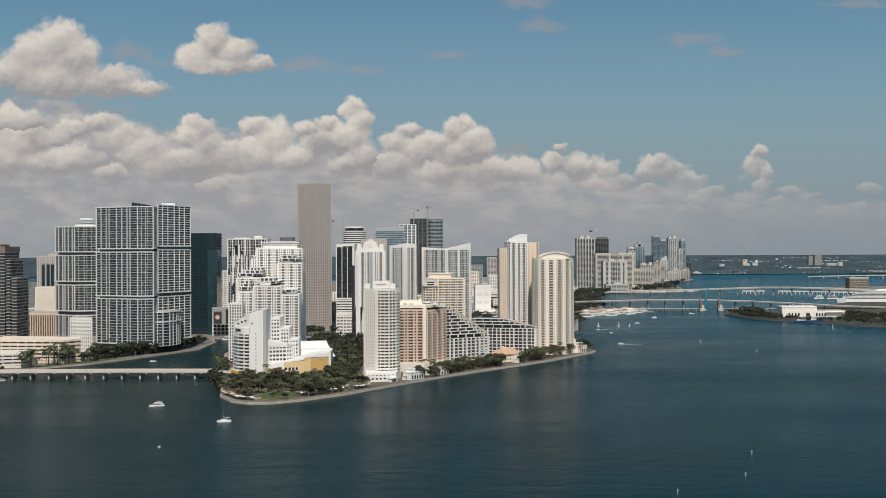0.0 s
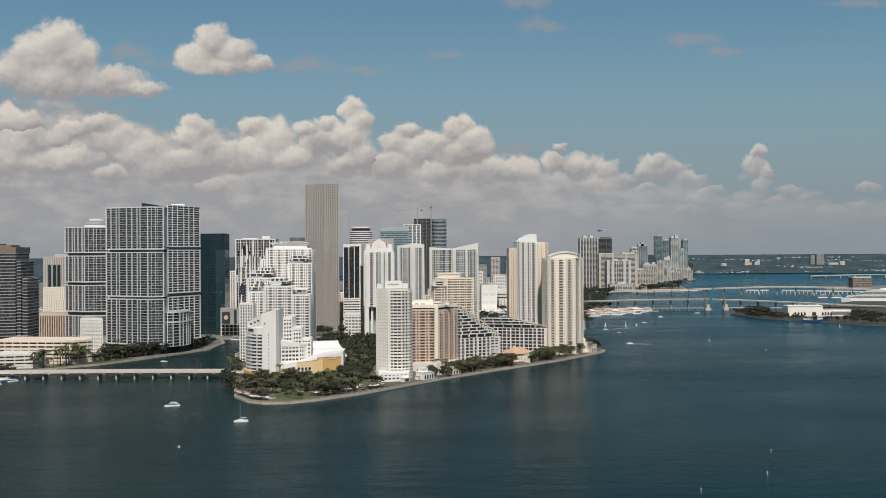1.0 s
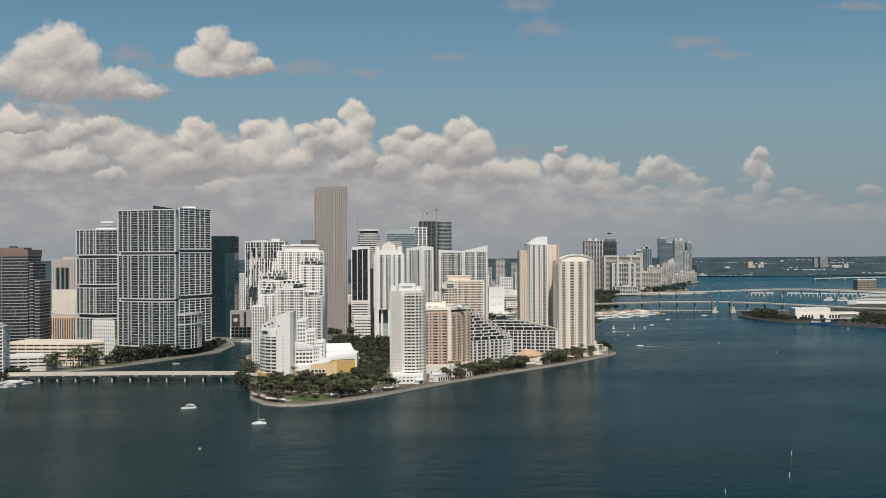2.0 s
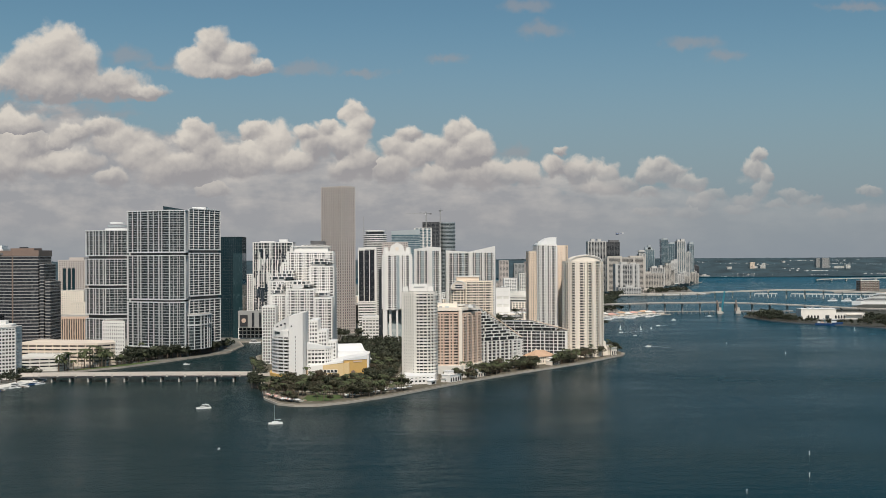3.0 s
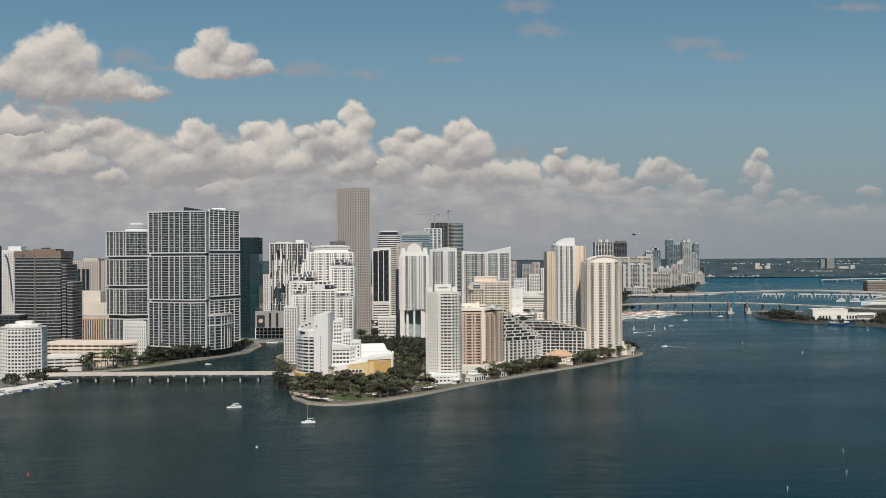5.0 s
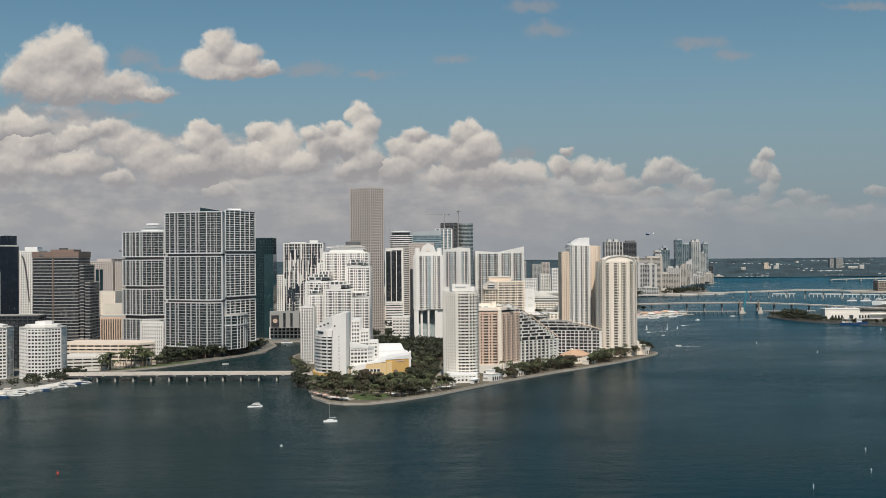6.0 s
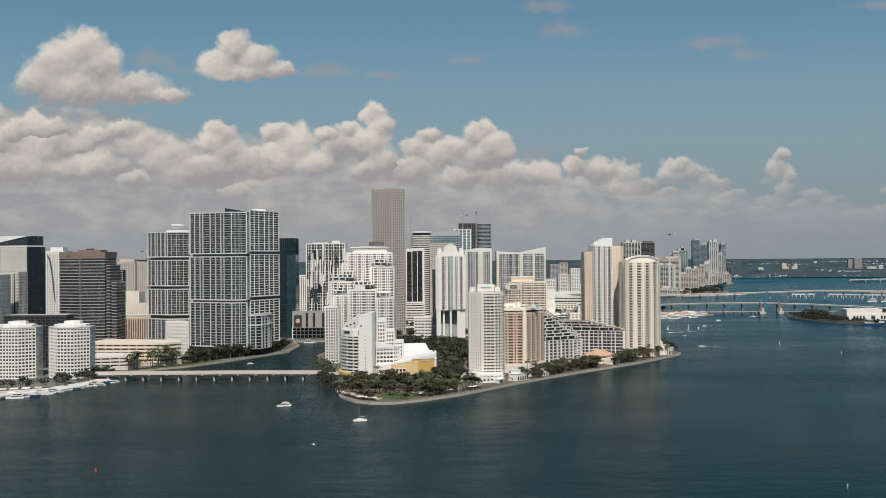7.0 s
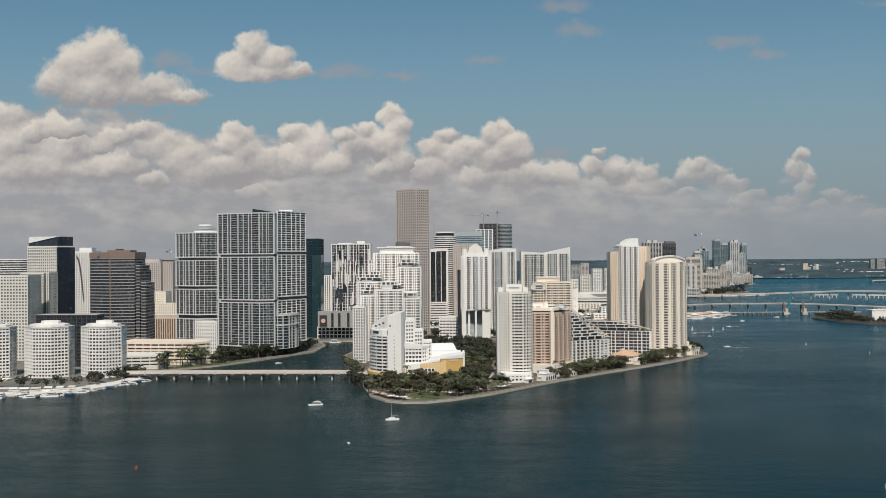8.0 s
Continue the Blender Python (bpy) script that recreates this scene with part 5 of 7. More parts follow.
def twin_tall():
    c = (122, 1172)
    root = thing("condominium_tower", *site(c), GROUND, "tall cream and peach condominium tower with curved white crown", "tower")
    west = local([(98.5, 1162), (107, 1157), (107, 1190), (98.5, 1190)], c)
    storeys(root, west, 0, 121, 38, skin=PEACH, band=1.4, rhythm=((1.5, 1.5), (1.2, 1.8)), deep=0.8)
    mid = local([(107.2, 1155), (118, 1150.5), (131, 1153), (131, 1192), (107.2, 1192)], c)
    storeys(root, mid, 0, 129, 40, skin=WHITE, band=1.0, rhythm=((4.4, 0.9), (1.3, 1.4)), deep=1.6, bump=1.1, rails=RAILWHITE)
    east = local([(131.2, 1157), (141, 1161), (146, 1168), (146, 1192), (131.2, 1192)], c)
    storeys(root, east, 0, 128, 40, skin=PEACH, band=1.4, rhythm=((1.5, 1.6), (1.2, 2.2)), deep=0.8)
    bm = bmesh.new()
    prof = [(-15, 129.5), (-13, 132), (-9, 134), (-4, 137.5), (1, 139), (8.5, 139), (8.5, 129.5)]
    lo, hi = [bm.verts.new((x, -18.5, z)) for x, z in prof], [bm.verts.new((x, 12, z)) for x, z in prof]
    bm.faces.new(lo), bm.faces.new(hi[::-1])
    for i in range(len(prof)):
        j = (i + 1) % len(prof)
        bm.faces.new((lo[j], lo[i], hi[i], hi[j]))
    bmesh.ops.recalc_face_normals(bm, faces=bm.faces)
    part("crown", bm, ROOFWHITE, root, "white swept crown")
    block(root, "plant_room", local(rect(110, 1165, 128, 1185), c), 129, 134, WHITE)


twin_tall()


def twin_round():
    c = (156.5, 1126)
    root = thing("condominium_tower", *site(c), GROUND, "cream rounded condominium tower with domed crown", "tower")
    q = [(-28.5, 4), (-27.5, -12), (-22, -22), (-12, -27), (0, -28), (12, -24), (22, -15), (28, -2), (28.5, 16), (20, 28), (-20, 28)]
    q = [(x * 0.84, y * 0.84) for x, y in q]
    storeys(root, q, 0, 109, 35, skin=CREAM, band=1.2, rhythm=((1.1, 1.6), (5.2, 0.9), (1.1, 1.9)), deep=1.7, bump=1.3, glass=GLASS)
    bm = bmesh.new()
    n = 12
    rows = []
    for y, s in ((-19, 1.0), (14, 1.0)):
        rows.append([bm.verts.new((17 * math.cos(math.pi * i / n), y, 110 + 7.0 * s * math.sin(math.pi * i / n))) for i in range(n + 1)])
    for i in range(n):
        bm.faces.new((rows[0][i], rows[1][i], rows[1][i + 1], rows[0][i + 1]))
    bm.faces.new(rows[0]), bm.faces.new(rows[1][::-1])
    bmesh.ops.recalc_face_normals(bm, faces=bm.faces)
    part("dome", bm, CREAM, root, "cream barrel-vaulted crown")
    part("dome_rim", arch_rim(18.3, 7.6, 110, -20.5, 0.45), WHITE, root, "white rim of the crown")
    block(root, "setback", grown(q, -5), 109, 112.5, CREAM)
    for i, x in enumerate((23, 26, 28.5)):
        block(root, "buttress", [(x - 4, -4), (x, -2), (x, 12), (x - 4, 12)], 0, 24 - 8 * i, CREAM)


def arch_rim(rx, rz, z, y, r):
    bm = bmesh.new()
    for i in range(12):
        a, b = math.pi * i / 12, math.pi * (i + 1) / 12
        rod(bm, (rx * math.cos(a), y, z + rz * math.sin(a)), (rx * math.cos(b), y, z + rz * math.sin(b)), r, sides=6)
    return bm


twin_round()


def villa(x, y, rz, label):
    root = thing("clubhouse", x, y, GROUND, label, "house", rz=rz)
    storeys(root, rect(-14, -9, 14, 9), 0, 8, 2, skin=CREAM, band=1.6, bay=3.5, pier=1.6, deep=1.0, top=0.2)
    bm = bmesh.new()
    base = [bm.verts.new(v) for v in ((-15.5, -10.5, 8.3), (15.5, -10.5, 8.3), (15.5, 10.5, 8.3), (-15.5, 10.5, 8.3))]
    ridge = [bm.verts.new((-6, 0, 14.5)), bm.verts.new((6, 0, 14.5))]
    for f in ((base[0], base[1], ridge[1], ridge[0]), (base[2], base[3], ridge[0], ridge[1]), (base[1], base[2], ridge[1]), (base[3], base[0], ridge[0]), base[::-1]):
        bm.faces.new(f)
    part("hip_roof", bm, TILE, root, "orange tiled hip roof")
    part("bay", box(9, 6, 6, 6, -11, 0), CREAM, root)
    part("chimney", box(1.4, 1.4, 4, -3, 2, 12), CREAM, root)


villa(101, 1077, 34, "cream clubhouse with orange tiled hip roof")

# ---- downtown behind ----
r, p = tower("office_tower", "very tall rose granite office tower with small windows", [(-172, 1452), (-141, 1430), (-122, 1446), (-130, 1492), (-168, 1492)], 219, 54, skin=ROSE, band=1.7, bay=3.9, pier=1.6, deep=0.7, glass=GLASSDARK)
block(r, "plant_room", grown(p, -9), 213, 219, ROSE)
tower("low_hall", "low white hall with ribbon windows among trees", rect(-108, 1350, -66, 1372), 36, 7, "building", skin=WHITE, band=2.6, bay=5, pier=1.0, deep=1.0, roof=ROOFWHITE)
r, p = tower("office_tower", "black glass tower in a white upright frame", rect(-124, 1558, -97.5, 1590), 128, 34, skin=BLACK, glass=GLASSDARK, band=0.3, bay=8.6, pier=1.1, ribs=WHITE, rib_out=0.5)
block(r, "white_cap", rect(-13.5, -16.5, 13.5, 16), 126, 131, WHITE)
block(r, "white_edge", rect(13.2, -17, 16, 16), 0, 131, WHITE)
storeys(r, rect(-14, -19, 15.5, 16), 0, 42, 10, skin=WHITE, band=2.4, bay=0, deep=0.8)
r, p = tower("office_tower", "rounded white banded office tower", oval(-101, 1718, 20, 18, 16), 155, 42, skin=WHITE, joined=True, band=1.6, bay=0, deep=0.6)
block(r, "dark_crown", oval(0, 0, 16, 14, 16), 154, 159, BLACK)
block(r, "cap", oval(0, 0, 19, 17, 16), 159, 161.5, ROOFWHITE)
part("antenna", rod(bmesh.new(), (-19, -10, 100), (-19, -10, 185), 1.0, 0.4, 6), GREY, r, "thin antenna mast")
tower("office_tower", "rose brown stone tower", rect(-87, 1600, -46, 1630), 140, 40, skin=ROSE, joined=True, band=2.0, bay=3, pier=1.8)
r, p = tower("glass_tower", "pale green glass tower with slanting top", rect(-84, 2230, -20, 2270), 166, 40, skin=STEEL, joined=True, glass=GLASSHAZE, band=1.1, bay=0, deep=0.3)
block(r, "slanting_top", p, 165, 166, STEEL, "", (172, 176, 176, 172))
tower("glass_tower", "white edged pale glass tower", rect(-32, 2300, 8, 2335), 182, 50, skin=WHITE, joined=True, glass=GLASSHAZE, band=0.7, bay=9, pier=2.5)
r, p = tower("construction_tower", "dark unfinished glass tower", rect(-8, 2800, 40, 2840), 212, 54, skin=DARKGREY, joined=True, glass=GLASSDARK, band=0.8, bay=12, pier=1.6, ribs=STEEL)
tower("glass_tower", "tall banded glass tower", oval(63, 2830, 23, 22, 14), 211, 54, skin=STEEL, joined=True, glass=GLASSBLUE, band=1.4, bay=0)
crane(2, 2795, GROUND, 240, 60, 160, "tall tower crane beside an unfinished tower")
crane(42, 2790, GROUND, 248, 34, 70, "tall tower crane beside an unfinished tower")
crane(-148, 1800, GROUND, 180, 30, 120, "thin tower crane behind office towers")
r, p = tower("civic_block", "big white nearly windowless civic block", rect(113, 1800, 141, 1850), 58, 4, "building", skin=WHITE, glass=PALE, band=9, bay=14, pier=3, deep=0.4)
block(r, "entrance", rect(-8, -25.6, 4, -24), 0, 7, GLASSDARK)
roof_units(r, -10, -18, 10, 18, 57.2, 5, 21)
r, p = tower("arena", "low white arena with layered curved roofs", oval(215, 2160, 75, 60, 22), 30, 4, "arena", skin=PALE, glass=DARKGREY, band=3.4, bay=0, deep=3, roof=ROOFGREY)
block(r, "upper_roof", oval(-8, 8, 58, 44, 22), 28, 35, PALE)
block(r, "sloping_roof", oval(6, -4, 44, 34, 22), 35, 38, PALE)
for x, y, w, z, skin in ((218, 2900, 27, 101, ROSE), (262, 2900, 30, 92, GREY), (294, 2910, 22, 97, ROSE), (176, 2300, 30, 64, WHITE), (214, 2320, 26, 74, PALE), (242, 2310, 22, 88, WHITE), (150, 2700, 40, 82, GREY), (120, 2420, 40, 70, CREAM), (330, 2700, 40, 84, PALE), (250, 2200, 40, 40, WHITE)):
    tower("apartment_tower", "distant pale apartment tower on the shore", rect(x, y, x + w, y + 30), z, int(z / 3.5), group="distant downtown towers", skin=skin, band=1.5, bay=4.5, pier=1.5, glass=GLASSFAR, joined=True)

# ---- the far shore ----
# far-shore stucco greyed down: distance haze is put into these colours
SHORECREAM = surface("hazed_cream_stucco", (0.50, 0.465, 0.42), amount=0.16)
SHOREPALE = surface("hazed_pale_stucco", (0.53, 0.52, 0.50), amount=0.16)


def shore_tower(x0, x1, y, z, skin, glass, bay, band=1.6, pier=1.6, cap=None, deep=1.2):
    r, p = tower("shore_tower", "distant shore tower with stacked balconies", rect(x0, y, x1, y + 34), z, max(4, int(z / 3.7)), group="towers on the far shore", skin=skin, glass=glass, band=band, bay=bay, pier=pier, deep=deep, joined=True)
    w = (x1 - x0) / 2
    for a, b, h in (cap or ((-0.3, 0.35, 4),)):
        block(r, "plant_room", rect(a * w, -10, b * w, 8), z - 3, z + h, skin)
    return r, p


shore_tower(508, 565, 3060, 158, SHOREPALE, GLASSDARK, 9, 0.7, 2.6, ((-0.6, -0.2, 7), (0.1, 0.5, 7)))
shore_tower(567, 609, 3065, 156, DARKGREY, GLASSDARK, 8, 0.9, 0.7, ((-0.5, 0.9, 5),))
r, p = shore_tower(546, 662, 2950, 108, SHORECREAM, GLASSFAR, 0, 1.9, 1.6, ((-0.95, -0.2, 3), (0.2, 0.9, 4)), 2.0)
for f in (0.0, 0.34, 0.68, 0.94):
    stripe(r, p, 0, f, f + 0.05, 0, 106, SHORECREAM, 0.8)
r, p = shore_tower(546, 615, 2830, 89, SHOREPALE, GLASSFAR, 7, 1.0, 1.2, ((-0.5, 0.0, 5), (0.3, 0.8, 3)), 1.8)
for f in (0.0, 0.22, 0.72, 0.92):
    stripe(r, p, 0, f, f + 0.09, 0, 89, SHOREPALE, 0.8)
r, p = shore_tower(700, 722, 3200, 118, SHOREPALE, GLASSFAR, 6, 1.8, 2.0, ((-0.8, 0.8, 12),))
block(r, "crown_disc", oval(0, 0, 15, 15, 16), 124, 128, SHOREPALE, "white disc crown")
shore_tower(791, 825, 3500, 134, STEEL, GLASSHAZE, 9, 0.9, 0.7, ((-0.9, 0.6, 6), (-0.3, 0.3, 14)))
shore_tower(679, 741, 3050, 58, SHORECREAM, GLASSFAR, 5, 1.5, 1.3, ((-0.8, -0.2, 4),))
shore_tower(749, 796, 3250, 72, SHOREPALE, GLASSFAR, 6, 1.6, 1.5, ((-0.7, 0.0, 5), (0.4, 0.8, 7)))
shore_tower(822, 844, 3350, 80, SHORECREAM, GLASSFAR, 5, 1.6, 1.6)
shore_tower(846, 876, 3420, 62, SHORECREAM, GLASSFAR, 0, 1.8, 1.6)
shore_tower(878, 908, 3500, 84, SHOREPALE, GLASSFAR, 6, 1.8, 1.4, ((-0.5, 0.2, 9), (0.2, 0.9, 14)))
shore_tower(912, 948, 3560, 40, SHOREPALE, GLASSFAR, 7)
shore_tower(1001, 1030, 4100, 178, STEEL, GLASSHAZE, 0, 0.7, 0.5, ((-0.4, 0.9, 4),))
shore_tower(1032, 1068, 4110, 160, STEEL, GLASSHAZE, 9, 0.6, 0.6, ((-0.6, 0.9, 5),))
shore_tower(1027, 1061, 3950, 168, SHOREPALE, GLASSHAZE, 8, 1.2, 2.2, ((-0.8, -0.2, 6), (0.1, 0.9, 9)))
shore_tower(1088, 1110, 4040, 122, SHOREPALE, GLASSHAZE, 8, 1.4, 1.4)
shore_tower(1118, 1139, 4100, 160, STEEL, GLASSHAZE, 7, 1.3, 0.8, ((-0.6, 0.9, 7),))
shore_tower(1170, 1189, 4200, 66, DARKGREY, GLASSDARK, 8, 0.7, 1.2)
for x0, x1, y, z, skin in ((545, 609, 2780, 24, SHOREPALE), (1204, 1241, 4225, 24, SHOREPALE), (1116, 1146, 4150, 28, PEACH), (640, 672, 3000, 32, SHOREPALE), (955, 990, 3640, 34, SHORECREAM), (985, 1024, 3760, 46, SHOREPALE), (1060, 1100, 3900, 40, SHORECREAM), (620, 668, 2860, 14, SHORECREAM), (1146, 1168, 4160, 44, SHOREPALE)):
    shore_tower(x0, x1, y, z, skin, GLASSFAR, 7, 1.6, 1.6)


def low_city():
    """Low blocks that fill the city floor between the towers."""
    rng = random.Random(11)
    skins = (WHITE, PALE, CREAM, GREY, YELLOW, ROSE)
    zones = ((-700, 1300, -460, 2600, 40, 34), (-440, 1480, 60, 2900, 44, 34), (90, 1560, 205, 2450, 44, 16), (-1400, 1400, -700, 3600, 24, 26), (120, 2450, 440, 3900, 40, 26), (700, 3300, 900, 4000, 12, 20))
    for x0, y0, x1, y1, n, top in zones:
        for i in range(n):
            x, y = x0 + rng.random() * (x1 - x0), y0 + rng.random() * (y1 - y0)
            w, d, z = 18 + rng.random() * 34, 16 + rng.random() * 26, 8 + rng.random() ** 2 * top
            k = max(2, int(z / 3.8))
            tower("city_block", "low pale city block with flat roof", rect(x, y, x + w, y + d), GROUND + z, k, "building", group="low city blocks", skin=rng.choice(skins), band=1.9, bay=6, pier=2.4, deep=0.5, joined=True,
                  roof=ROOFWHITE if rng.random() < 0.5 else ROOFGREY)


low_city()


def cabana(x, y, w, d, h, rz, roof):
    root = thing("cabana", x, y, GROUND, "small pale pool cabana among shore trees", "cabana", "shore cabanas", rz)
    part("wall", box(w, d, h), WHITE, root)
    part("roof", box(w + 1.2, d + 1.2, 0.4, 0, 0, h), roof, root)
    part("opening", box(w * 0.6, 0.3, h * 0.6, 0, -d / 2 - 0.02, 0.3), GLASSDARK, root)


def garden_pavilion(x, y, w, d, h, rz, skin):
    """A low terrace building of the shore gardens: arched front, flat roof with a rail, a smaller upper room."""
    root = thing("garden_pavilion", x, y, GROUND, "low cream garden pavilion with arched openings", "pavilion", "shore garden pavilions", rz)
    part("wall", box(w, d, h), skin, root)
    part("cornice", box(w + 0.8, d + 0.8, 0.5, 0, 0, h), WHITE, root)
    part("upper_room", box(w * 0.4, d * 0.6, 2.8, -w * 0.18, d * 0.1, h + 0.5), skin, root)
    part("upper_roof", box(w * 0.4 + 0.8, d * 0.6 + 0.8, 0.35, -w * 0.18, d * 0.1, h + 3.3), ROOFWHITE, root)
    n = max(2, int(w / 3.6))
    bm = prism([(-0.9, -0.15), (0.9, -0.15), (0.9, 0.15), (-0.9, 0.15)], 0, h * 0.42)
    rod(bm, (0, -0.15, h * 0.42), (0, 0.15, h * 0.42), 0.9, 0.9, 12)
    me = mesh_from("arched_opening", bm, GLASSDARK)
    for i in range(n):
        part("arched_opening", me, None, root, at=(-w / 2 + w * (i + 0.5) / n, -d / 2 - 0.1, 0.6))
    post = mesh_from("rail_post", box(0.14, 0.14, 1.0), RAILING)
    for i in range(n + 1):
        part("rail_post", post, None, root, at=(-w / 2 + w * i / n, -d / 2 - 0.2, h + 0.5))
    part("handrail", box(w, 0.14, 0.14, 0, -d / 2 - 0.2, h + 1.45), RAILING, root)


for x, y, w, d, h, rz, skin in ((0, 932, 18, 10, 6.5, 50, WHITE), (26, 965, 17, 8, 4.0, 50, CREAM), (114, 1064, 16, 8, 4.0, 50, CREAM), (196, 1160, 13, 9, 8.0, 50, CREAM)):
    garden_pavilion(x, y, w, d, h, rz, skin)
rng = random.Random(44)
for i in range(16):
    t = i / 15
    x, y = -14 + 172 * t, 908 + 246 * t
    cabana(x - 4 - 3 * rng.random(), y + 3 + 3 * rng.random(), 5 + 5 * rng.random(), 4, 3 + 1.5 * rng.random(), 55, (ROOFWHITE, ROOFGREY, CREAM)[i % 3])

# ---- bridges ----
def beam_bridge(name, label, points, width, thick, span, pier_w, skin, rail=1.0, cap=True, girder=None, pier_d=0.8):
    """A bridge deck through points (x, y, z), on piers down to the water."""
    c = points[0]
    root = thing(name, c[0], c[1], 0, label, "bridge")
    pts = [Vector(p) - Vector((c[0], c[1], 0)) for p in points]
    for which, off, w, z0, z1, mat in (("deck", 0, width, -thick, 0, girder or skin), ("parapet", -width / 2, 0.6, 0, rail, RAILING), ("parapet", width / 2, 0.6, 0, rail, RAILING), ("roadway", 0, width - 1.6, 0, 0.05, ASPHALT)):
        bm = bmesh.new()
        last = None
        for i, p in enumerate(pts):
            e = (pts[min(i + 1, len(pts) - 1)] - pts[max(i - 1, 0)])
            e.z = 0
            e.normalize()
            n = Vector((e.y, -e.x, 0))
            row = [bm.verts.new(p + n * (off + s * w / 2) + Vector((0, 0, z))) for s, z in ((-1, z0), (1, z0), (1, z1), (-1, z1))]
            if last:
                for a in range(4):
                    b = (a + 1) % 4
                    bm.faces.new((last[a], last[b], row[b], row[a]))
            else:
                bm.faces.new(row[::-1])
            last = row
        bm.faces.new(last)
        bmesh.ops.recalc_face_normals(bm, faces=bm.faces)
        part(which, bm, mat, root)
    run = 0.0
    for a, b in zip(pts, pts[1:]):
        length = (b - a).length
        while run < length:
            p = a + (b - a) * (run / length)
            ang = math.atan2((b - a).y, (b - a).x)
            q = part("pier", box(pier_w, width * pier_d, p.z - thick + 4.05, 0, 0, -4), skin, root, at=(p.x, p.y, 0), rz=ang)
            if cap:
                part("pier_cap", box(pier_w * 1.6, width * 0.95, 1.2, 0, 0, p.z - thick - 1.2), skin, q)
            run += span
        run -= length
    return root


# BLACK deck faces: the shadow below the railing is put into their colour
b = beam_bridge("causeway_bridge", "low concrete causeway bridge with pale railings", [(-418, 972, 5.6), (-390, 970, 6), (-280, 966, 6.4), (-190, 962, 6.2), (-172, 961, 5.4)], 12, 1.7, 17.5, 1.5, CONCRETE, 2.3, False, BLACK)
me = mesh_from("pilaster", box(1.5, 1.0, 2.6), CONCRETE)
for i in range(14):
    part("pilaster", me, None, b, at=(6 + i * 17.5, -7.4 - 0.04 * i * 17.5, 5.2))
me = mesh_from("lamp_post", rod(bmesh.new(), (0, 0, 0), (0, 0, 4.5), 0.16, 0.1, 5), RAILING)
for i in range(13):
    part("lamp_post", me, None, b, at=(18 + i * 17.5, -8.6 - 0.04 * i * 17.5, 6.0))
# darker than CONCRETE: the road bridge's shadow side is put into this grey
GREYDECK = surface("shade_grey_concrete", (0.27, 0.265, 0.255), 0.9, amount=0.3)
beam_bridge("road_bridge", "long concrete road bridge over the bay", [(300, 2020, 14), (342, 2003, 18), (480, 2003, 20.5), (590, 2003, 20.5), (690, 2003, 17), (770, 2000, 13), (860, 1985, 8), (960, 1960, 5), (1300, 1900, 5)], 18, 1.9, 36, 2.6, GREYDECK, 0.6, pier_d=0.3)
beam_bridge("causeway_bridge", "far high-level causeway bridge", [(470, 2735, 5), (532, 2722, 6.5), (653, 2700, 11), (741, 2680, 13), (822, 2650, 17), (930, 2605, 22), (1005, 2562, 23), (1077, 2522, 21.5), (1158, 2480, 18), (1500, 2300, 10)], 24, 2.2, 46, 2.8, CONCRETE, 1.1, pier_d=0.4)
beam_bridge("fishing_pier", "low white fishing pier of an older bridge", [(912, 2720, 8.5), (968, 2700, 9)], 9, 2.2, 11, 1.6, WHITE, 0.8, False)
beam_bridge("fishing_pier", "low white fishing pier of an older bridge", [(1002, 2690, 9), (1200, 2600, 8)], 9, 2.2, 11, 1.6, WHITE, 0.8, False)
beam_bridge("causeway_bridge", "low causeway bridge across the farther bay", [(1640, 4060, 10), (1800, 4050, 14), (2200, 4000, 18), (2600, 3900, 18)], 16, 2.4, 60, 4, CONCRETE, 1.0)
beam_bridge("rail_trestle", "low rail trestle on closely set piles", [(330, 1960, 5), (470, 1960, 5), (568, 1962, 5)], 6, 1.2, 9, 1.2, GREYDECK, 0.4, False)
beam_bridge("rail_trestle", "low rail trestle on closely set piles", [(614, 1962, 5), (720, 1950, 5)], 6, 1.2, 9, 1.2, GREYDECK, 0.4, False)


def bascule(x, y, lean, label):
    root = thing("bascule_tower", x, y, 0, label, "bridge")
    part("pier", box(10, 12, 8, 0, 0, -3), CONCRETE, root)
    part("leaf", rod(bmesh.new(), (0, 0, 5), (lean, 0, 27), 2.4, 1.6, 4), RUST, root, "rusty raised leaf")
    part("counterweight", box(5, 6, 7, -lean * 0.4, 0, 5), CONCRETE, root)


bascule(575, 1962, -4, "raised rusty rail bridge leaf on a concrete pier")
bascule(612, 1962, -3, "raised rusty rail bridge leaf on a concrete pier")
r = thing("bridge_pylon", 588, 1985, 0, "teal painted slanting steel pylon", "bridge")
part("mast", rod(bmesh.new(), (-2, 0, -4), (6, 0, 44), 2.2, 1.6, 6), BLUEPAINT, r)
part("footing", box(10, 10, 5, -2, 0, -3), CONCRETE, r)

# ---- the port side ----
PORT = [(600, 1885), (578, 1826), (584, 1770), (592, 1724), (612, 1680), (640, 1644), (681, 1592), (706, 1552), (760, 1505), (900, 1440), (1700, 1300), (1700, 2500), (1250, 2560), (1100, 2380), (1010, 2260), (900, 2110), (760, 1945), (660, 1912)]
SCRUB = surface("dark_scrub_ground", (0.055, 0.056, 0.044), 0.95, grain=0.15, stain=0.03, amount=0.9, bump=0.05)
land("port_island", PORT, "flat port island with sheds and trees", SCRUB, wall=DARKGREY, walk_width=0)
MARINA = [(292, 1790), (340, 1850), (440, 1925), (470, 1930), (440, 1950), (330, 1930), (285, 1850)]
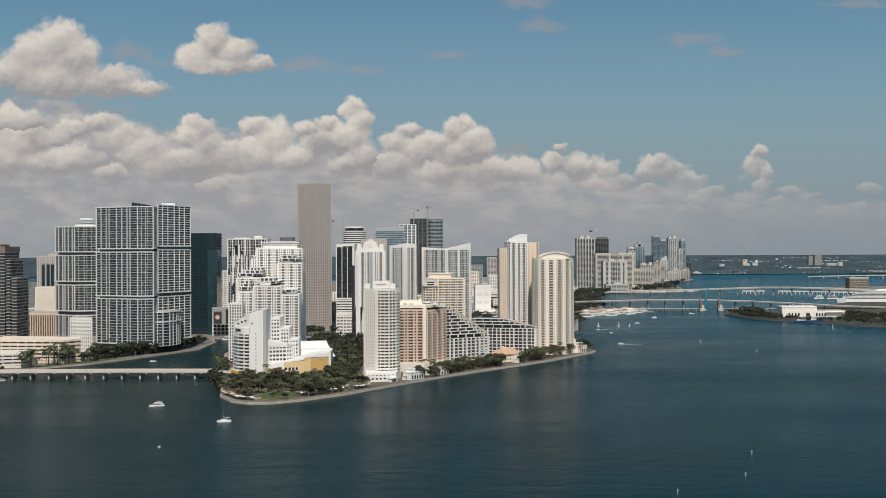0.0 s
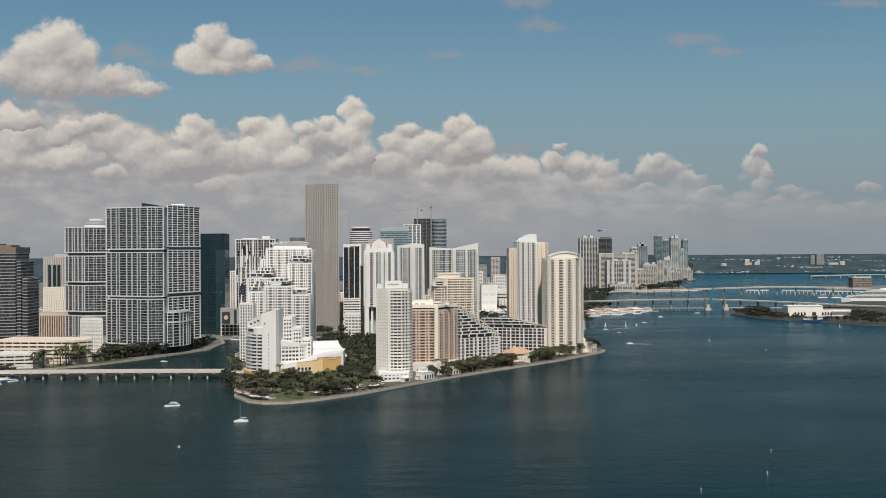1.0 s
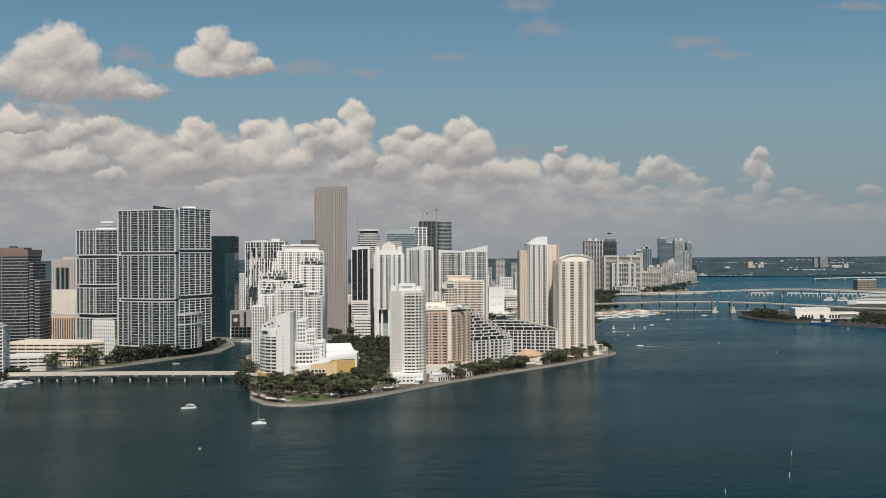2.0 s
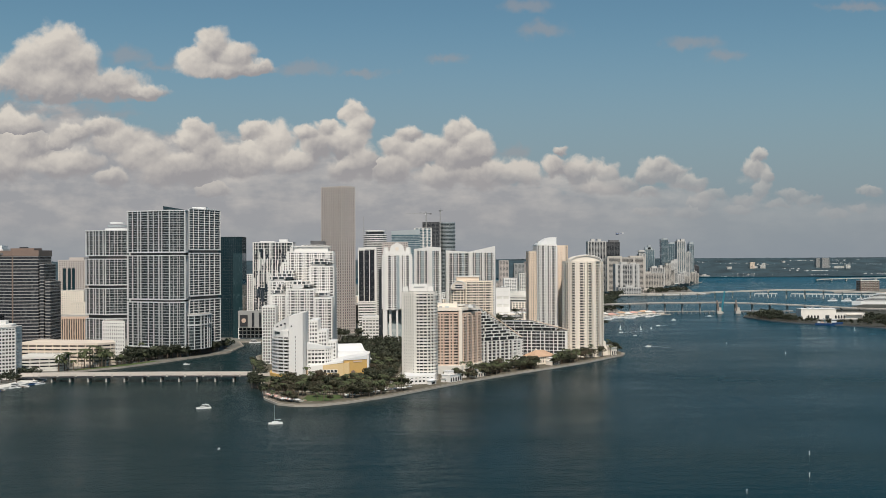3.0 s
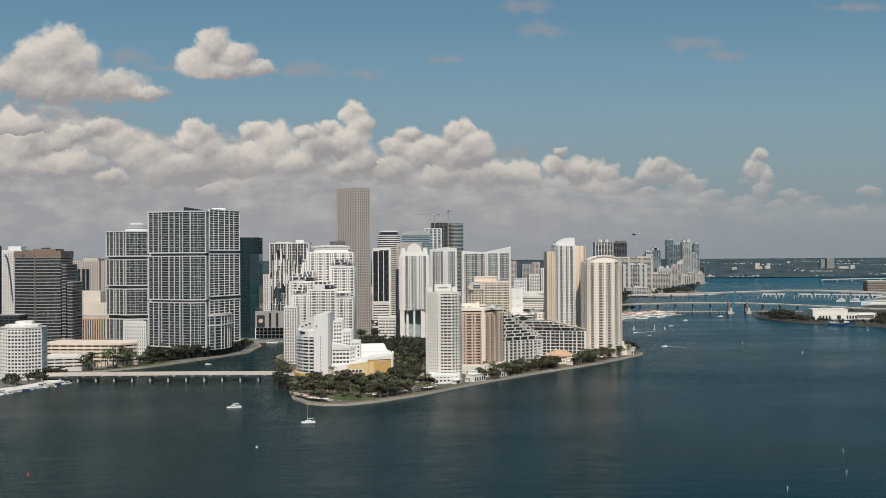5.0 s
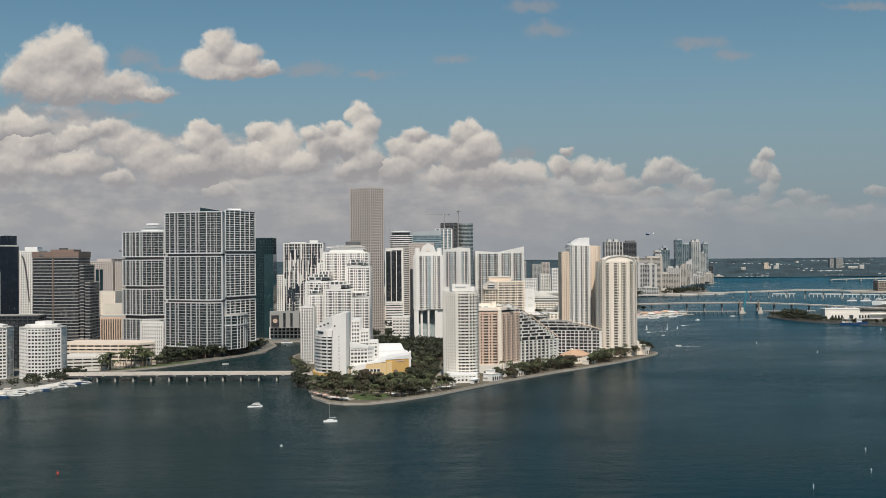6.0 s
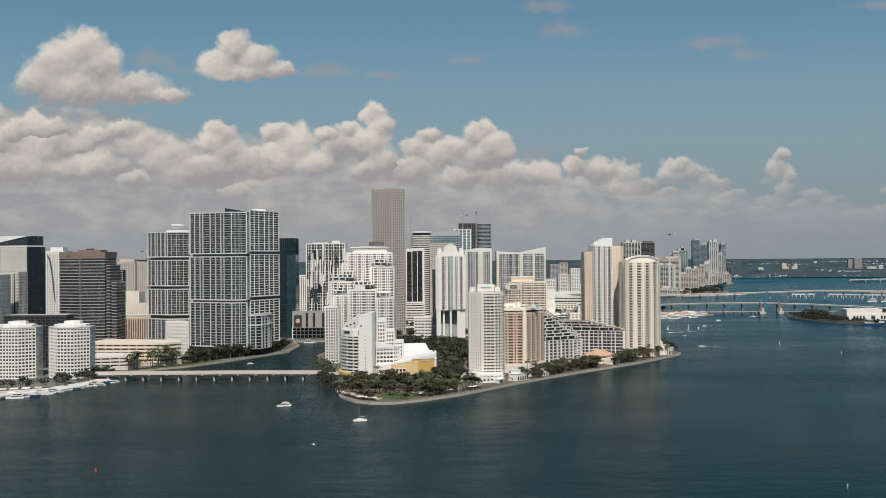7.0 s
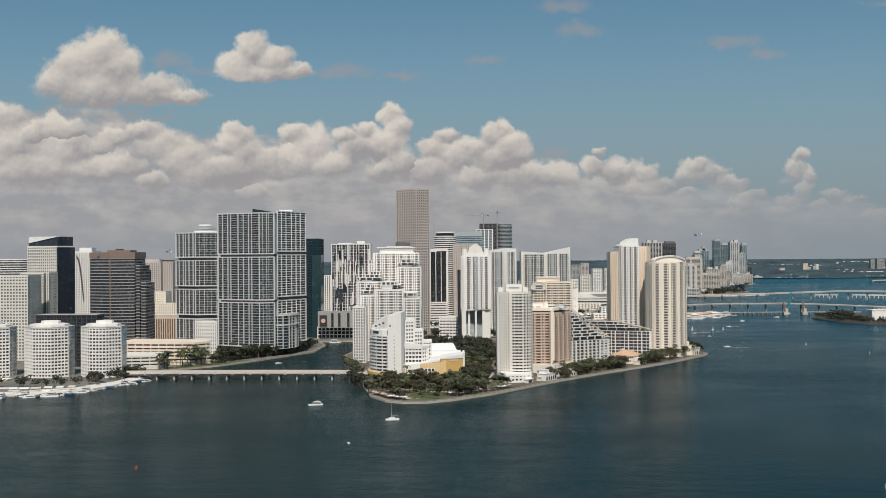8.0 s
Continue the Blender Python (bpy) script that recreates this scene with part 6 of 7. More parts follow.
land("marina_spit", MARINA, "narrow marina spit crowded with yachts", walk_width=0)
SPIT = [(500, 2790), (660, 2800), (760, 2830), (840, 2890), (780, 2930), (540, 2900)]
land("causeway_spit", SPIT, "pale landfill spit with parking beside the causeway", SAND, walk_width=0)


def parked_cars():
    """Rows of parked cars and trailered boats on the spit, too far off to tell apart."""
    g = random.Random(17)
    bm = bmesh.new()
    for row in range(5):
        for i in range(64):
            if g.random() < 0.3:
                continue
            x = 530 + 4.4 * i + g.random()
            y = 2812 + 12 * row + 0.13 * max(0, x - 660)
            w, d = 2.0 + g.random(), 4.4 + 2 * g.random()
            solid(bm, rect(x, y, x + w, y + d), GROUND, GROUND + 1.1)
            solid(bm, rect(x + 0.2, y + 0.9, x + w - 0.2, y + d - 1.0), GROUND + 1.1, GROUND + 1.7 + 0.8 * g.random())
    tagged(new("parked_cars", mesh_from("parked_cars", bm, HULL)), "rows of small pale parked cars and boats", "cars", kind="stuff")


parked_cars()
WATSON = [(1225, 2930), (1420, 2860), (1800, 2800), (1800, 3250), (1290, 3120)]
land("wooded_island", WATSON, "flat wooded island beyond the port", CITY, walk_width=0)
def terminal():
    root = thing("terminal", 711, 1752, GROUND, "long white port terminal with leaning arched openings", "building", rz=-3)
    part("wall", box(114, 28, 11), IVORY, root)
    part("upper_wall", box(62, 26, 7.5, -26, 0, 11), IVORY, root, "taller pale end block")
    part("roof", box(50, 26, 0.6, 31, 0, 11), ROOFGREY, root)
    part("upper_roof", box(60, 24, 0.5, -26, 0, 18.5), ROOFWHITE, root)
    part("cornice", box(63, 27, 0.7, -26, 0, 17.6), PALE, root)
    part("canopy", box(30, 5, 0.5, 36, -16.4, 8.4), PALE, root)
    # two groups of arched openings and one square bay between them
    for x in (-44, -38.5, -33, -27.5, 4, 9, 14, 19):
        bm = prism([(-1.5, -0.4), (1.5, -0.4), (1.5, 0.4), (-1.5, 0.4)], 0, 4.2)
        rod(bm, (0, -0.4, 4.2), (0, 0.4, 4.2), 1.5, 1.5, 14)
        part("arched_opening", bm, GLASSDARK, root, at=(x, -14.05, 1.6))
    part("square_bay", box(7, 0.8, 6, -11, -14.1, 1.4), GLASSBLUE, root)
    part("quay_apron", box(116, 14, 0.5, 0, -22, 0.1), GREYDECK, root)
    roof_units(root, -50, -8, -2, 8, 18.9, 6, 31)


terminal()
for i in range(7):
    x = 850 + i * 60
    tower("warehouse", "pale flat port warehouse", rect(x, 1720 + 20 * (i % 3), x + 46, 1760 + 20 * (i % 3)), 9 + 2 * (i % 3), 2, "building", group="port warehouses", skin=(PALE, CREAM, WHITE)[i % 3], band=2.2, bay=0, deep=0.6, roof=ROOFWHITE)
tower("apartment_tower", "cream apartment tower standing alone beyond the port", rect(1334, 2990, 1392, 3020), 33, 6, skin=PALE, ribs=BROWN, band=0.9, bay=9, pier=3.4, deep=2, glass=GLASSWARM, top=2.5)


def cruise_ship():
    root = thing("cruise_ship", 1096, 2230, 0, "white cruise ship with many decks moored at the quay", "ship", rz=-8)
    bow = [(-125, 0), (-108, -12), (110, -14), (128, -8), (128, 8), (110, 14), (-108, 12)]
    part("hull", prism(bow, -2, 9), HULL, root)
    for i in range(6):
        q = [(-100 + 7 * i, -11), (112 - 3 * i, -12), (116 - 3 * i, 0), (112 - 3 * i, 12), (-100 + 7 * i, 11), (-106 + 7 * i, 0)]
        part("deck_glazing", prism(grown(q, -1), 9 + i * 3, 12 + i * 3), GLASSDARK, root)
        part("deck", prism(q, 10.6 + i * 3, 12.05 + i * 3), HULL, root)
    part("funnel", prism(oval(58, 0, 16, 7, 12), 27, 42), HULLBLUE, root, "dark blue funnel")
    part("dome", prism(oval(-20, 0, 20, 8, 14), 27, 31), HULL, root)


cruise_ship()


def yacht(x, y, length, rz, label, mat=None, decks=2, group="moored yachts"):
    root = thing("motor_yacht", x, y, 0, label, "boat", group, rz)
    s = length / 20
    hull = [(-10 * s, -2.4 * s), (5 * s, -2.6 * s), (10 * s, 0), (5 * s, 2.6 * s), (-10 * s, 2.4 * s)]
    part("hull", prism(grown(hull, 0.2), -0.6, 2.0 * s), mat or HULL, root)
    for i in range(decks):
        q = [(-8 * s + i * s, -2 * s), (3 * s - 2 * i * s, -2 * s), (5 * s - 2 * i * s, 0), (3 * s - 2 * i * s, 2 * s), (-8 * s + i * s, 2 * s)]
        part("cabin_window", prism(grown(q, -0.25 * s), (2 + 1.9 * i) * s, (3.6 + 1.9 * i) * s), GLASSDARK, root)
        part("cabin_roof", prism(q, (3.1 + 1.9 * i) * s, (3.9 + 1.9 * i) * s), HULL, root)
    part("mast", rod(bmesh.new(), (-2 * s, 0, (2 + 1.9 * decks) * s), (-3 * s, 0, (5 + 1.9 * decks) * s), 0.15 * s, 0.08 * s, 5), HULL, root)
    return root


def supply_ship(x, y, rz):
    """A low working deck with a raised bow, a white bridge house and a mast."""
    root = thing("supply_ship", x, y, 0, "dark blue supply ship with white bridge house at the quay", "ship", rz=rz)
    part("hull", prism([(-21, -4.4), (12, -4.6), (18, -3), (22, 0), (18, 3), (12, 4.6), (-21, 4.4)], -1.5, 3.0), HULLBLUE, root)
    part("forecastle", slope([(6, -4.6), (12, -4.6), (18, -3), (22.6, 0), (18, 3), (12, 4.6), (6, 4.6)], (3.0,) * 7, (4.6, 5.0, 5.6, 6.2, 5.6, 5.0, 4.6)), HULLBLUE, root)
    part("bridge_house", prism(rect(5, -3.6, 12, 3.6), 4.4, 8.0), HULL, root, "white bridge house")
    part("bridge_window", prism(rect(5.4, -3.7, 12.3, 3.7), 8.0, 9.2), GLASSDARK, root)
    part("wheelhouse_roof", prism(rect(4.8, -3.9, 12.6, 3.9), 9.2, 9.8), HULL, root)
    part("mast", rod(bmesh.new(), (7, 0, 9.8), (6.5, 0, 17), 0.35, 0.15, 6), HULL, root)
    part("deck_crane", rod(bmesh.new(), (-6, 2, 3.0), (-9, 2, 11), 0.5, 0.3, 6), BLUEPAINT, root, "teal deck crane")
    for i in range(3):
        part("deck_cargo", box(4.2, 2.6, 2.4, -16 + 5.2 * i, 0.8 * (i % 2), 3.0), (PALE, TAN, GREY)[i], root)


def sailboat(x, y, length, rz, label, sail=False):
    root = thing("sailboat", x, y, 0, label, "boat", "boats on the bay", rz)
    s = length / 10
    part("hull", prism([(-5 * s, -1.2 * s), (1 * s, -1.6 * s), (5 * s, 0), (1 * s, 1.6 * s), (-5 * s, 1.2 * s)], -0.4, 1.3 * s), HULL, root)
    part("cabin", prism([(-2 * s, -0.9 * s), (1.5 * s, -0.9 * s), (2.4 * s, 0), (1.5 * s, 0.9 * s), (-2 * s, 0.9 * s)], 1.3 * s, 2.0 * s), HULL, root)
    part("mast", rod(bmesh.new(), (0.6 * s, 0, 1.3 * s), (0.6 * s, 0, 14 * s), 0.10 * s, 0.06 * s, 6), STEEL, root)
    part("boom", rod(bmesh.new(), (0.6 * s, 0, 3 * s), (-4 * s, 0, 3 * s), 0.16 * s, 0.12 * s, 6), HULL, root)
    if sail:
        part("mainsail", solid(bmesh.new(), [(0.5 * s, -0.05), (0.5 * s, 0.05), (-4 * s, 0.15), (-4 * s, -0.15)], 3.1 * s, 3.1 * s, (13 * s, 13 * s, 3.4 * s, 3.4 * s)), HULL, root, "white triangular sail")
    return root


yacht(-202, 793, 11, 200, "white motor cruiser on the bay near the bridge", decks=2, group="boats on the bay")
sailboat(-135, 717, 10, 195, "white sailboat with bare mast off the island tip")
yacht(-158, 628, 3.4, 100, "small white skiff on open water", decks=1, group="boats on the bay")
yacht(-288, 1112, 7, 20, "small white launch on the river mouth", decks=1, group="boats on the bay")
sailboat(294, 1569, 5.4, 30, "white sailboat under sail", True)
sailboat(326, 1566, 7.0, 60, "white sailboat under sail", True)
sailboat(345, 1576, 3.4, 20, "white sailboat under sail", True)
sailboat(433, 1771, 9.0, 10, "white sailboat with tall bare mast by the bridge")
yacht(530, 1875, 10, 14, "white motorboat under way", decks=1, group="boats on the bay")
yacht(372, 1640, 7, 20, "white motorboat under way", decks=1, group="boats on the bay")
yacht(290, 1449, 5, 150, "white motorboat under way", decks=1, group="boats on the bay")
yacht(269, 1280, 7, 160, "white motorboat under way", decks=1, group="boats on the bay")
yacht(282, 1508, 6, 200, "white motorboat under way", decks=1, group="boats on the bay")
sailboat(380, 1305, 2.8, 90, "tiny white sailboat far out", True)
sailboat(410, 1177, 2.3, 70, "tiny white sailboat far out", True)
sailboat(645, 1511, 4.6, 90, "small white sailboat off the port", True)


def wake(x, y, length, rz):
    bm = bmesh.new()
    rng = random.Random(int(x))
    for s in (-1, 1):
        for i in range(10):
            a, b = i / 10, (i + 1) / 10
            w = 0.5 + 1.2 * (1 - a)
            y0 = s * (0.4 + 3 * a)
            v = [bm.verts.new((-length * a, y0 - w / 2, 0.06)), bm.verts.new((-length * b, y0 + s * 0.3 - w / 2 * rng.random(), 0.06)), bm.verts.new((-length * b, y0 + s * 0.3 + w / 2, 0.06)), bm.verts.new((-length * a, y0 + w / 2, 0.06))]
            bm.faces.new(v)
    ob = new("wake", mesh_from("wake", bm, HULL))
    ob.location, ob.rotation_euler = (x, y, 0), (0, 0, radians(rz))
    tagged(ob, "white foam wake trailing on dark water", "wake", kind="stuff")


wake(278, 1507, 60, 208)
wake(264, 1282, 34, 150)
wake(366, 1638, 24, 200)
wake(520, 1873, 26, 194)
for i, (x, y) in enumerate(((200, 588), (177, 531), (131, 496))):
    r = thing("channel_marker", x, y, 0, "thin pale channel marker pole", "marker", "channel markers")
    part("pole", rod(bmesh.new(), (0, 0, -2), (0, 0, 2.6), 0.12, 0.1, 6), HULL, r)
    part("board", box(0.5, 0.06, 0.5, 0, -0.12, 1.9), HULL, r)
r = thing("buoy", -272, 553, 0, "small red buoy with thin pole", "buoy")
part("float", rod(bmesh.new(), (0, 0, -0.4), (0, 0, 1.3), 0.7, 0.5, 10), REDPAINT, r)
part("pole", rod(bmesh.new(), (0, 0, 1.3), (0, 0, 2.4), 0.1, 0.08, 6), REDPAINT, r)
r0 = yacht(318, 1806, 20, 200, "large white yacht at the marina spit", decks=2)
for i in range(2):
    copy_thing(r0, pose(368 + 44 * i, 1836 + 27 * i + (i % 3) * 5, 0, 0, 0, 190 + 25 * (i % 2)))
r0 = yacht(322, 1822, 18, 160, "small white yacht at the marina spit", decks=1)
for i in range(9):
    copy_thing(r0, pose(326 + 14 * i, 1826 + 11 * i + (i % 2) * 6, 0, 0, 0, 150 + 35 * (i % 3)))
MOORED = [yacht(-478, 860, 15, 175, "white motor yacht moored at the west quay", decks=2), yacht(-470, 851, 10, 168, "small white motorboat moored at the west quay", decks=1),
          yacht(-444, 862, 12, 190, "dark hulled motorboat moored at the west quay", HULLBLUE, 1)]
r0 = MOORED[0]
for i in range(20):
    t = i / 19
    x, y = (-468 + 44 * t * 2, 850 + 22 * t * t * 4) if i < 10 else (-424 + 32 * (i - 10) / 9, 882 + 72 * (i - 10) / 9)
    copy_thing(MOORED[(0, 1, 1, 2, 1)[i % 5]], pose(x + 2 * (i % 2), y - 5 * (i % 3) + 4, 0, 0, 0, 165 + 24 * (i % 4)))
for i in range(8):
    copy_thing(MOORED[(1, 0, 1)[i % 3]], pose(-560 + 11 * i, 846 + 2 * (i % 2), 0, 0, 0, 85 + 10 * (i % 3)))


def dock(x, y, length, rz):
    root = thing("dock", x, y, 0, "narrow pale boat dock on piles", "dock", "boat docks", rz)
    part("deck", box(length, 1.8, 0.3, 0, 0, 0.9), SAND, root)
    me = mesh_from("pile", rod(bmesh.new(), (0, 0, -3), (0, 0, 1.9), 0.2, 0.2, 6), BARK)
    for i in range(5):
        part("pile", me, None, root, at=(-length / 2 + length * i / 4, 1.05, 0))


for x, y, length, rz in ((-470, 853, 20, 80), (-452, 856, 20, 85), (-436, 868, 18, 100), (-420, 884, 18, 120), (-408, 908, 18, 130), (-398, 930, 18, 140)):
    dock(x, y, length, rz)
copy_thing(r0, pose(-255, 1380, 0, 0, 0, 0))
supply_ship(655, 1628, -38)
r0 = yacht(1004, 2428, 27, 200, "large white yacht moored behind the port", decks=2)
copy_thing(r0, pose(1034, 2416, 0, 0, 0, 190))
copy_thing(r0, pose(1052, 2390, 0, 0, 0, 205))

# ---- trees ----
def leaf_clump(bm, rng, c, r, n, size):
    for _ in range(n):
        d = Vector((rng.gauss(0, 1), rng.gauss(0, 1), rng.gauss(0, 1))).normalized()
        p = Vector(c) + Vector((d.x * r, d.y * r, d.z * r * 0.75)) * (0.55 + 0.5 * rng.random())
        u = Vector((rng.gauss(0, 1), rng.gauss(0, 1), rng.gauss(0, 0.6))).normalized()
        w = u.cross(d)
        if w.length < 0.1:
            continue
        w.normalize()
        s = size * (0.6 + 0.8 * rng.random())
        bm.faces.new([bm.verts.new(p + u * s), bm.verts.new(p + w * s * 0.6), bm.verts.new(p - u * s), bm.verts.new(p - w * s * 0.6)])


def broadleaf(seed, height, spread):
    rng = random.Random(seed)
    root = thing("tree", 0, 0, -100, "dark green broadleaf tree with uneven crown", "tree", "shade trees")
    bm = bmesh.new()
    rod(bm, (0, 0, -0.4), (0.1, 0, height * 0.4), 0.38, 0.24, 7)
    tips = []
    for i in range(6):
        a = 2 * math.pi * i / 6 + rng.random()
        tip = (spread * (0.35 + 0.35 * rng.random()) * math.cos(a), spread * (0.35 + 0.35 * rng.random()) * math.sin(a), height * (0.55 + 0.3 * rng.random()))
        rod(bm, (0.1, 0, height * 0.36), tip, 0.18, 0.06, 5)
        tips.append(tip)
    part("trunk", bm, BARK, root)
    bm = bmesh.new()
    for t in tips + [(0, 0, height * 0.82), (spread * 0.2, -spread * 0.2, height * 0.7), (-spread * 0.25, spread * 0.1, height * 0.75)]:
        leaf_clump(bm, rng, t, spread * (0.30 + 0.16 * rng.random()), 62, 0.62)
    part("crown", bm, LEAF, root)
    return root


def palm(seed, height):
    rng = random.Random(seed)
    root = thing("palm_tree", 0, 0, -100, "slender palm tree with drooping fronds", "palm", "palms")
    bm = bmesh.new()
    rod(bm, (0, 0, -0.4), (0.25, 0.1, height * 0.5), 0.26, 0.2, 6)
    rod(bm, (0.25, 0.1, height * 0.5), (0.4, 0.1, height), 0.2, 0.16, 6)
    part("trunk", bm, BARK, root)
    bm = bmesh.new()
    for i in range(15):
        a = 2 * math.pi * i / 15 + rng.random() * 0.4
        lift, length = 0.1 + 0.8 * rng.random(), 2.6 + rng.random()
        last = None
        for s in range(5):
            t = s / 4
            p = Vector((0.4 + math.cos(a) * length * t, 0.1 + math.sin(a) * length * t, height + length * (lift * t - 0.95 * t * t)))
            w = 0.55 * math.sin(math.pi * (0.12 + 0.86 * t)) * Vector((-math.sin(a), math.cos(a), 0))
            row = [bm.verts.new(p + w - Vector((0, 0, 0.2))), bm.verts.new(p), bm.verts.new(p - w - Vector((0, 0, 0.2)))]
            if last:
                bm.faces.new((last[0], last[1], row[1], row[0]))
                bm.faces.new((last[1], last[2], row[2], row[1]))
            last = row
    part("fronds", bm, PALM, root)
    return root


def inside(poly, x, y):
    hit = False
    for i in range(len(poly)):
        (x0, y0), (x1, y1) = poly[i - 1], poly[i]
        if (y0 > y) != (y1 > y) and x < (x1 - x0) * (y - y0) / (y1 - y0) + x0:
            hit = not hit
    return hit


OAKS = [broadleaf(s, h, w) for s, h, w in ((1, 10, 5.2), (2, 8, 4.6), (3, 12, 6.0), (4, 7, 4.0))]
PALMS = [palm(s, h) for s, h in ((21, 9), (22, 11.5), (23, 7.5))]
rng = random.Random(3)
LEFT = {False: 300, True: 300}
REST = (bmesh.new(), bmesh.new())


def scatter(poly, count, palms=0.3, avoid=(), grow=1.0):
    xs, ys = [p[0] for p in poly], [p[1] for p in poly]
    done = tries = 0
    while done < count and tries < count * 20:
        tries += 1
        x, y = min(xs) + rng.random() * (max(xs) - min(xs)), min(ys) + rng.random() * (max(ys) - min(ys))
        if not inside(poly, x, y) or any(inside(a, x, y) for a in avoid):
            continue
        is_palm = rng.random() < palms
        kind = rng.choice(PALMS if is_palm else OAKS)
        s = grow * (0.8 + 0.45 * rng.random())
        done += 1
        if LEFT[is_palm] <= 0:
            h = 9 * s
            rod(REST[0], (x, y, GROUND - 0.3), (x, y, GROUND + h * 0.5), 0.35 * s, 0.2 * s, 5)
            for q in range(5):
                leaf_clump(REST[1], rng, (x + rng.gauss(0, 1.9) * s, y + rng.gauss(0, 1.9) * s, GROUND + h * (0.5 + 0.35 * rng.random())), 2.6 * s, 16, 1.0 * s)
            continue
        LEFT[is_palm] -= 1
        ob = copy_thing(kind, pose(x, y, GROUND - 0.05, 0, 0, rng.random() * 360))
        ob.scale = (s, s, s * (0.9 + 0.2 * rng.random()))


LAWN = [(-128, 814), (-108, 812), (-94, 828), (-98, 848), (-126, 846)]
ob = tagged(new("lawn", mesh_from("lawn", prism(LAWN, GROUND - 0.5, GROUND + 0.05), GRASS)), "green mown lawn in the waterfront park", kind="structure")
HOTEL = [(-180, 922), (-130, 918), (-84, 934), (-78, 985), (-98, 1020), (-178, 995)]
HALLS = [(-130, 980), (-78, 980), (-78, 1045), (-130, 1045)]
SHORE_TOWER = [(-56, 884), (-8, 900), (-6, 960), (-56, 960)]
TAN_CONDO = [(-26, 978), (12, 982), (40, 1020), (16, 1046), (-26, 1030)]
TERRACES = [(16, 1024), (86, 1062), (76, 1100), (4, 1060)]
ROUND = [(128, 1118), (150, 1122), (186, 1160), (186, 1190), (124, 1190)]
CLUB = [(84, 1082), (112, 1098), (100, 1118), (78, 1102)]
BUILT = (HOTEL, HALLS, SHORE_TOWER, TAN_CONDO, TERRACES, ROUND, CLUB)
scatter([(-408, 1030), (-384, 1046), (-360, 1080), (-372, 1086), (-404, 1042)], 26, 1.0, (), 1.6)
scatter([(-166, 840), (-148, 812), (-132, 803), (-132, 850), (-128, 906), (-166, 908)], 64, 0.4, BUILT, 0.85)
scatter([(-150, 882), (-80, 880), (-72, 925), (-100, 920), (-130, 914), (-158, 910)], 44, 0.3, BUILT, 1.1)
scatter([(-130, 806), (-100, 812), (-92, 850), (-130, 850)], 12, 0.5, (), 0.9)
scatter([(-132, 850), (-92, 848), (-62, 856), (-60, 905), (-90, 900), (-130, 902)], 56, 0.3, BUILT, 0.9)
scatter([(-92, 816), (-56, 850), (-40, 874), (-58, 884), (-96, 836)], 40, 0.6, BUILT)
scatter([(-22, 892), (18, 946), (70, 1018), (62, 1024), (8, 962), (-18, 915)], 40, 0.4, BUILT)
scatter([(20, 944), (74, 1010), (90, 1032), (76, 1044), (56, 1026), (26, 975)], 80, 0.45, BUILT, 0.9)
scatter([(76, 1010), (96, 1030), (88, 1050), (72, 1036)], 24, 0.5, BUILT)
scatter([(112, 1050), (140, 1082), (132, 1104), (116, 1078)], 36, 0.6, BUILT)
scatter([(112, 1052), (150, 1094), (184, 1138), (206, 1168), (196, 1178), (168, 1160), (128, 1110), (120, 1080)], 70, 0.75, BUILT)
scatter([(190, 1162), (209, 1170), (212, 1200), (196, 1212), (186, 1180)], 16, 0.2, BUILT)
scatter([(-80, 912), (-56, 900), (-54, 1060), (-82, 1060)], 110, 0.12, BUILT, 1.15)
scatter([(-182, 900), (-172, 900), (-182, 980), (-204, 1080), (-212, 1080), (-192, 990)], 40, 0.2, BUILT)
scatter([(-358, 1086), (-334, 1126), (-274, 1266), (-268, 1300), (-284, 1300), (-318, 1196), (-344, 1142), (-366, 1108)], 90, 0.15)
scatter([(-352, 1112), (-338, 1128), (-312, 1162), (-276, 1240), (-284, 1250), (-318, 1176), (-346, 1160), (-356, 1140)], 90, 0.05, (), 1.45)
scatter([(-540, 875), (-440, 888), (-406, 945), (-404, 1010), (-440, 1020), (-440, 905), (-540, 905)], 60, 0.6)
scatter([(-52, 960), (-28, 962), (-26, 1030), (60, 1110), (90, 1120), (60, 1260), (-120, 1330), (-120, 1060)], 150, 0.15, BUILT, 1.1)
scatter([(592, 1850), (592, 1780), (604, 1730), (624, 1690), (644, 1664), (652, 1680), (640, 1740), (640, 1860)], 110, 0.1, (), 0.9)
scatter([(600, 1800), (612, 1760), (628, 1750), (624, 1810)], 14, 0.0, (), 1.6)
scatter([(560, 2780), (700, 2890), (830, 3030), (800, 3070), (600, 2930)], 130, 0.3, (), 1.5)
scatter([(583, 1815), (595, 1726), (616, 1682), (646, 1646), (684, 1596), (700, 1600), (650, 1680), (606, 1790)], 60, 0.1, (), 0.8)
scatter([(720, 1640), (790, 1600), (800, 1700), (770, 1740)], 50, 0.2, (), 1.3)
scatter([(300, 1830), (390, 1960), (430, 2300), (560, 2780), (420, 2760), (300, 2300)], 200, 0.1, (), 1.6)
scatter([(-440, 1460), (60, 1460), (260, 2400), (300, 2800), (-300, 2800)], 200, 0.1, (), 1.5)
scatter([(100, 1500), (280, 1600), (330, 2000), (330, 2400), (150, 2300)], 220, 0.1, (), 1.4)
scatter([(-125, 1065), (-60, 1065), (-30, 1150), (-40, 1320), (-130, 1330)], 220, 0.12, BUILT, 1.2)
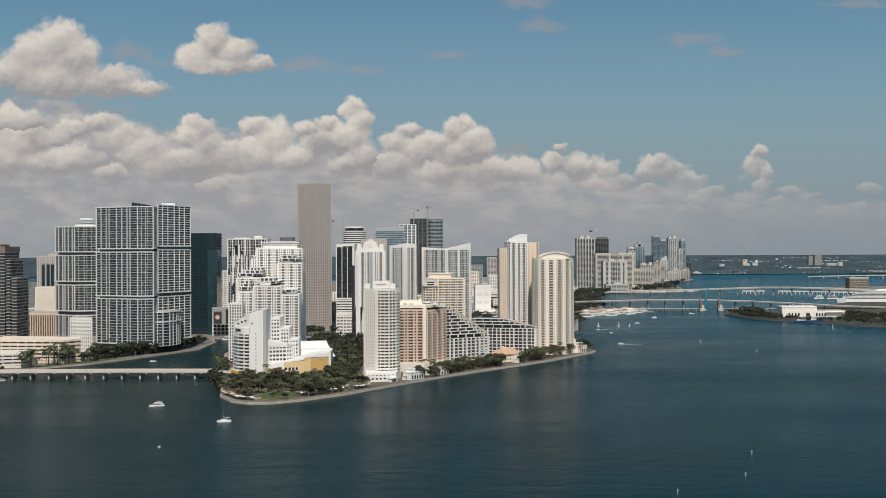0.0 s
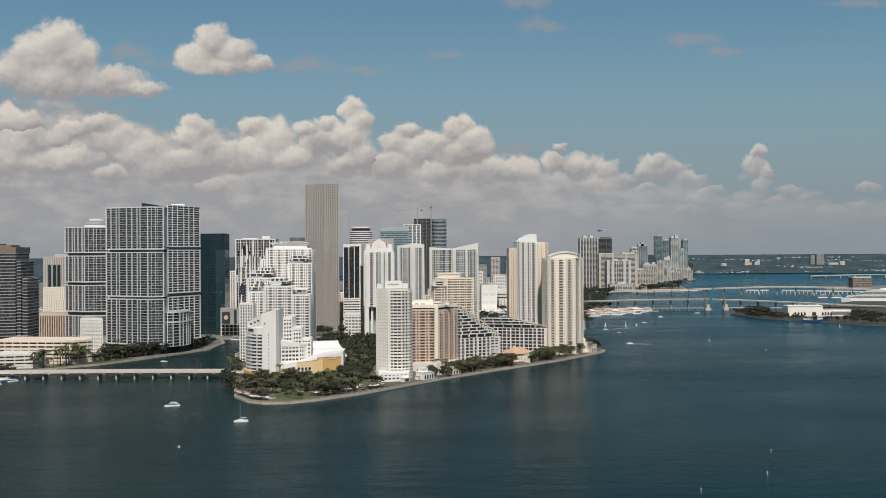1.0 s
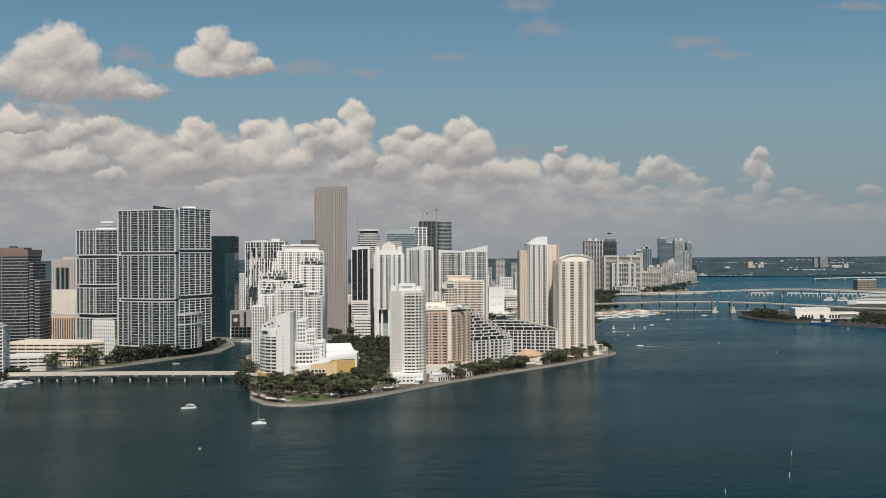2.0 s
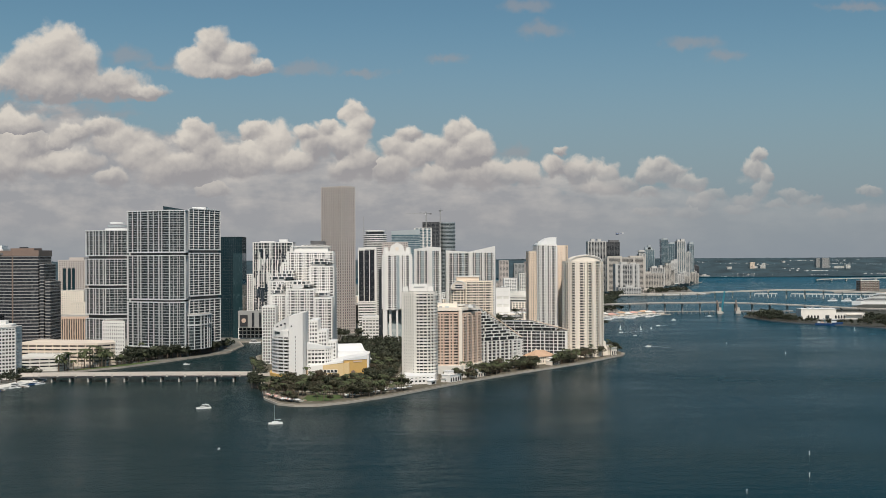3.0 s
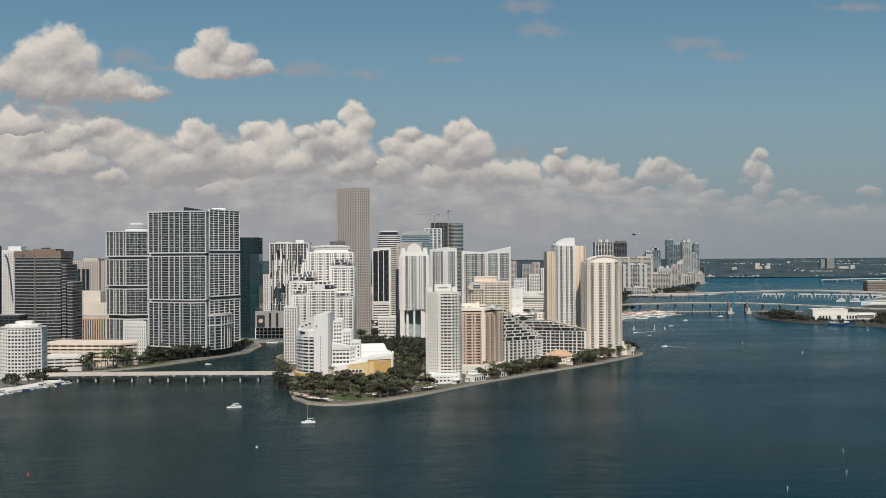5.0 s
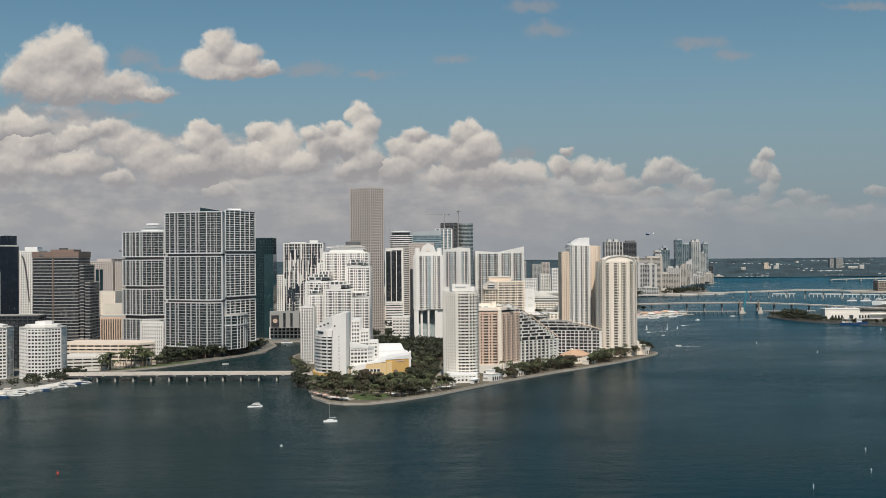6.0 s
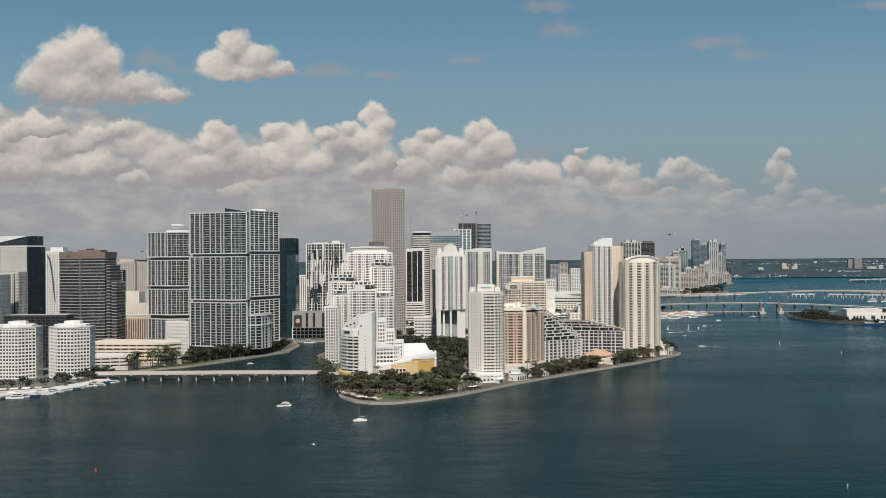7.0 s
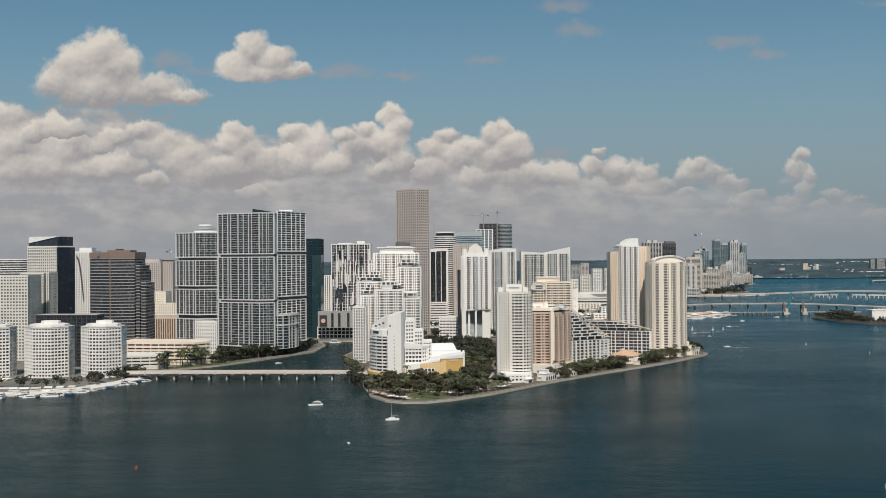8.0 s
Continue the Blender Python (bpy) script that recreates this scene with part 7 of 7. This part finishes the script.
scatter([(-200, 1402), (60, 1428), (60, 1450), (-200, 1445)], 90, 0.2, (), 1.3)
scatter([(690, 1580), (735, 1515), (950, 1440), (960, 1480), (760, 1590), (700, 1640)], 90, 0.2, (), 1.1)
scatter([(80, 1480), (260, 1560), (280, 1900), (90, 1800)], 110, 0.1, (), 1.3)
woods = tagged(new("park_woods", mesh_from("park_woods", REST[1], LEAF)), "dense dark green trees between the buildings", "woods", kind="stuff")
tagged(new("park_trunks", mesh_from("park_trunks", REST[0], BARK)), "brown trunks of the denser trees", "trunks", kind="stuff")
for ob in OAKS + PALMS:
    for o in (*ob.children_recursive, ob):
        bpy.data.objects.remove(o)


def far_woods():
    """Tree clumps of the far land, and of the shore below the far towers."""
    g = random.Random(8)
    bm = bmesh.new()
    for i in range(9000):
        y = 4215 + 640 * g.random() ** 1.3
        x = -1100 + 3700 * g.random()
        r = 1.6 + 2.4 * g.random() ** 2
        z = far_height(y) + 2
        leaf_clump(bm, g, (x, y, z - r * 0.5), r * 1.5, 5, r * 0.6)
    for i in range(1400):
        x, r = -2700 + 5500 * g.random(), 1.5 + 2.5 * g.random()
        leaf_clump(bm, g, (x, 4868, far_height(4868) + 1), r, 5, r)
    for i in range(420):
        t = g.random()
        x, y = 450 + 560 * t + 30 * g.random(), 2740 + 1000 * t ** 1.4 + 60 * g.random()
        leaf_clump(bm, g, (x, y, 6), 6 + 4 * g.random(), 10, 4)
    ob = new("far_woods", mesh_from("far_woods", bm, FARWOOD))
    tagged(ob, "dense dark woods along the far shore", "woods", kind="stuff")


far_woods()


def parasol(x, y, size, mat, label):
    root = thing("parasol", x, y, GROUND + 0.05, label, "parasol", "park parasols")
    part("pole", rod(bmesh.new(), (0, 0, 0), (0, 0, 3.0), 0.06, 0.06, 6), RAILING, root)
    bm = bmesh.new()
    tip = bm.verts.new((0, 0, 3.5))
    ring = [bm.verts.new((size * math.cos(a * math.pi / 4), size * math.sin(a * math.pi / 4), 2.6)) for a in range(8)]
    for a in range(8):
        bm.faces.new((ring[a], ring[(a + 1) % 8], tip))
    bm.faces.new(ring[::-1])
    part("canopy", bm, mat, root)


def lounge_set(x, y, rz, i):
    """A terrace table with two benches."""
    root = thing("terrace_table", x, y, GROUND + 0.05, "pale terrace table with two benches", "table", "terrace tables", rz)
    part("tabletop", box(2.2, 1.1, 0.1, 0, 0, 0.7), RAILING, root)
    part("pedestal", box(0.3, 0.3, 0.7), BARK, root)
    for side in (-1, 1):
        part("bench", box(2.2, 0.5, 0.45, 0, side * 1.0, 0), (HULL, SALMON, HULL)[i % 3], root)


SALMON = surface("salmon_canvas", (0.62, 0.36, 0.30), 0.9, amount=0.25)
g = random.Random(4)
for i in range(58):
    t = i / 57
    parasol(-159 + 27 * t + 3 * g.random(), 838 - 34 * math.sin(t * 1.45) + 5 * g.random(), 1.5 + 0.7 * g.random(), (HULL, SALMON, SAND)[g.randrange(3)], "small parasol on the waterfront terrace")
    if i % 2:
        lounge_set(-157 + 30 * t + 4 * g.random(), 842 - 34 * math.sin(t * 1.45) + 9 * g.random(), 360 * g.random(), i)
for i in range(16):
    t = i / 15
    parasol(-92 + 52 * t + 2 * g.random(), 822 + 50 * t + 3 + 4 * g.random(), 1.9 + 0.9 * g.random(), HULL, "white parasol beside the promenade")


def garden_path(points, width):
    bm = bmesh.new()
    last = None
    for i, (x, y) in enumerate(points):
        a, b = Vector(points[max(0, i - 1)]), Vector(points[min(len(points) - 1, i + 1)])
        e = (b - a).normalized()
        row = [bm.verts.new((x + e.y * width / 2, y - e.x * width / 2, GROUND + 0.04)), bm.verts.new((x - e.y * width / 2, y + e.x * width / 2, GROUND + 0.04))]
        if last:
            bm.faces.new((last[0], last[1], row[1], row[0]))
        last = row
    tagged(new("garden_path", mesh_from("garden_path", bm, SEAWALL)), "pale winding garden path through the park", kind="structure")


garden_path([(-152 + 6 * i, 862 + 9 * math.sin(i * 0.55)) for i in range(18)], 3.0)
garden_path([(-120 + 5 * i, 812 + 4.4 * i + 3 * math.sin(i * 0.8)) for i in range(15)], 2.6)
garden_path([(-62 + 1.5 * i, 880 + 12 * i) for i in range(14)], 5.0)


def far_houses():
    g = random.Random(9)
    bm = bmesh.new()
    spots = [(1020 + 1700 * g.random(), 4226 + 600 * g.random() ** 1.2) for _ in range(34)]
    for i in range(420):
        # houses gather in small districts
        cx, cy = spots[int(34 * g.random() ** 1.3)]
        x, y = cx + g.gauss(0, 38), min(4850, max(4216, cy + g.gauss(0, 6)))
        w, h, z = 1.5 + 11 * g.random() ** 3, 0.4 + 1.3 * g.random(), far_height(y)
        box(w, 3, h + 3, x, y, z - 0.6, bm)
    tagged(new("far_houses", mesh_from("far_houses", bm, WHITE)), "tiny white buildings scattered among far woods", "houses", kind="stuff")
    for x, y, w, h in ((1514, 4500, 21, 29), (1538, 4505, 10, 12), (1570, 4500, 14, 26), (1560, 4502, 9, 15), (1828, 4520, 18, 43), (1848, 4500, 34, 48), (1900, 4490, 46, 11), (1950, 4480, 20, 19), (1400, 4480, 22, 12), (1740, 4700, 12, 10)):
        tower("far_tower", "pale far tower above the woods", rect(x, y, x + w, y + 20), far_height(y) + h, int(h / 2.5), group="far pale towers", z0=far_height(y) - 2, skin=GREY if h > 30 else (PEACH if h == 29 else PALE), band=1.1, bay=3, pier=1, glass=GLASSFAR, joined=True)


far_houses()


def helicopter(x, y, z, rz):
    root = thing("helicopter", x, y, z, "small dark helicopter hovering over the bay", "helicopter", rz=rz)
    bm = bmesh.new()
    bmesh.ops.create_uvsphere(bm, u_segments=12, v_segments=8, radius=1.0)
    bmesh.ops.scale(bm, vec=(2.6, 0.9, 1.05), verts=bm.verts)
    part("cabin", bm, HULLBLUE, root)
    bm = rod(bmesh.new(), (-1.8, 0, 0.3), (-7.4, 0, 0.8), 0.5, 0.16, 8)
    part("tail_boom", bm, HULLBLUE, root)
    part("tail_fin", prism([(-7.8, -0.08), (-6.9, -0.08), (-6.9, 0.08), (-7.8, 0.08)], 0.3, 2.3), HULL, root)
    part("mast", rod(bmesh.new(), (0, 0, 0.9), (0, 0, 1.7), 0.16, 0.12, 6), DARKGREY, root)
    for a in range(3):
        bm = box(5.4, 0.3, 0.06, 2.7, 0, 1.66)
        part("rotor_blade", bm, DARKGREY, root, rz=2 * math.pi * a / 3 + 0.3)
    for s in (-1, 1):
        part("skid", rod(bmesh.new(), (-1.8, s * 0.9, -1.5), (1.8, s * 0.9, -1.5), 0.08, 0.08, 6), DARKGREY, root)
        part("skid_strut", rod(bmesh.new(), (0.2, s * 0.9, -1.5), (0.2, s * 0.5, -0.7), 0.07, 0.07, 6), DARKGREY, root)


helicopter(233.8, 1300.0, 146.8, 170)


def market_hall(x, y, w, d, h, rz, mat, label):
    root = thing("market_hall", x, y, GROUND, label, "building", "marina market halls", rz)
    part("wall", box(w, d, h), CREAM, root)
    bm = bmesh.new()
    a = [bm.verts.new(v) for v in ((-w / 2 - 1, -d / 2 - 1, h), (w / 2 + 1, -d / 2 - 1, h), (w / 2 + 1, d / 2 + 1, h), (-w / 2 - 1, d / 2 + 1, h))]
    b = [bm.verts.new((-w / 2 + d / 3, 0, h + d * 0.28)), bm.verts.new((w / 2 - d / 3, 0, h + d * 0.28))]
    for f in ((a[0], a[1], b[1], b[0]), (a[2], a[3], b[0], b[1]), (a[1], a[2], b[1]), (a[3], a[0], b[0]), a[::-1]):
        bm.faces.new(f)
    part("hip_roof", bm, mat, root)


g = random.Random(31)
for i in range(12):
    t = i / 11
    market_hall(312 + 130 * t + 6 * g.random(), 1852 + 76 * t + 8 * g.random(), 12 + 10 * g.random(), 8 + 4 * g.random(), 3 + 2.5 * g.random(), 25 + 20 * g.random(),
                (TILE, PALE, SALMON, GREY)[i % 4], "low market hall with hipped roof on the marina")
